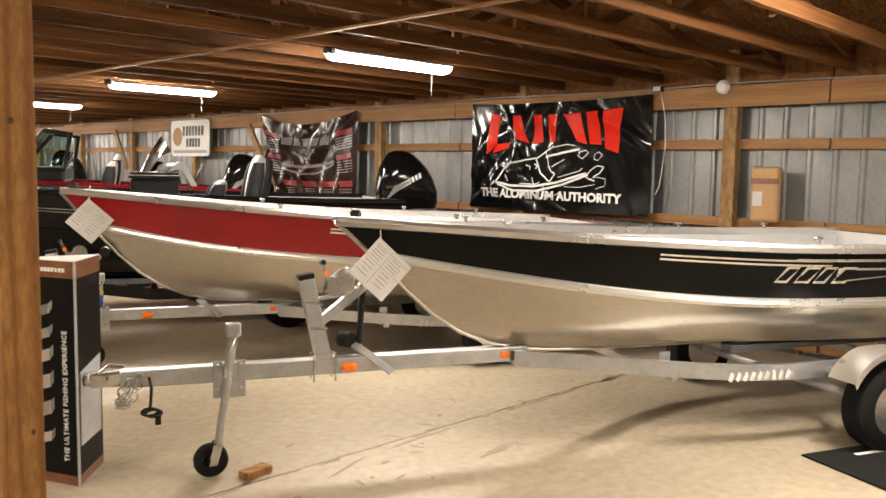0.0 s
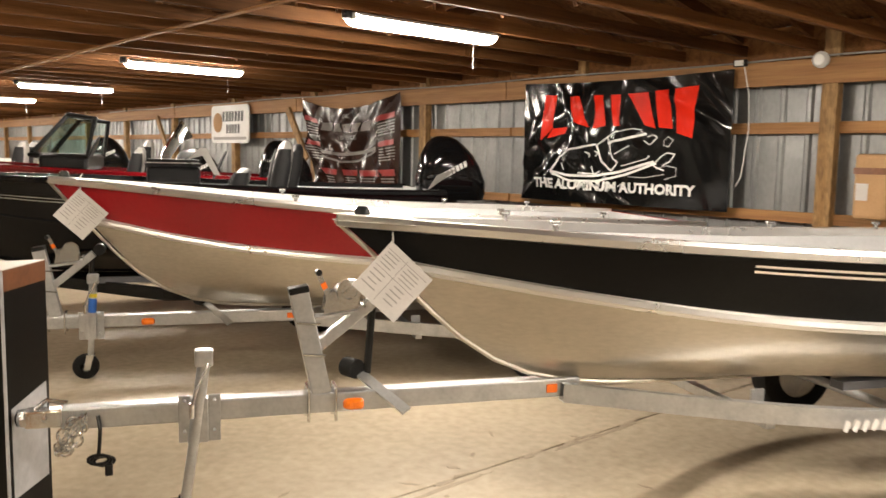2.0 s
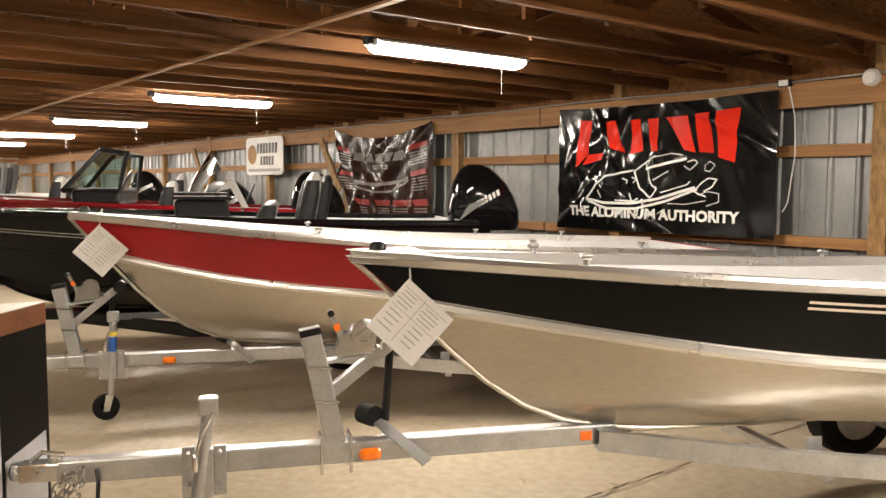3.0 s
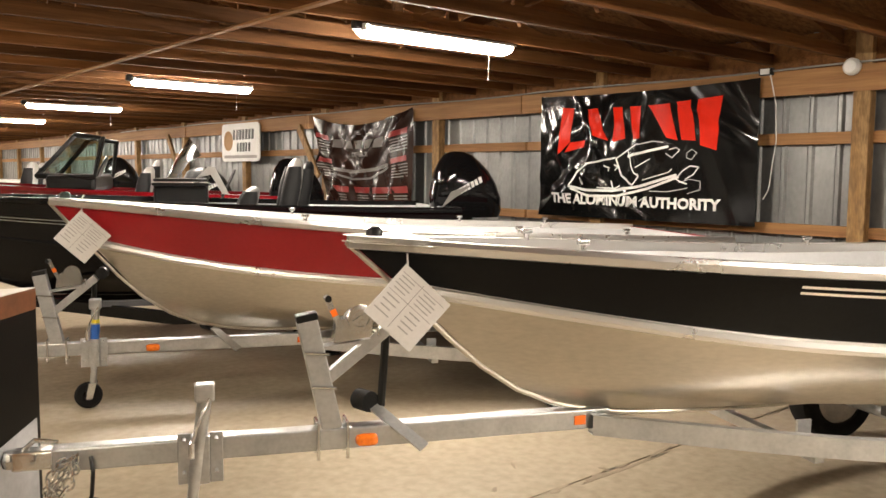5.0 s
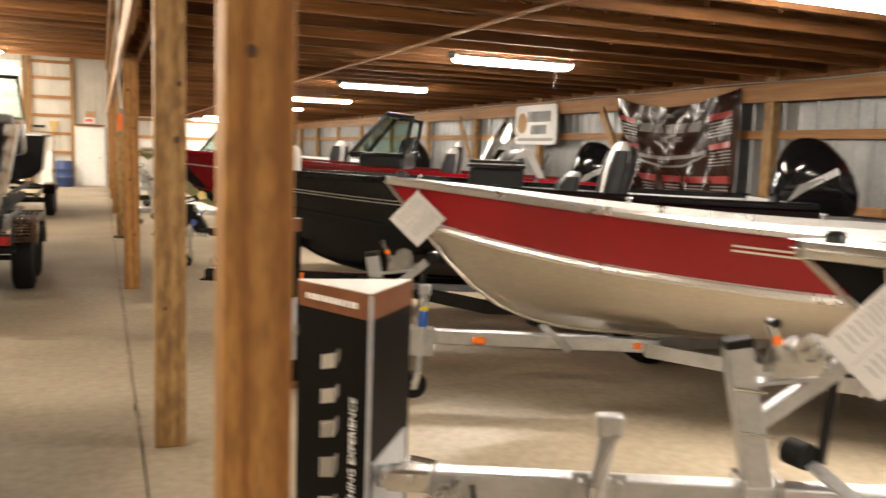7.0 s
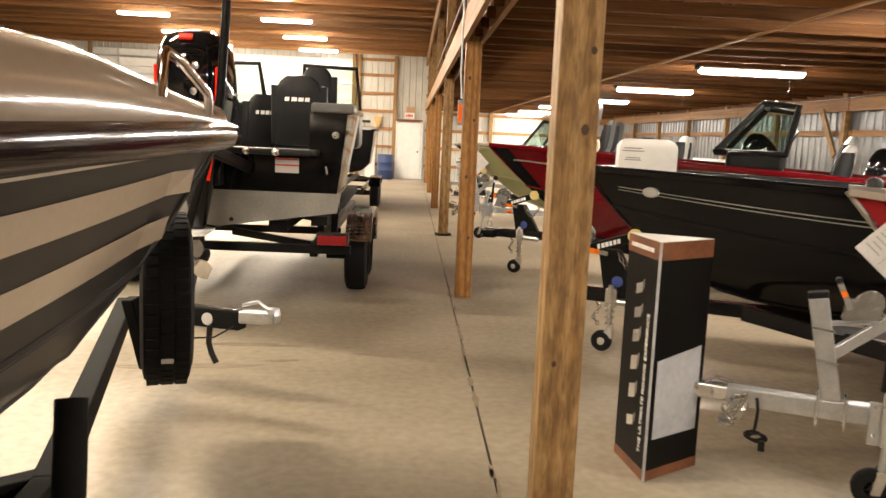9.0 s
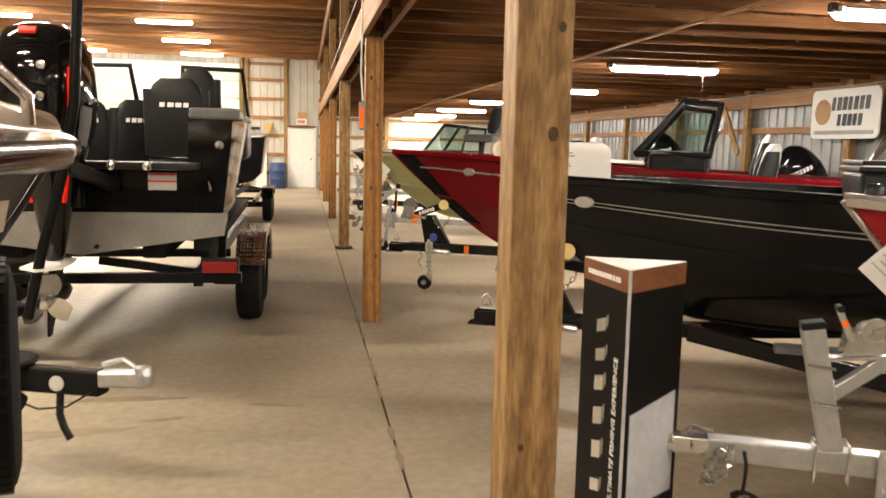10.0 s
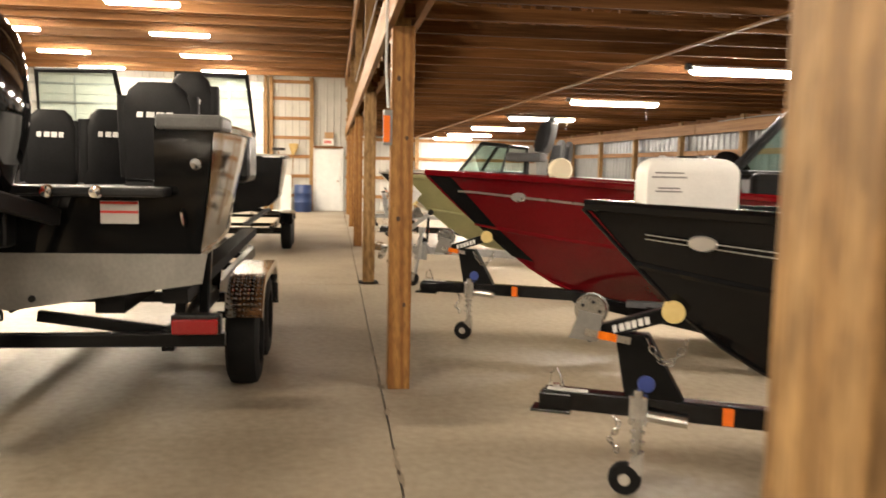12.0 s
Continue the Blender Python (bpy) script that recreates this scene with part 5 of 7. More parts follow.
# ---- black trailers with swing jacks ----
def black_trailer(pt, ang, zt, length, x_axle, label, half=0.78, tandem=False):
    t = thing("boat_trailer", pose(pt[0], pt[1], 0, 0, 0, ang), label, "boat trailer", "boat trailers")
    bm = nb()
    beam(bm, (0.0, 0, zt), (1.5, 0, zt), 0.09, 0.10, bevel=0.008)
    part("tongue", bm, BLACK_PAINT, t)
    for s in (1, -1):
        bm = nb()
        beam(bm, (1.42, s * 0.04, zt - 0.01), (2.6, s * half, zt - 0.07), 0.05, 0.11, bevel=0.006)
        beam(bm, (2.58, s * half, zt - 0.07), (length, s * half, zt - 0.07), 0.05, 0.11, bevel=0.006)
        part("frame_rail", bm, BLACK_PAINT, t)
        bm = nb()
        beam(bm, (1.9, s * 0.42, zt + 0.02), (length - 0.1, s * 0.42, zt + 0.02), 0.1, 0.045)
        part("bunk", bm, CARPET, t, "carpeted bunk board")
    for x in (2.62, x_axle + 0.6, length - 0.15):
        part("crossmember", beam(nb(), (x, -half, zt - 0.09), (x, half, zt - 0.09), 0.06, 0.06), BLACK_PAINT, t)
    for xa in ((x_axle, x_axle + 0.75) if tandem else (x_axle,)):
        bm = nb()
        rod(bm, [(xa, -half - 0.2, 0.3), (xa, half + 0.2, 0.3)], 0.03, 10)
        part("axle", bm, BLACK_PAINT, t)
        for s in (1, -1):
            wheel(t, xa, s * (half + 0.2), 0.3, 0.19)
    for s in (1, -1):
        fender(t, x_axle - 0.05, x_axle + (0.8 if tandem else 0.05), s * (half + 0.2), 0.36, 0.23, BLACK_PAINT, 0.31)
        part("fender_bracket", bx((x_axle - 0.2, s * (half + 0.06), zt - 0.05), (0.06, 0.16, 0.03)), BLACK_PAINT, t)
    # coupler
    bm = nb()
    beam(bm, (-0.02, 0, zt - 0.01), (0.14, 0, zt - 0.01), 0.1, 0.085, bevel=0.008)
    box(bm, (0.04, 0, zt - 0.06), (0.2, 0.12, 0.016), bevel=0.003)
    part("coupler", bm, BLACK_PAINT, t)
    part("warning_label", bx((0.12, -0.03, zt + 0.052), (0.2, 0.05, 0.003)), PAPER, t)
    bm = nb()
    rod(bm, [(0.02, 0, zt + 0.03), (0.03, 0, zt + 0.12), (0.06, 0, zt + 0.15), (0.08, 0, zt + 0.1), (0.1, 0, zt + 0.04)], 0.006, 8)
    rod(bm, [(0.06, 0, zt + 0.04), (0.06, 0, zt + 0.07)], 0.02, 10)
    part("latch_pin", bm, ZINC, t)
    # winch stand
    bm = nb()
    prism(bm, [(0.40, zt + 0.04), (0.68, zt + 0.04), (0.50, zt + 0.36), (0.34, zt + 0.36)], 0.08, pose(0, 0.04, 0, 90, 0, 0))
    st = part("winch_stand", bm, BLACK_SATIN, t)
    bm = nb()
    beam(bm, (0.20, 0, zt + 0.33), (0.60, 0, zt + 0.47), 0.07, 0.07, bevel=0.006)
    part("winch_arm", bm, BLACK_SATIN, t)
    bm = nb()
    bar_shapes(bm, 0.19, 0.035, 6, 0.15, 0.003, pose(0.42, -0.039, zt + 0.405, 90, -19, 0))
    part("wordmark", bm, WHITE_PRINT, t, "white wordmark drawn as plain blocks")
    bm = nb()
    lathe(bm, [(0.0, -0.045), (0.075, -0.045), (0.08, -0.03), (0.03, -0.025), (0.03, 0.025), (0.08, 0.03), (0.075, 0.045), (0.0, 0.045)], pose(0.22, -0.01, zt + 0.46, 90, 0, 0), 26)
    w = part("winch_drum", bm, ZINC, t, smooth=True)
    for i in range(5):
        a = i * math.tau / 5
        bm = nb()
        lathe(bm, [(0.0, 0.0), (0.008, 0.0), (0.008, 0.004), (0, 0.004)], pose(0.22 + 0.045 * math.cos(a), -0.055, zt + 0.46 + 0.045 * math.sin(a), 90, 0, 0), 8)
        part("drum_hole", bm, BLACK_PLASTIC, w)
    bm = nb()
    prism(bm, [(-0.08, -0.12), (0.06, -0.13), (0.08, 0.0), (-0.03, 0.02)], 0.05, pose(0.2, -0.01, zt + 0.44, 90, 0, 0))
    part("winch_cover", bm, GREY_PAINT, t)
    bm = nb()
    beam(bm, (0.2, -0.07, zt + 0.36), (0.42, -0.07, zt + 0.33), 0.012, 0.035)
    part("crank_arm", bm, ZINC, t)
    part("crank_sleeve", bx((0.31, -0.078, zt + 0.345), (0.09, 0.014, 0.038), pose(0, 0, 0, 0, 8, 0)), AMBER, t)
    bm = nb()
    lathe(bm, [(0.015, -0.05), (0.055, -0.046), (0.044, -0.015), (0.04, 0), (0.044, 0.015), (0.055, 0.046), (0.015, 0.05)], pose(0.61, 0, zt + 0.48, 90, 0, 0), 22)
    part("bow_roller", bm, YELLOW_RUBBER, t, "amber rubber bow roller", smooth=True)
    bm = nb()
    chain_links(bm, [(0.50 + 0.022 * i, -0.05, zt + 0.33 - 0.10 * math.sin(math.pi * i / 8)) for i in range(9)], 0.014)
    part("bow_chain", bm, ZINC, t)
    bm = nb()
    lathe(bm, [(0.0, 0), (0.042, 0), (0.04, 0.006), (0, 0.008)], pose(0.5, -0.041, zt + 0.12, 90, 0, 0), 22)
    part("round_decal", bm, DECAL_BLUE, t, "round blue decal")
    # swing jack
    bm = nb()
    rod(bm, [(0.47, -0.09, zt + 0.10), (0.47, -0.09, zt - 0.2)], 0.024, 12)
    rod(bm, [(0.47, -0.09, zt - 0.2), (0.47, -0.09, 0.1)], 0.019, 12)
    j = part("jack", bm, ZINC, t, smooth=True)
    bm = nb()
    rod(bm, [(0.44, -0.07, zt - 0.02), (0.70, -0.07, zt - 0.04)], 0.03, 12)
    box(bm, (0.47, -0.07, zt), (0.09, 0.07, 0.15), bevel=0.012)
    part("jack_pivot", bm, ZINC, t)
    for dx in (-0.025, 0.03):
        for i in range(4):
            bm = nb()
            rod(bm, [(0.47 + dx, -0.10, zt - 0.05 - 0.05 * i), (0.47 + dx, -0.12, zt - 0.05 - 0.05 * i)], 0.009, 6)
            part("jack_bolt", bm, ZINC, j)
    bm = nb()
    prism(bm, [(0.0, 0.0), (0.05, 0.03), (0.06, -0.08), (-0.03, -0.1)], 0.05, pose(0.45, -0.065, 0.19, 90, 0, 0))
    part("fork", bm, ZINC, j)
    bm = nb()
    lathe(bm, [(0.03, -0.026), (0.07, -0.026), (0.08, -0.013), (0.08, 0.013), (0.07, 0.026), (0.03, 0.026), (0.03, -0.026)], pose(0.42, -0.09, 0.081, 90, 0, 0), 28)
    c = part("caster", bm, RUBBER, j, "small black caster wheel", smooth=True)
    bm = nb()
    lathe(bm, [(0.0, -0.032), (0.03, -0.032), (0.03, 0.032), (0, 0.032)], pose(0.42, -0.09, 0.081, 90, 0, 0), 12)
    part("hub", bm, ZINC, c)
    part("reflector", bx((0.88, -0.048, zt), (0.05, 0.008, 0.085)), ORANGE, t)
    bm = nb()
    chain_links(bm, [(0.36 + 0.02 * math.sin(i), -0.06, zt - 0.06 - 0.022 * i) for i in range(8)], 0.012)
    part("safety_chain", bm, ZINC, t)
    return t


black_trailer(C3, A3, 0.42, 5.5, 3.9, "black steel boat trailer with amber bow roller under the black boat")
black_trailer(C4, A4, 0.46, 5.9, 4.2, "black steel boat trailer with amber bow roller under the red boat")


# ---- boat four: dark red deep-V with windshield ----
def windshield(t, x0, x1, z0, z1, w0, w1, glass=GLASS, rake=0.42, side_len=0.75, gap=0.0):
    """A framed boat windshield: two front panes and raked side panes."""
    for s in (1, -1):
        fr = nb()
        a = [Vector((x0, s * gap, z0)), Vector((x0, s * w0 * 0.8, z0)), Vector((x0 + rake, s * w1 * 0.8, z1)), Vector((x0 + rake, s * gap, z1))]
        rod(fr, [a[0], a[1], a[2], a[3]] + ([a[0]] if gap else []), 0.03, 8)
        part("windshield_frame", fr, BLACK_PLASTIC, t)
        bm = nb()
        skin(bm, [[a[0], a[1]], [a[3], a[2]]])
        g = part("windshield_pane", bm, glass, t)
        g.visible_shadow = False
        fr = nb()
        b = [a[1], Vector((x0 + side_len, s * w0, z0)), Vector((x0 + side_len + 0.08, s * w1, z1 - 0.04)), a[2]]
        rod(fr, [b[0], b[1], b[2], b[3]], 0.036, 8)
        part("windshield_frame", fr, BLACK_PLASTIC, t)
        bm = nb()
        skin(bm, [[b[0], b[1]], [b[3], b[2]]])
        g = part("windshield_pane", bm, glass, t)
        g.visible_shadow = False
    return t


M4 = pose(C4[0], C4[1], 0, 0, 0, A4)
boat4, G4, K4, C4L = boat_hull(M4, 5.6, 1.08,
                             [(0.0, 1.50), (0.25, 1.26), (0.55, 1.02), (0.80, 0.84), (1.05, 0.63), (1.33, 0.46), (1.8, 0.43), (5.6, 0.43)],
                             [(0, 1.515), (1.0, 1.49), (2.5, 1.41), (4.2, 1.34), (5.6, 1.30)],
                             [(0.2, 1.10), (0.8, 1.02), (2.0, 0.92), (5.6, 0.86)],
                             [(0.8, 0.78), (1.6, 0.66), (5.6, 0.60)], 1.08, 0.80,
                             DEEP_RED, DEEP_RED, DEEP_RED, "glossy dark red fishing boat with windshield, on a trailer", deck=2.3, deck_mat=CARPET, cap=0.08, full=2.3)
side_strip(boat4, G4, K4, 0.35, 4.5, 0.34, 0.38, -1, ALU_BRIGHT)
for s in (1, -1):
    bm = nb()
    lines = [[p.lerp(q, f) for p, q in zip(G4[:4], K4[:4])] for f in (0, 0.25, 0.5, 0.75)] + [[p.lerp(q, f) for p, q in zip(K4[:4], C4L[:4])] for f in (0, 0.5, 1.0)]
    skin(bm, [[mirror(p + Vector((-0.006, 0.008, 0)), s) for p in row] for row in lines])
    part("bow_graphic", bm, BLACK_PAINT, boat4, "black graphic round the bow")
bm = nb()
blob(bm, [((0, 0, 0), 0.08, 0.042, 1.0), ((0, 0, 0.012), 0.07, 0.036, 1.0)], 20)
p = on_side(G4, K4, 0.95, 0.36, -1, 0.008)
bmesh.ops.transform(bm, matrix=Matrix.Translation(p) @ pose(0, 0, 0, 90, 0, -24), verts=bm.verts)
part("emblem", bm, ALU_BRIGHT, boat4, "silver oval emblem")
part("dash", bx((3.05, 0, 1.47), (0.55, 1.7, 0.20), bevel=0.05), BLACK_PLASTIC, boat4)
windshield(boat4, 2.66, 3.4, 1.55, 2.05, 0.88, 0.70, side_len=0.66)
bm = nb()
lathe(bm, [(0.15, -0.012), (0.165, 0), (0.15, 0.012), (0.14, 0), (0.15, -0.012)], pose(3.35, -0.45, 1.65, 0, -65, 0), 24)
part("steering_wheel", bm, BLACK_PLASTIC, boat4, smooth=True)
boat_seat(boat4, 3.6, -0.45, 0.75, SEAT_LIGHT, SEAT_DARK, "grey and charcoal vinyl boat seat", h=0.52)
boat_seat(boat4, 3.65, 0.45, 0.75, SEAT_LIGHT, SEAT_DARK, "grey and charcoal vinyl boat seat")
outboard(M4 @ pose(5.5, 0, 1.29), "gloss black outboard motor on the dark red boat", 0.95, WHITE_PRINT, 0, True)
foam = thing("foam_pad", M4 @ pose(1.28, -0.2, 1.455), "round cream foam pad lying on the red boat's deck", "pad")
bm = nb()
lathe(bm, [(0.0, -0.05), (0.085, -0.05), (0.1, -0.03), (0.1, 0.03), (0.085, 0.05), (0.0, 0.05)], pose(0, 0, 0.1, 84, 0, 30), 26)
part("pad", bm, FOAM, foam, smooth=True)

# white domed carton on the black boat's bow
carton = thing("carton", M3 @ pose(0.47, 0.02, 1.386, 0, 0, 16), "white domed carton standing on the black boat's bow deck", "carton")
bm = bx((0, 0, 0.12), (0.42, 0.26, 0.24), bevel=0.0)
bmesh.ops.bevel(bm, geom=[e for e in bm.edges if min(v.co.z for v in e.verts) > 0.2], offset=0.075, segments=6, affect="EDGES", profile=0.5)
part("body", bm, plain("white_carton", (0.80, 0.78, 0.74), 0.4), carton, smooth=True)
part("handle", bx((0, 0, 0.244), (0.09, 0.02, 0.012), bevel=0.004), BLACK_PLASTIC, carton)
for zz, ww in ((0.17, 0.13), (0.15, 0.16), (0.10, 0.10), (0.085, 0.12)):
    part("print", bx((-0.11, -0.1315, zz), (ww, 0.002, 0.008)), PRINT_GREY, carton)

# ---- boat five: olive, and boats beyond ----
M5 = pose(1.42, 16.75, 0, 0, 0, -25)
boat5, G5, K5, _ = boat_hull(M5, 5.75, 0.98,
                             [(0.0, 1.44), (0.25, 1.2), (0.5, 0.98), (0.75, 0.78), (1.0, 0.62), (1.35, 0.52), (5.75, 0.5)],
                             [(0, 1.45), (1.5, 1.39), (5.75, 1.22)], [(0.2, 1.05), (1.0, 0.96), (5.2, 0.88)], [(0.7, 0.76), (1.6, 0.66), (5.2, 0.62)], 1.05, 0.78,
                             OLIVE, OLIVE, OLIVE, "olive green fishing boat on a galvanized trailer", deck=2.0, deck_mat=CARPET, cap=0.08, full=2.3)
galvanized_trailer((1.12, 16.9), -25, 0.47, 0.55, 0.75, 1.1, 2.1, 5.4, 4.0, "galvanized boat trailer under the olive boat", top_jack=0.72, wtop=1.0)
boat_seat(boat5, 1.75, 0.0, 1.36, SEAT_GREY, SEAT_DARK, "grey vinyl casting seat on the bow deck", h=0.42)
boat_seat(boat5, 3.1, -0.4, 0.72, SEAT_LIGHT, SEAT_DARK, "grey and charcoal vinyl boat seat")
boat_seat(boat5, 3.1, 0.4, 0.72, SEAT_LIGHT, SEAT_DARK, "grey and charcoal vinyl boat seat")
outboard(M5 @ pose(5.8, 0, 1.20), "gloss black outboard motor on the olive boat", 0.9, WHITE_PRINT, 0, True)
paper_tag(M5 @ pose(0.25, -0.16, 1.2), "white printed price tag hanging from the olive boat's bow")

M6 = pose(1.55, 20.4, 0, 0, 0, -25)
boat6, G6, K6, _ = boat_hull(M6, 5.4, 1.05,
                             [(0.0, 1.48), (0.25, 1.24), (0.5, 1.0), (0.8, 0.8), (1.1, 0.6), (1.5, 0.52), (5.4, 0.5)],
                             [(0, 1.49), (1.5, 1.46), (5.4, 1.36)], [(0.2, 1.05), (1.0, 0.96), (5.4, 0.88)], [(0.7, 0.76), (1.6, 0.66), (5.4, 0.62)], 1.05, 0.78,
                             DEEP_RED, BLACK_PAINT, ALU_BRIGHT, "dark red fishing boat with a clear windshield on a trailer", deck=1.3, deck_mat=CARPET, cap=0.08, full=2.3)
windshield(boat6, 1.5, 2.1, 1.47, 1.95, 0.85, 0.7, rake=0.35)
boat_seat(boat6, 2.8, -0.4, 1.0, SEAT_GREY, SEAT_DARK, "grey vinyl boat seat")
boat_seat(boat6, 2.8, 0.4, 1.0, SEAT_GREY, SEAT_DARK, "grey vinyl boat seat")
outboard(M6 @ pose(5.45, 0, 1.40), "gloss black outboard motor on the far boat", 0.9, WHITE_PRINT, 0, True)
black_trailer(along((1.55, 20.4), -25, -0.1), -25, 0.46, 5.8, 4.1, "black steel boat trailer under the far dark red boat")
M7 = pose(1.6, 24.2, 0, 0, 0, -25)
boat7, G7, K7, _ = boat_hull(M7, 5.0, 0.95,
                             [(0.0, 1.42), (0.25, 1.2), (0.5, 0.98), (0.8, 0.78), (1.1, 0.6), (1.5, 0.52), (5.0, 0.5)],
                             [(0, 1.43), (1.5, 1.38), (5.0, 1.3)], [(0.2, 1.05), (1.0, 0.96), (5.0, 0.88)], [(0.7, 0.76), (1.6, 0.66), (5.0, 0.62)], 1.05, 0.78,
                             BLACK_PAINT, ALU, ALU_BRIGHT, "black and aluminium fishing boat far down the row", full=2.3)
galvanized_trailer((1.3, 24.35), -25, 0.45, 0.55, 0.75, 1.1, 2.1, 5.2, 3.8, "galvanized boat trailer far down the row", top_jack=0.72, wtop=1.0)

# ---- main hall: black and grey boat, stern towards the aisle's near end ----
ML2 = pose(-1.12, 16.9, 0, 0, 0, -90)
boatL2, GL, KL, CL = boat_hull(ML2, 6.33, 1.17,
                               [(0.0, 1.86), (0.3, 1.6), (0.6, 1.32), (0.95, 1.05), (1.35, 0.86), (1.9, 0.76), (6.33, 0.73)],
                               [(0, 1.88), (1.5, 1.86), (3.5, 1.80), (6.33, 1.76)], [(0.4, 1.38), (1.2, 1.28), (3, 1.14), (6.33, 1.05)], [(0.9, 1.06), (2.0, 0.95), (6.33, 0.89)], 1.36, 1.06,
                               BLACK_GEL, GREY_PAINT, BLACK_GEL, "large black and grey fishing boat with windshield on a tandem trailer", deck=2.1, deck_mat=CARPET, cap=0.2, full=2.4, tz=1.36)
bm = nb()
prism(bm, [(-1.02, 0.885), (0, 0.735), (1.02, 0.885), (1.05, 1.05), (-1.05, 1.05)], 0.006, Matrix(((0, 0, 1, 6.348), (1, 0, 0, 0), (0, 1, 0, 0), (0, 0, 0, 1))))
part("transom_skirt", bm, GREY_PAINT, boatL2, "bare grey lower transom")
bm = nb()
box(bm, (6.38, 0.0, 1.395), (0.36, 1.72, 0.05), bevel=0.015)
part("stern_platform", bm, SEAT_DARK, boatL2, "charcoal stern step")
for yy in (0.28, 0.52):
    bm = nb()
    lathe(bm, [(0.0, 0), (0.035, 0), (0.03, 0.03), (0, 0.034)], pose(6.56, yy, 1.395, 0, 90, 0), 16)
    part("cup_holder", bm, CHROME, boatL2)
for s in (1, -1):
    part("quarter_cap", bx((6.17, s * 0.96, 1.775), (0.42, 0.36, 0.085), bevel=0.02), SEAT_GREY, boatL2, "grey moulded corner cap")
    bm = nb()
    lathe(bm, [(0.0, 0), (0.035, 0), (0.03, 0.006), (0, 0.008)], pose(6.35, s * 0.99, 1.55, 0, 90, 0), 16)
    part("badge", bm, CHROME, boatL2)
    bm = nb()
    rod(bm, [(6.35, s * 0.92, 1.30), (6.4, s * 0.92, 1.28), (6.4, s * 0.93, 1.22), (6.35, s * 0.93, 1.2)], 0.008, 8)
    part("tow_eye", bm, CHROME, boatL2)
part("label", bx((6.352, 0.585, 1.278), (0.004, 0.2, 0.125)), PAPER, boatL2, "white safety label")
for zz in (1.33, 1.28):
    part("label_stripe", bx((6.356, 0.585, zz), (0.003, 0.196, 0.014)), RED_PRINT, boatL2, "red label stripe")
bm = nb()
lathe(bm, [(0.0, 0), (0.02, 0), (0.018, 0.012), (0, 0.014)], pose(6.355, 0.12, 0.80, 0, 90, 0), 12)
part("drain_plug", bm, BLACK_PLASTIC, boatL2)
for (x, y, z, h, w, turn) in ((4.3, 0.44, 1.02, 0.72, 0.56, 0), (4.0, -0.10, 0.97, 0.58, 0.42, 24), (4.1, -0.48, 0.97, 0.56, 0.40, 18), (3.2, 0.5, 1.2, 0.72, 0.42, 0)):
    st = boat_seat(boatL2, x, y, z, SEAT_DARK, SEAT_DARK, "charcoal high-backed boat seat", w=w, h=h, turn=turn)
    bm = nb()
    bar_shapes(bm, w * 0.5, 0.04, 4, 0.1, 0.003, Matrix(((0, 0, 1, 0.21 + 0.0666 + 0.0785), (1, 0, 0, 0), (0, 1, 0, 0.40 + h * 0.666), (0, 0, 0, 1))))
    part("wordmark", bm, WHITE_PRINT, st, "white wordmark drawn as plain blocks")
part("console", bx((3.5, 0.72, 1.62), (0.7, 0.62, 0.46), bevel=0.06), BLACK_PLASTIC, boatL2)
part("console", bx((3.5, -0.72, 1.62), (0.7, 0.62, 0.46), bevel=0.06), BLACK_PLASTIC, boatL2)
for s in (1, -1):
    a = [Vector((2.75, s * 0.22, 1.84)), Vector((2.85, s * 0.98, 1.84)), Vector((3.05, s * 0.93, 2.36)), Vector((2.95, s * 0.28, 2.38))]
    bm = nb()
    rod(bm, a + [a[0]], 0.03, 8)
    part("windshield_frame", bm, BLACK_PLASTIC, boatL2)
    bm = nb()
    skin(bm, [[a[0], a[1]], [a[3], a[2]]])
    g = part("windshield_pane", bm, GLASS, boatL2)
    g.visible_shadow = False
outboard(pose(-1.2, 10.42, 1.60, 0, 0, -90), "large gloss black outboard motor with red accent lines", 1.18, WHITE_PRINT, 0, False, True)
anchor = thing("anchor_pole", pose(0, 0, 0), "tall black shallow-water anchor pole beside the outboard motor", "anchor pole")
bm = nb()
rod(bm, [(-1.27, 9.85, 0.42), (-1.17, 9.84, 0.85), (-1.02, 9.8, 1.35), (-0.93, 9.78, 1.8), (-0.89, 9.77, 2.4), (-0.86, 9.75, 3.3)], 0.034, 10)
part("pole", bm, BLACK_SATIN, anchor, smooth=True)
bm = nb()
beam(bm, (-1.3, 9.88, 0.46), (-1.75, 10.3, 0.5), 0.1, 0.07, bevel=0.01)
part("foot_arm", bm, BLACK_PLASTIC, anchor)
bm = nb()
beam(bm, (-1.0, 9.82, 1.4), (-0.85, 10.5, 1.25), 0.06, 0.09, bevel=0.01)
part("transom_arm", bm, BLACK_PLASTIC, anchor)

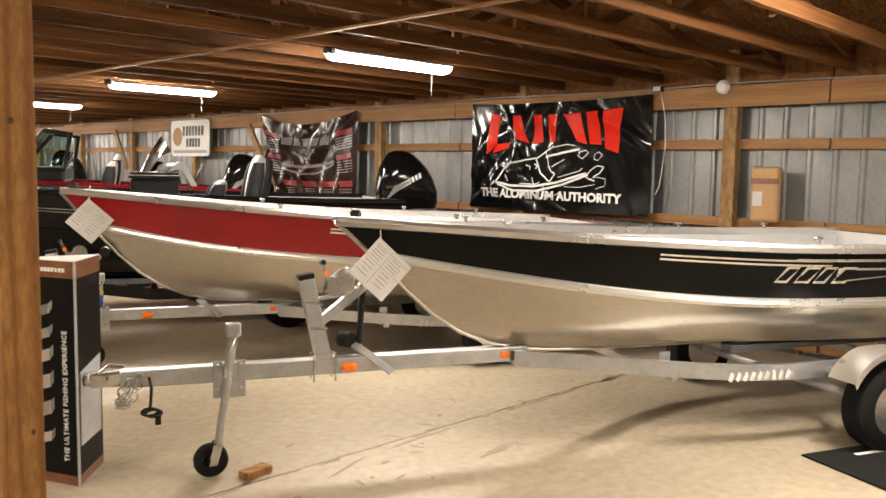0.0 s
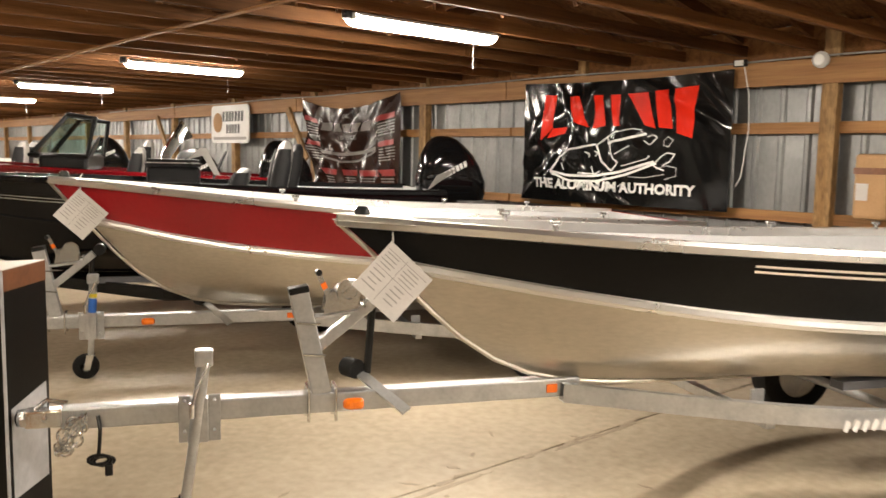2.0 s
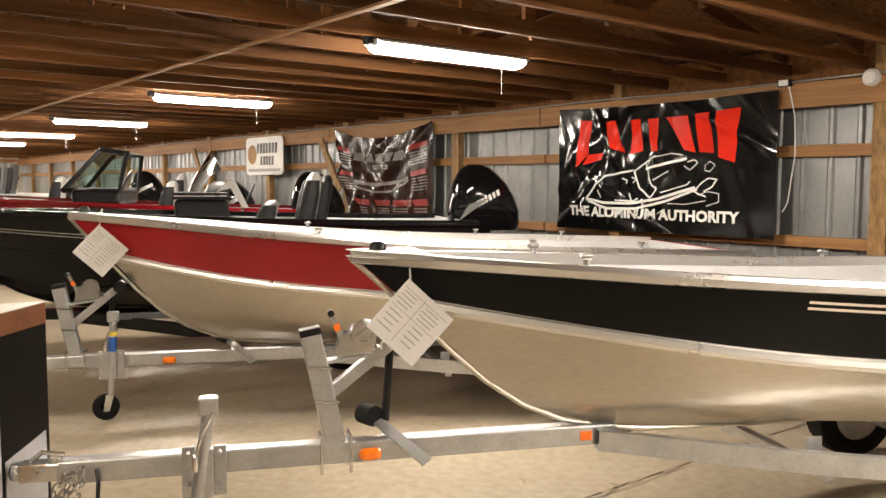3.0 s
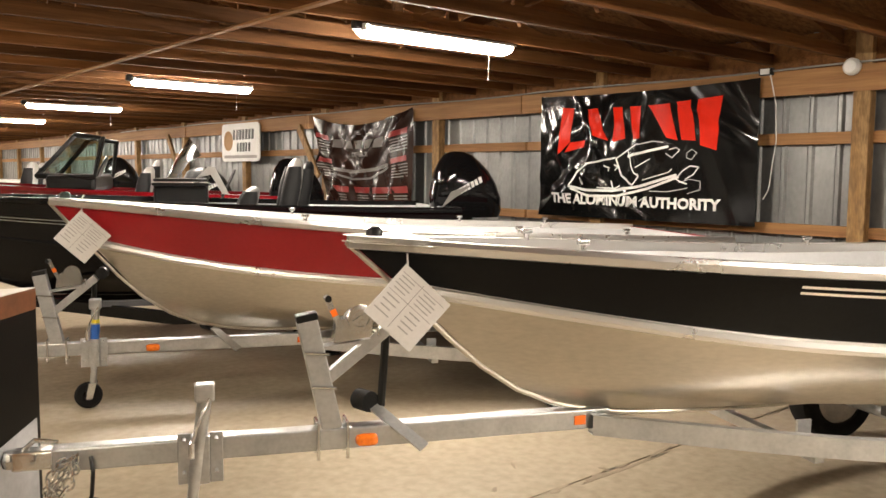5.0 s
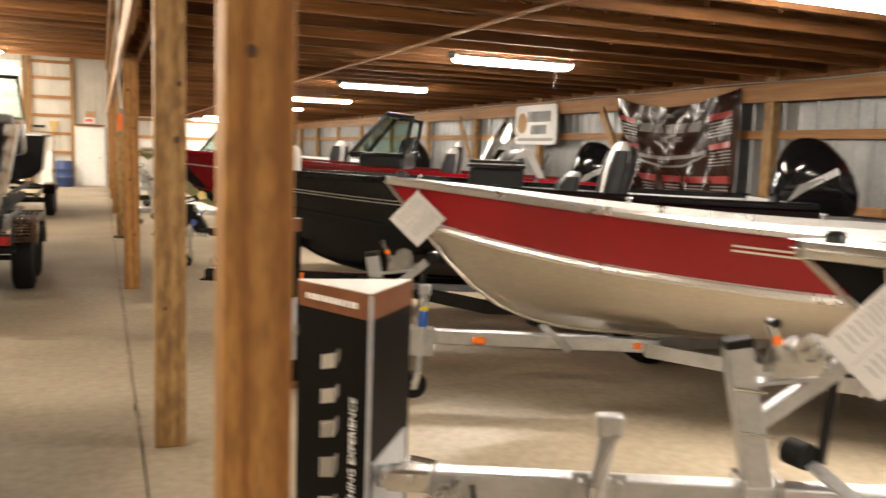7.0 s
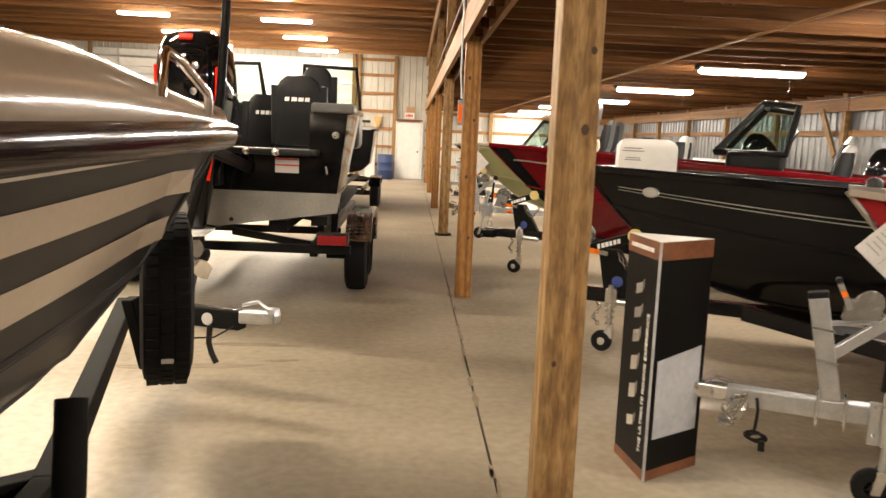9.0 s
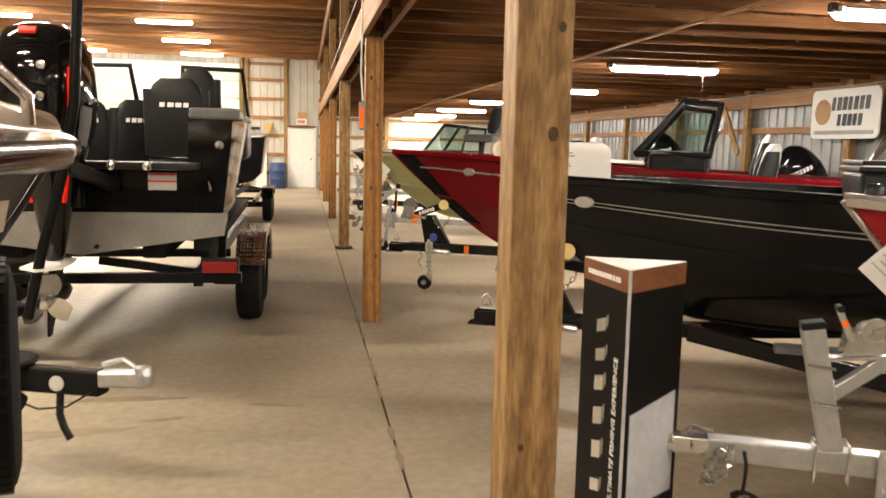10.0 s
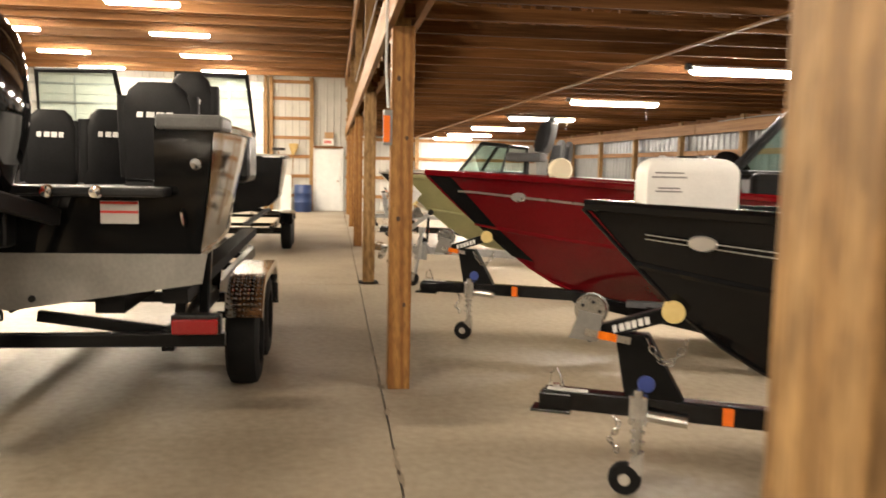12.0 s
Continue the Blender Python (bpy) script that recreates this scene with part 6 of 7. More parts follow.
trailerL2 = thing("boat_trailer", pose(-1.12, 10.5, 0), "black tandem boat trailer with diamond-plate fenders", "boat trailer", "boat trailers")
for s in (1, -1):
    bm = nb()
    beam(bm, (s * 0.82, 0.1, 0.55), (s * 0.82, 5.0, 0.55), 0.07, 0.12, bevel=0.006)
    beam(bm, (s * 0.82, 4.95, 0.55), (s * 0.05, 7.0, 0.55), 0.07, 0.12, bevel=0.006)
    part("frame_rail", bm, BLACK_SATIN, trailerL2)
    bm = nb()
    beam(bm, (s * 0.5, 0.15, 0.745), (s * 0.5, 4.5, 0.765), 0.16, 0.09)
    part("bunk", bm, POWDER, trailerL2, "black carpeted bunk board")
    bm = nb()
    beam(bm, (s * 0.86, 0.12, 0.80), (s * 0.84, 4.5, 0.82), 0.14, 0.08)
    part("bunk", bm, POWDER, trailerL2, "black carpeted bunk board")
    for yy in (0.35, 1.9):
        bm = nb()
        beam(bm, (s * 0.84, yy, 0.58), (s * 0.86, yy, 0.79), 0.05, 0.06)
        part("bunk_bracket", bm, BLACK_SATIN, trailerL2)
    bm = nb()
    beam(bm, (s * 0.95, 0.55, 0.55), (s * 0.98, 0.62, 1.28), 0.07, 0.06, bevel=0.01)
    part("guide_post", bm, BLACK_SATIN, trailerL2)
    for yy in (0.2, 2.2, 4.2):
        bm = nb()
        beam(bm, (s * 0.82, yy, 0.58), (s * 0.1, yy, 0.68), 0.05, 0.06)
        part("bunk_bracket", bm, BLACK_SATIN, trailerL2)
    for yy in (1.28, 2.12):
        bm = nb()
        lathe(bm, [(0.2, -0.11), (0.28, -0.11), (0.325, -0.09), (0.335, -0.05), (0.335, 0.05), (0.325, 0.09), (0.28, 0.11), (0.2, 0.11), (0.2, -0.11)], pose(s * 1.13, yy, 0.335, 0, 90, 0), 36)
        wv = part("wheel", bm, RUBBER, trailerL2, "black rubber tyre", smooth=True)
        bm = nb()
        lathe(bm, [(0.2, 0.09), (0.17, 0.05), (0.06, 0.06), (0.0, 0.065)], pose(s * 1.13, yy, 0.335, 0, 90 * s, 0), 24)
        part("rim", bm, CHROME, wv, smooth=True)
        bm = nb()
        rod(bm, [(s * 0.82, yy, 0.335), (s * 1.05, yy, 0.335)], 0.03, 10)
        part("axle_stub", bm, BLACK_SATIN, trailerL2)
    bm = nb()
    rows = []
    for xx in (s * 1.03, s * 1.28):
        rows.append([Vector((xx, 1.26 + 0.42 * math.cos(a), 0.36 + 0.42 * math.sin(a))) for a in np.linspace(math.pi * 0.86, math.pi / 2, 8)] +
                    [Vector((xx, 2.14 + 0.42 * math.cos(a), 0.36 + 0.42 * math.sin(a))) for a in np.linspace(math.pi / 2, 0, 8)])
    skin(bm, rows)
    edge = rows[1]
    skin(bm, [edge, [Vector((p.x, 1.7 + (p.y - 1.7) * 0.93, p.z - 0.05)) for p in edge]])
    fd = part("fender", bm, CHROME, trailerL2, "bright diamond-plate fender")
    studs = nb()
    for i in range(9):
        for a in np.linspace(math.pi * 0.85, math.pi / 2, 12):
            xx = s * (1.045 + 0.027 * i)
            box(studs, (xx, 1.26 + 0.424 * math.cos(a), 0.36 + 0.424 * math.sin(a)), (0.018, 0.006, 0.006), pose(0, 0, 0, math.degrees(a), 0, 35 if i % 2 else -35))
    tagged(part("tread_stud", studs, CHROME, fd), kind="stuff")
    part("tail_light", bx((s * 0.99, -0.02, 0.655), (0.25, 0.05, 0.085), bevel=0.01), RED_LENS, trailerL2, "red tail light")
    part("lamp_box", bx((s * 0.99, 0.05, 0.66), (0.27, 0.09, 0.11), bevel=0.01), BLACK_PLASTIC, trailerL2)
for yy, zz, ww in ((0.1, 0.56, 1.14), (2.0, 0.5, 0.9), (4.0, 0.5, 0.9)):
    part("crossmember", beam(nb(), (-ww, yy, zz), (ww, yy, zz), 0.07, 0.075, bevel=0.005), BLACK_SATIN, trailerL2)
bm = nb()
beam(bm, (0, 6.9, 0.55), (0, 8.0, 0.55), 0.1, 0.1)
part("tongue", bm, BLACK_SATIN, trailerL2)

# a further boat in the hall beyond
ML3 = pose(-1.25, 25.8, 0, 0, 0, -90)
boatL3, _, _, _ = boat_hull(ML3, 5.8, 1.1,
                            [(0.0, 1.75), (0.3, 1.5), (0.6, 1.25), (0.95, 1.0), (1.35, 0.82), (1.9, 0.7), (5.8, 0.68)],
                            [(0, 1.76), (3.5, 1.7), (5.8, 1.66)], [(0.4, 1.3), (1.2, 1.2), (5.8, 1.0)], [(0.9, 1.0), (2.0, 0.9), (5.8, 0.85)], 1.3, 1.0,
                            BLACK_PAINT, GREY_PAINT, GREY_PAINT, "dark fishing boat farther down the main hall on a trailer", full=2.4)
black_trailer((-1.25, 26.6), -90, 0.52, 6.6, 4.6, "black boat trailer farther down the main hall", half=0.82, tandem=True)
outboard(ML3 @ pose(5.85, 0, 1.6), "gloss black outboard motor farther down the hall", 1.1, WHITE_PRINT, 0, False)

# ---- striped boat nearest the aisle in the main hall ----
AL1 = -110.0
ML1 = pose(-0.313, 7.178, 0, 0, 0, AL1)
boatL1, GS, KS, CS = boat_hull(ML1, 6.4, 1.2,
                               [(0.0, 1.57), (0.22, 1.36), (0.45, 1.15), (0.75, 0.91), (1.1, 0.70), (1.6, 0.54), (2.2, 0.47), (6.4, 0.44)],
                               [(0, 1.58), (1.0, 1.565), (3.0, 1.52), (6.4, 1.46)], [(0.5, 1.04), (1.2, 0.94), (2.2, 0.84), (6.4, 0.78)], [(1.0, 0.76), (2.0, 0.585), (6.4, 0.53)], 1.05, 0.80,
                               CHARCOAL, CHARCOAL, CHARCOAL, "glossy bass boat with cream and charcoal stripes on a trailer", cap=0.1, full=2.0)
for s in (1, -1):
    side_strip(boatL1, GS, KS, 0.40, 5.6, 0.31, 0.48, s, CREAM, "cream_stripe")
    side_strip(boatL1, GS, KS, 0.52, 5.6, 0.64, 0.81, s, CREAM, "cream_stripe")
    side_strip(boatL1, GS, KS, 0.2, 5.6, 0.17, 0.185, s, ALU_BRIGHT)
    bm = nb()
    rows = []
    for dy, dz in ((0.02, 0.02), (0.05, 0.0), (0.058, -0.04), (0.05, -0.075), (0.02, -0.098), (0.006, -0.102)):
        rows.append([mirror(Vector((p.x - dy, p.y + dy if p.y > 0.01 else 0.0, p.z + dz)), s) for p in GS])
    skin(bm, rows)
    part("rub_rail", bm, PLUM, boatL1, "glossy dark plum rub rail", smooth=True)
    bm = nb()
    rows = []
    for dy, dz in ((0.0, 0.016), (0.004, 0.06), (-0.006, 0.12), (-0.03, 0.18), (-0.08, 0.225), (-0.15, 0.245), (-0.25, 0.25)):
        rows.append([mirror(Vector((p.x - dy * 0.6, max(0.0, p.y + dy), p.z + dz * min(1, 0.35 + p.x * 0.5))), s) for p in GS])
    skin(bm, rows)
    part("deck_edge", bm, CREAM, boatL1, "cream moulded deck edge", smooth=True)
bm = nb()
skin(bm, [[Vector((p.x + 0.15, max(0.0, p.y - 0.25), p.z + 0.22 * min(1, 0.35 + p.x * 0.5))) for p in GS[:20]], [Vector((p.x + 0.15, -max(0.0, p.y - 0.25), p.z + 0.22 * min(1, 0.35 + p.x * 0.5))) for p in GS[:20]]])
part("front_deck", bm, CARPET, boatL1)
bm = nb()
rod(bm, [(0.95, 0.36, 1.66), (0.92, 0.35, 1.80), (0.9, 0.34, 1.815), (0.7, 0.26, 1.80), (0.32, 0.12, 1.70)], 0.018, 10)
rod(bm, [(0.32, 0.12, 1.70), (0.30, 0.11, 1.62)], 0.018, 8)
part("bow_rail", bm, CHROME, boatL1, smooth=True)
bm = nb()
blob(bm, [((2.3, 0.35, 1.62), 0.35, 0.32, 0.7), ((2.35, 0.35, 1.85), 0.3, 0.28, 0.7), ((2.5, 0.35, 2.05), 0.16, 0.22, 0.8), ((2.55, 0.35, 2.12), 0.06, 0.14, 0.8)], 22)
part("console_cowl", bm, CREAM, boatL1, smooth=True)
trailerL1 = thing("boat_trailer", ML1, "black boat trailer with folded swing tongue and upright spare tyre", "boat trailer", "boat trailers")
FOLD = ML1.inverted() @ pose(-0.19, 7.96, 0, 0, 0, 161)


def folded(name, bm, mat, label="", smooth=False):
    ob = part(name, bm, mat, trailerL1, label, smooth)
    ob.matrix_basis = FOLD
    return ob


folded("tongue", beam(nb(), (0.22, 0, 0.5), (1.0, 0, 0.5), 0.09, 0.11, bevel=0.008), POWDER)
folded("wear_strip", bx((0.45, 0, 0.558), (0.42, 0.05, 0.004)), ZINC)
bm = nb()
beam(bm, (0.0, 0, 0.535), (0.24, 0, 0.52), 0.085, 0.07, bevel=0.012)
lathe(bm, [(0.0, 0.045), (0.035, 0.035), (0.045, 0.0), (0.04, -0.035), (0, -0.04)], pose(0.03, 0, 0.55), 16)
rod(bm, [(0.06, 0, 0.58), (0.12, 0, 0.615), (0.22, 0, 0.585)], 0.011, 8)
folded("coupler", bm, GALV, "dull zinc coupler")
bm = nb()
lathe(bm, [(0.0, 0), (0.036, 0), (0.034, 0.006), (0, 0.008)], pose(0.42, 0.046, 0.495, -90, 0, 0), 20)
folded("round_decal", bm, PAPER, "round pale decal")
bm = nb()
rod(bm, [(0.40, 0.05, 0.46), (0.40, 0.06, 0.36), (0.38, 0.06, 0.30), (0.35, 0.06, 0.25)], 0.017, 10)
folded("jack_handle", bm, BLACK_PLASTIC, smooth=True)
for i in range(4):
    bm = nb()
    rod(bm, [(0.62 + 0.06 * math.cos(a), 0.06 + 0.008 * i, 0.42 + 0.03 * math.sin(a) - 0.008 * i) for a in np.linspace(0, math.tau, 14)], 0.006, 6, False)
    folded("wiring_coil", bm, BLACK_PLASTIC)
bm = nb()
rod(bm, [(0.25, 0.05, 0.47), (0.36, 0.07, 0.40), (0.5, 0.07, 0.38), (0.6, 0.07, 0.41)], 0.005, 6)
folded("wiring", bm, BLACK_PLASTIC)
bm = nb()
lathe(bm, [(0.0, 0), (0.16, 0), (0.165, 0.012), (0.15, 0.02), (0.0, 0.02)], pose(0.72, 0.02, 0.565), 22)
folded("step_plate", bm, POWDER)
hinge = ML1.inverted() @ pose(-0.19, 7.96, 0, 0, 0, 161) @ Vector((1.0, 0, 0.5))
part("tongue_base", beam(nb(), hinge, (1.3, 0.2, 0.43), 0.09, 0.11, bevel=0.006), POWDER, trailerL1)
for s in (1, -1):
    bm = nb()
    beam(bm, (1.25, 0.18, 0.43), (2.7, s * 0.75, 0.37), 0.08, 0.11, bevel=0.006)
    beam(bm, (2.68, s * 0.75, 0.37), (6.7, s * 0.75, 0.37), 0.08, 0.11, bevel=0.006)
    part("frame_rail", bm, POWDER, trailerL1)
    for xa in (4.7, 5.5):
        wheel(trailerL1, xa, s * 1.0, 0.32, 0.2)
    fender(trailerL1, 4.65, 5.55, s * 1.0, 0.4, 0.25, BLACK_PAINT, 0.33)
part("crossmember", beam(nb(), (3.4, -0.75, 0.36), (3.4, 0.75, 0.36), 0.08, 0.09), POWDER, trailerL1)
for xa in (4.7, 5.5):
    bm = nb()
    rod(bm, [(xa, -1.0, 0.32), (xa, 1.0, 0.32)], 0.03, 10)
    part("axle", bm, POWDER, trailerL1)
to_local = ML1.inverted()
bm = nb()
rod(bm, [to_local @ Vector(p) for p in ((-0.17, 5.1, 1.0), (-0.15, 5.03, 0.82), (-0.17, 4.95, 0.66), (-0.28, 4.80, 0.55), (-0.6, 4.5, 0.49), (-0.95, 4.25, 0.46))], 0.034, 10)
part("guide_frame", bm, POWDER, trailerL1, smooth=True)
SPARE = to_local @ pose(-0.525, 6.995, 0.828, 0, 0, -73) @ Matrix.Scale(0.96, 4)
bm = nb()
lathe(bm, [(0.21, -0.105), (0.3, -0.11), (0.36, -0.095), (0.385, -0.06), (0.385, 0.06), (0.36, 0.095), (0.3, 0.11), (0.21, 0.105), (0.21, -0.105)], pose(0, 0, 0, 90, 0, 0), 40)
sp = part("spare_tyre", bm, RUBBER, trailerL1, "upright black spare tyre", smooth=True)
sp.matrix_basis = SPARE
bm = nb()
for i in range(48):
    a = i * math.tau / 48
    for dy in (-0.06, 0.0, 0.06):
        a2 = a + dy * 0.8
        box(bm, (0.386 * math.cos(a2), dy, 0.386 * math.sin(a2)), (0.008, 0.05, 0.036), pose(0, 0, 0, 0, -math.degrees(a2), 0))
tagged(part("tread_block", bm, RUBBER, sp), kind="stuff")
bm = nb()
lathe(bm, [(0.21, 0.03), (0.12, 0.0), (0.05, 0.02), (0.0, 0.02)], pose(0, 0, 0, 90, 0, 0), 28)
part("rim", bm, CHROME, sp, smooth=True)
part("tread_label", bx((0.335, 0.0, -0.205), (0.004, 0.05, 0.025), pose(0, 0, 0, 0, 31.5, 0)), PAPER, sp)
bm = nb()
beam(bm, to_local @ Vector((-0.62, 7.05, 0.5)), to_local @ Vector((-0.68, 7.0, 0.82)), 0.06, 0.06, bevel=0.006)
part("spare_mount", bm, POWDER, trailerL1)


# ---- banners and signs on the right wall ----
def cloth_shape(w, h, sag, seed, crease=0.02, pinch=0.0):
    rnd = random.Random(seed)
    folds = [(rnd.uniform(0, w), rnd.uniform(-h, 0), rnd.uniform(-1.2, 1.2), rnd.uniform(9, 26), rnd.uniform(0.25, 1.0)) for _ in range(24)]

    def place(u, v, out=0.0):
        """u along the wall from the far end, v down from the top edge."""
        drop = sag * math.sin(math.pi * u / w) * max(0.0, 1 + v / h)
        d = 0.0
        for fu, fv, ang, fr, am in folds:
            a = (u - fu) * math.cos(ang) + (v - fv) * math.sin(ang)
            b = -(u - fu) * math.sin(ang) + (v - fv) * math.cos(ang)
            d += am * crease * math.exp(-(a * fr) ** 2) * math.exp(-(b * 1.2) ** 2)
        d += 0.35 * crease * math.sin(u * 7 + v * 3)
        return Vector((-0.02 - abs(d) - out, -(u - pinch * (1 - u / w) * v / h), v - drop))
    return place


def cloth(t, name, place, poly_rows, mat, out=0.0):
    bm = nb()
    skin(bm, [[place(u, v, out) for u, v in row] for row in poly_rows])
    return part(name, bm, mat, t, smooth=True)


def cloth_patch(t, name, place, quad, mat, out, n=8, m=4):
    """A printed patch between four corners (u, v)."""
    (a, b, c, d) = quad
    rows = []
    for j in range(m + 1):
        f = j / m
        row = []
        for i in range(n + 1):
            g = i / n
            p = Vector(a).lerp(Vector(b), g).lerp(Vector(d).lerp(Vector(c), g), f)
            row.append((p.x, p.y))
        rows.append(row)
    return cloth(t, name, place, rows, mat, out)


ban = thing("banner", pose(WX - 0.075, 7.17, 2.425), "black vinyl banner with red blocks and white line drawing", "banner", "banners on the wall")
BW, BH = 2.47, 1.235
place = cloth_shape(BW, BH, 0.03, 4, 0.03)
cloth(ban, "sheet", place, [[(BW * i / 88, -BH * j / 46) for i in range(89)] for j in range(47)], BANNER_BLACK)
sx_, sy_ = BW / 870, BH / 560


def bp(px, py):
    return (px - 62) * sx_, -(py - (108 - (px - 62) * 0.072)) * sy_ * (1 - (px - 62) * 0.00012)


def bq(mx, my):
    """A spot of the printed design, drawn as it shows in a slanting view, laid out flat."""
    f = (mx - 62) / 988
    top, bottom = 72 - 67 * f, 600 + 55 * f
    return 1.24 * f / (1 + 0.24 * f) * BW, -(my - top) / (bottom - top) * BH


RED_BLOCKS = (((165, 118), (216, 119), (205, 270), (148, 328)), ((205, 272), (272, 262), (264, 292), (176, 318)),
              ((280, 122), (330, 117), (372, 262), (318, 238)), ((408, 113), (444, 110), (452, 252), (392, 268)),
              ((476, 109), (522, 106), (528, 252), (494, 256)), ((556, 104), (650, 97), (690, 264), (636, 250)),
              ((682, 93), (746, 86), (772, 268), (706, 262)), ((776, 84), (890, 72), (866, 314), (792, 288)))
for quad in RED_BLOCKS:
    cloth_patch(ban, "red_block", place, [bq(*q) for q in quad], BANNER_RED, 0.006, 12, 12)


def cloth_line(t, place, pts, width, mat, name="drawn_line", out=0.007):
    fine = []
    for (a, b) in zip(pts, pts[1:]):
        for k in range(6):
            fine.append(Vector(a).lerp(Vector(b), k / 6))
    fine.append(Vector(pts[-1]))
    up, lo = [], []
    for i, p in enumerate(fine):
        d = (fine[min(i + 1, len(fine) - 1)] - fine[max(i - 1, 0)]).normalized()
        n = Vector((-d.y, d.x)) * width / 2
        up.append(tuple(p + n))
        lo.append(tuple(p - n))
    return cloth(t, name, place, [up, lo], mat, out)


for pts, w in ((((205, 468), (250, 402), (300, 366), (360, 350), (412, 340)), 0.018), (((205, 470), (290, 488), (400, 490), (530, 470), (690, 420)), 0.026),
               (((212, 480), (300, 514), (420, 515), (560, 482), (700, 428)), 0.024), (((415, 345), (465, 305), (520, 276)), 0.012), (((415, 345), (440, 420), (490, 465)), 0.02),
               (((465, 305), (500, 410), (520, 425)), 0.014), (((490, 465), (520, 425), (512, 412)), 0.014), (((465, 335), (560, 310), (650, 290)), 0.024),
               (((520, 280), (580, 265), (625, 272)), 0.008), (((360, 376), (385, 386), (378, 402)), 0.014), (((404, 372), (425, 380), (408, 398)), 0.014), (((392, 445), (404, 482)), 0.014),
               (((330, 476), (410, 480), (434, 468)), 0.013), (((540, 442), (655, 408), (668, 392)), 0.009), (((505, 385), (540, 362), (572, 345)), 0.01),
               (((640, 322), (668, 342), (700, 308), (684, 296), (655, 305)), 0.008), (((735, 322), (757, 305), (780, 322), (757, 352), (735, 345), (735, 322)), 0.006),
               (((690, 432), (720, 400), (752, 380), (790, 386), (768, 420), (730, 440)), 0.012), (((700, 455), (750, 440), (800, 450), (800, 488), (742, 505)), 0.006),
               (((676, 430), (705, 450), (740, 462)), 0.014), (((570, 492), (650, 496), (742, 480)), 0.006), (((255, 430), (275, 462)), 0.014), (((520, 540), (535, 530), (560, 520)), 0.008)):
    cloth_line(ban, place, [bq(*q) for q in pts], w, WHITE_PRINT)
bm = lettering("THE ALUMINUM AUTHORITY", 0.15, 0.0, bold=0.045)
bmesh.ops.transform(bm, matrix=Matrix.Diagonal((0.99, 0.9, 1, 1)), verts=bm.verts)
for v in bm.verts:
    u0, v0 = bp(460 + v.co.x / sx_, 548)
    v.co = place(min(BW - 0.02, max(0.02, u0 + 0.03)), v0 + v.co.y - 0.118, 0.008)
part("lettering", bm, WHITE_PRINT, ban, "white slogan lettering")

ban2 = thing("banner", pose(WX - 0.075, 11.78, 2.44), "dark brown vinyl banner with pale print and red captions", "banner", "banners on the wall")
W2_, H2_ = 2.42, 1.30
place2 = cloth_shape(W2_, H2_, 0.17, 9, 0.055, 0.42)
cloth(ban2, "sheet", place2, [[(W2_ * i / 40, -H2_ * j / 24) for i in range(41)] for j in range(25)], BANNER_DARK)
for k in range(4):
    u0 = 0.42 + k * 0.5
    cloth_patch(ban2, "red_caption", place2, [(u0, -0.98), (u0 + 0.4, -0.98), (u0 + 0.4, -1.07), (u0, -1.07)], FADED_RED, 0.006)
    for j in range(4):
        cloth_patch(ban2, "print_line", place2, [(u0 + 0.03, -1.1 - 0.04 * j), (u0 + 0.36, -1.1 - 0.04 * j), (u0 + 0.36, -1.118 - 0.04 * j), (u0 + 0.03, -1.118 - 0.04 * j)], FADED_GREY, 0.006, 4, 1)
for u0 in (0.06, 1.9):
    for v0 in (-0.22, -0.58):
        cloth_patch(ban2, "red_caption", place2, [(u0, v0), (u0 + 0.4, v0), (u0 + 0.4, v0 - 0.07), (u0, v0 - 0.07)], FADED_RED, 0.006)
        for j in range(5):
            cloth_patch(ban2, "print_line", place2, [(u0, v0 - 0.1 - 0.04 * j), (u0 + 0.42, v0 - 0.1 - 0.04 * j), (u0 + 0.42, v0 - 0.116 - 0.04 * j), (u0, v0 - 0.116 - 0.04 * j)], FADED_GREY, 0.006, 4, 1)
for k in range(5):
    cloth_patch(ban2, "silver_block", place2, [(0.62 + 0.24 * k, -0.26), (0.80 + 0.24 * k, -0.24), (0.76 + 0.24 * k, -0.38), (0.58 + 0.24 * k, -0.38)], FADED_GREY, 0.006)
for body, v0 in (("THE", -0.16), ("DIFFERENCE", -0.50)):
    bm = lettering(body, 0.09, 0.0)
    for v in bm.verts:
        v.co = place2(1.2 + v.co.x, v0 + v.co.y, 0.008)
    part("lettering", bm, PRINT_GREY, ban2, "pale printed word")
for pts, w in ((((0.5, -0.72), (1.0, -0.74), (1.6, -0.70), (1.85, -0.66)), 0.05), (((0.52, -0.78), (0.9, -0.86), (1.4, -0.84), (1.85, -0.7)), 0.03), (((1.05, -0.56), (1.25, -0.7)), 0.02)):
    cloth_line(ban2, place2, pts, w, FADED_GREY)

sign = thing("hanging_sign", pose(7.38, 14.08, 2.11), "white rounded shop sign hung on the plate beam", "sign")
bm = bx((0, 0, 0), (0.02, 1.38, 0.64))
bmesh.ops.bevel(bm, geom=[e for e in bm.edges if abs(e.verts[0].co.x - e.verts[1].co.x) > 0.01], offset=0.09, segments=5, affect="EDGES", profile=0.5)
part("board", bm, WHITE_PAINT, sign)
for zz, ww, hh, n in ((0.13, 0.78, 0.17, 7), (-0.08, 0.52, 0.15, 5)):
    bm = nb()
    bar_shapes(bm, ww, hh, n, 0.1, 0.003, Matrix(((0, 0, -1, -0.011), (-1, 0, 0, -0.14), (0, 1, 0, zz), (0, 0, 0, 1))))
    part("lettering_bar", bm, BLACK_SATIN, sign)
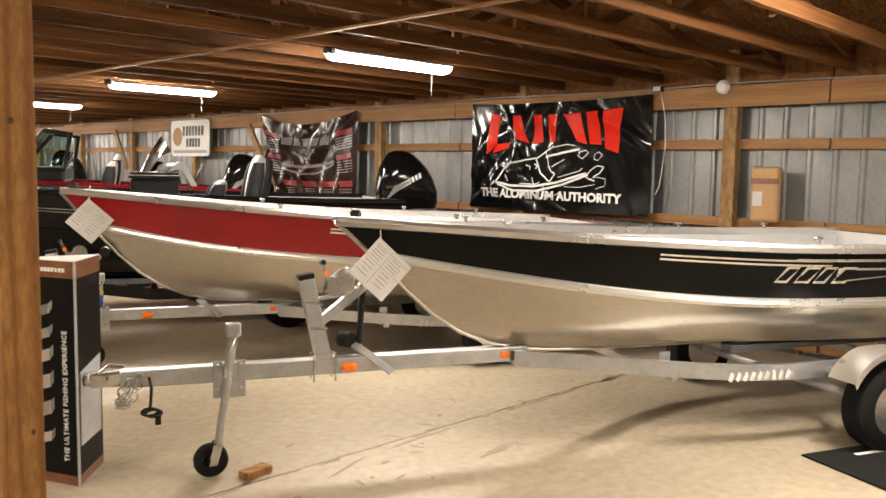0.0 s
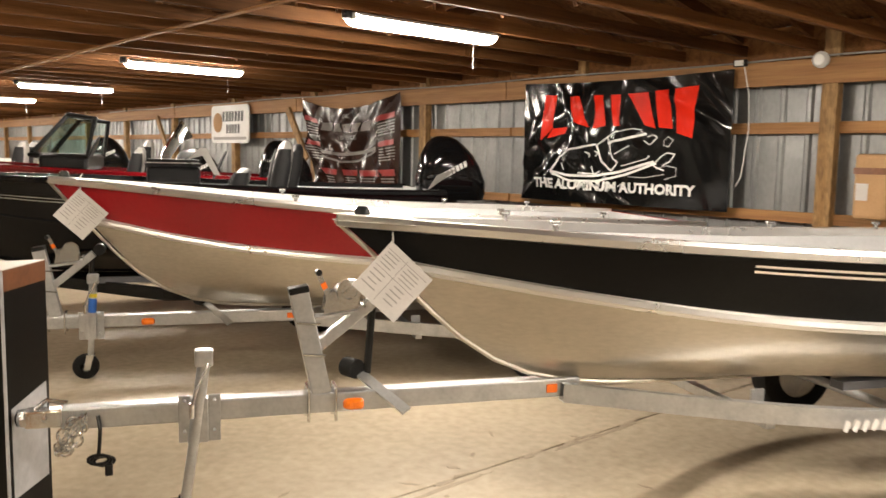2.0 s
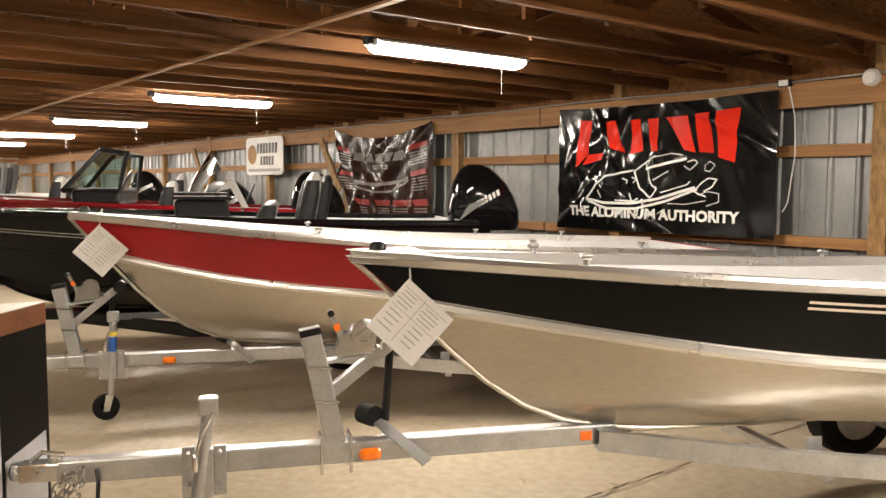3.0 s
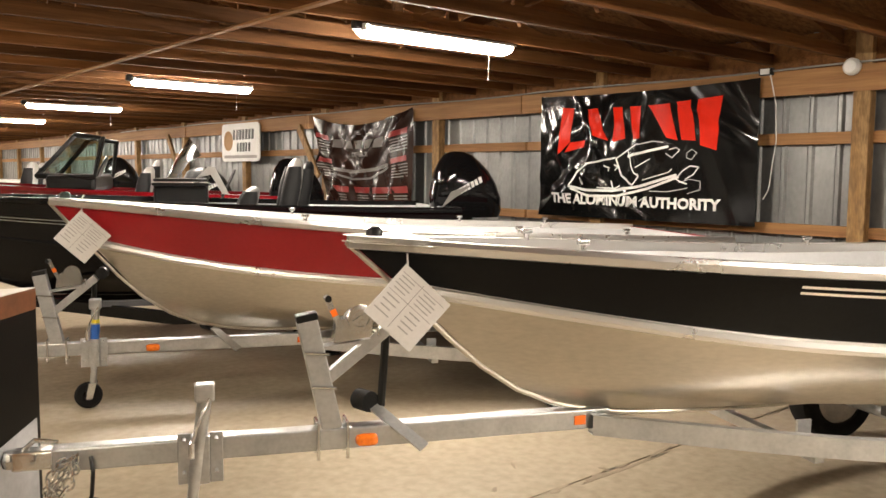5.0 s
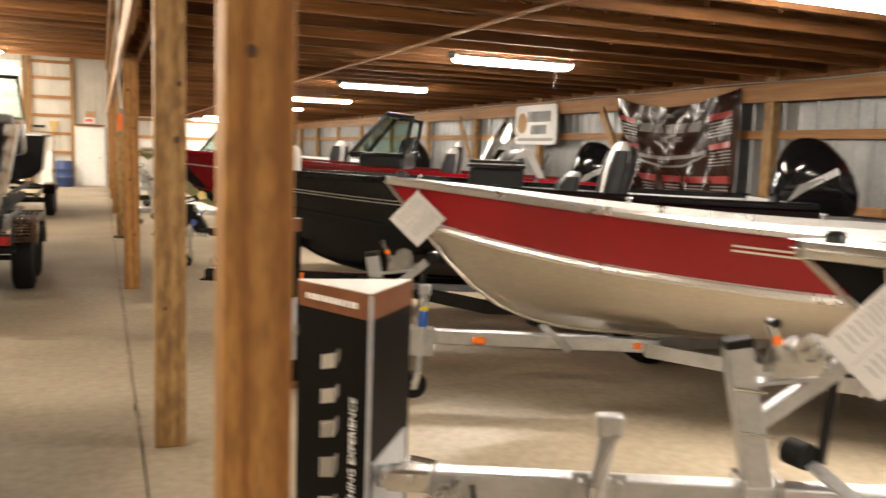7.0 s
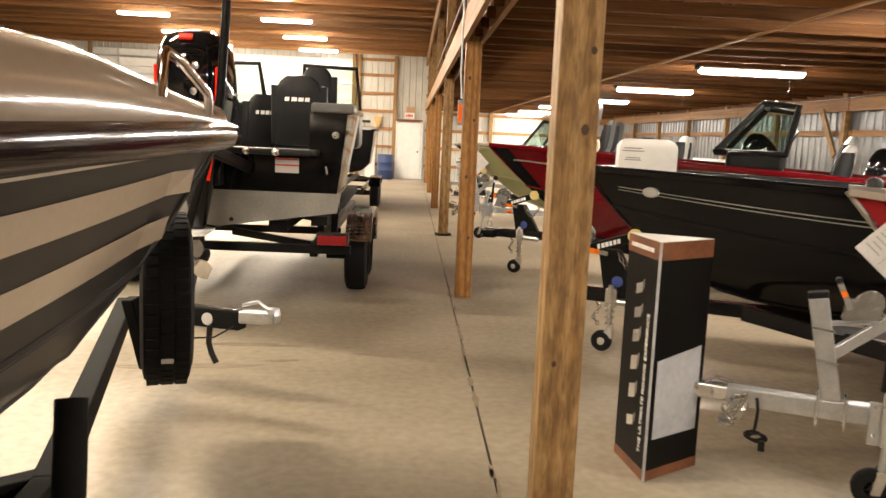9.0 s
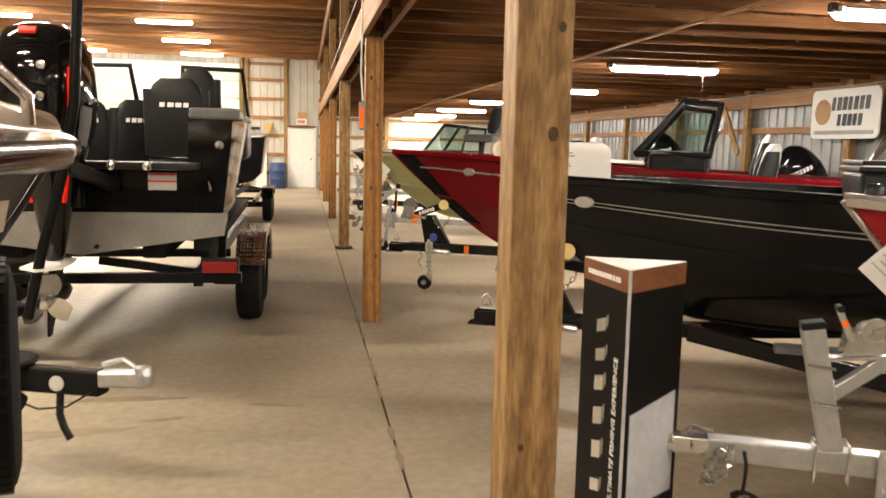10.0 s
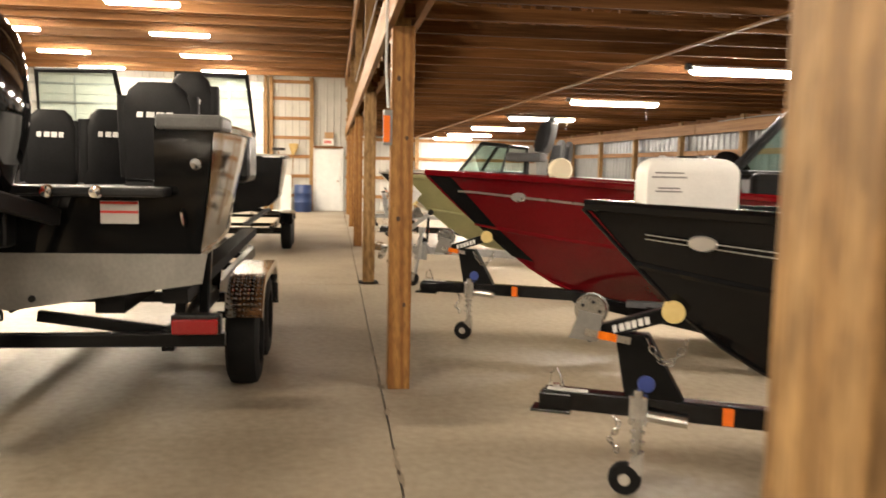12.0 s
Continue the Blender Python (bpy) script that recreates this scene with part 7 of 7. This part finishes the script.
part("print_strip", bx((-0.012, 0, -0.24), (0.003, 1.2, 0.05)), PRINT_GREY, sign)
bm = nb()
lathe(bm, [(0.13, 0), (0.17, 0), (0.17, 0.004), (0.13, 0.004), (0.13, 0)], pose(-0.011, 0.44, 0.03, 0, -90, 0), 24)
part("ring_drawing", bm, CARDBOARD, sign)
for yy in (-0.6, 0.6):
    bm = nb()
    rod(bm, [(0.0, yy, 0.31), (0.05, yy, 0.36)], 0.006, 6)
    part("hook", bm, ZINC, sign)

# ---- small things on the right wall ----
card = thing("cardboard_box", pose(7.39, 3.495, 1.22), "tall flat cardboard box standing on the wall girt", "cardboard box")
part("carton", bx((0, 0, 0.24), (0.09, 0.26, 0.5), bevel=0.03), CARDBOARD, card)
part("label", bx((-0.047, 0.06, 0.2), (0.003, 0.09, 0.13)), PAPER, card)
bm = nb()
box(bm, (-0.047, 0.0, 0.36), (0.002, 0.26, 0.05))
part("tape", bm, BOX_BROWN, card)
det = thing("smoke_detector", pose(7.40, 3.97, 2.45), "small white round detector on the plate beam", "detector")
bm = nb()
lathe(bm, [(0.0, 0.06), (0.045, 0.055), (0.065, 0.03), (0.065, 0.0), (0.0, 0.0)], pose(0.03, 0, 0, 0, -90, 0), 22)
part("body", bm, WHITE_PAINT, det, smooth=True)
wire = nb()
rod(wire, [(7.42, y, 2.475 + 0.008 * math.sin(y * 2.1)) for y in np.linspace(-5.5, 20, 60)], 0.008, 6)
single("wall_conduit", wire, GREY_PAINT, "thin pale electrical wire run along the plate beam", "wire")
wire = nb()
rod(wire, [(7.40, 4.62, 2.45), (7.40, 4.56, 2.2), (7.41, 4.55, 1.9), (7.41, 4.6, 1.5), (7.40, 4.64, 1.42)], 0.005, 6)
single("loose_cord", wire, WHITE_PAINT, "thin loose pale cord hanging beside the banner", "cord")
junction = thing("junction_box", pose(7.41, 4.66, 2.47), "small grey electrical junction box on the beam", "junction box")
part("body", bx((0, 0, 0), (0.05, 0.11, 0.06), bevel=0.006), BLACK_PLASTIC, junction)
part("cover", bx((-0.027, 0, 0), (0.004, 0.08, 0.045)), WHITE_PAINT, junction)

# ---- loose things on the floor and far end ----
blk = single("wood_block", bx((2.31, 3.955, 0.02), (0.17, 0.08, 0.04), pose(0, 0, 0, 0, 0, 10), 0.004), WOOD_FRESH, "short sawn wooden wheel block lying on the floor", "wood block")
mat_ = thing("floor_mat", pose(4.81, 2.07, 0.002, 0, 0, -22.4), "black rubber floor mat with white marking", "mat")
part("mat", bx((0.75, -0.45, 0.006), (1.5, 0.9, 0.012), bevel=0.003), RUBBER, mat_)
part("print", bx((0.55, -0.12, 0.0135), (0.5, 0.03, 0.002)), WHITE_PRINT, mat_)
barrel = thing("barrel", pose(-0.38, 33.3, 0), "dark blue plastic barrel standing by the far door", "barrel")
bm = nb()
lathe(bm, [(0.0, 0.0), (0.26, 0.0), (0.29, 0.04), (0.285, 0.3), (0.3, 0.32), (0.285, 0.34), (0.285, 0.58), (0.3, 0.6), (0.285, 0.62), (0.28, 0.84), (0.26, 0.88), (0.0, 0.88)], Matrix(), 30)
part("drum", bm, BLUE_DARK, barrel, smooth=True)
broom = thing("broom", pose(-0.75, 33.88, 0), "straw broom hung bristles-up on the far wall", "broom")
bm = nb()
rod(bm, [(0, 0, 0.75), (0.03, 0, 1.9)], 0.014, 8)
part("handle", bm, WOOD_Z, broom)
bm = nb()
blob(bm, [((0.03, 0, 1.85), 0.05, 0.03, 0.8), ((0.035, 0, 2.0), 0.11, 0.045, 0.7), ((0.04, 0, 2.22), 0.17, 0.05, 0.6)], 16)
part("bristles", bm, STRAW, broom)
shovel = thing("push_broom", pose(-1.2, 33.88, 0), "dark push broom hung on the far wall", "broom")
bm = nb()
rod(bm, [(0, 0, 0.6), (0, 0, 2.0)], 0.014, 8)
part("handle", bm, WOOD_Z, shovel)
part("head", bx((0, -0.02, 2.03), (0.42, 0.08, 0.09), bevel=0.012), BLACK_PLASTIC, shovel)
notice = thing("notice_card", pose(0.45, 33.94, 2.52), "small pale notice card above the far door", "card")
part("card", bx((0, 0, 0), (0.3, 0.01, 0.2), bevel=0.002), CARDBOARD, notice)
alarm = thing("switch_box", pose(0.985, 11.54, 1.82), "small orange and grey switch box on the post", "switch box")
part("body", bx((0, 0, 0), (0.06, 0.07, 0.24), bevel=0.008), GREY_PAINT, alarm)
part("face", bx((-0.008, -0.037, -0.01), (0.045, 0.006, 0.18), bevel=0.004), ORANGE, alarm)
tubes = thing("rod_holder", pose(-0.95, 33.6, 0), "white upright storage stand by the far door", "stand")
part("panel", bx((0, 0, 0.6), (0.35, 0.06, 1.2), bevel=0.01), WHITE_PAINT, tubes)
part("foot", bx((0, 0, 0.02), (0.4, 0.3, 0.04), bevel=0.006), WHITE_PAINT, tubes)

# ---- floor marks ----
# Flat smears in a darker concrete tone, laid on the slabs
for k, (x, y, rx, ry, turn) in enumerate(((-0.9, 6.2, 0.35, 0.09, 20), (-0.35, 6.0, 0.25, 0.06, -15), (-0.6, 9.4, 0.3, 0.05, 0), (-0.3, 9.0, 0.12, 0.03, 10), (3.4, 3.81, 0.3, 0.015, 3), (4.6, 3.83, 0.4, 0.012, 1), (-0.1, 4.6, 0.03, 0.02, 0), (-0.75, 6.1, 0.5, 0.05, 8), (-0.15, 5.85, 0.3, 0.045, -8), (3.6, 3.35, 0.2, 0.03, 8), (2.75, 3.72, 0.16, 0.012, 20), (-0.9, 8.8, 0.45, 0.07, 5), (0.3, 9.2, 0.16, 0.03, -12), (2.2, 3.5, 0.12, 0.02, 30))):
    ob = part("dark_blotch", smear(x, y, rx, ry, turn, k), DARK_CONCRETE, floor)
rnd = random.Random(21)
# Dirt and chips along the cross joint
for k in range(34):
    x = rnd.uniform(1.6, 6.6)
    part("dark_blotch", smear(x, 3.862 + rnd.uniform(-0.022, 0.018), rnd.uniform(0.03, 0.13), rnd.uniform(0.008, 0.02), rnd.uniform(-6, 6), 40 + k), DARK_CONCRETE, floor)
# Small pits before the trailers
for k in range(22):
    part("dark_blotch", smear(rnd.uniform(1.9, 4.6), rnd.uniform(3.0, 4.3), rnd.uniform(0.012, 0.045), rnd.uniform(0.008, 0.016), rnd.uniform(0, 180), 90 + k), DARK_CONCRETE, floor)
# Dirt along the aisle joint
for k in range(16):
    part("dark_blotch", smear(0.965 + rnd.uniform(-0.012, 0.012), rnd.uniform(5.0, 13.0), rnd.uniform(0.010, 0.02), rnd.uniform(0.05, 0.2), rnd.uniform(-3, 3), 130 + k), DARK_CONCRETE, floor)
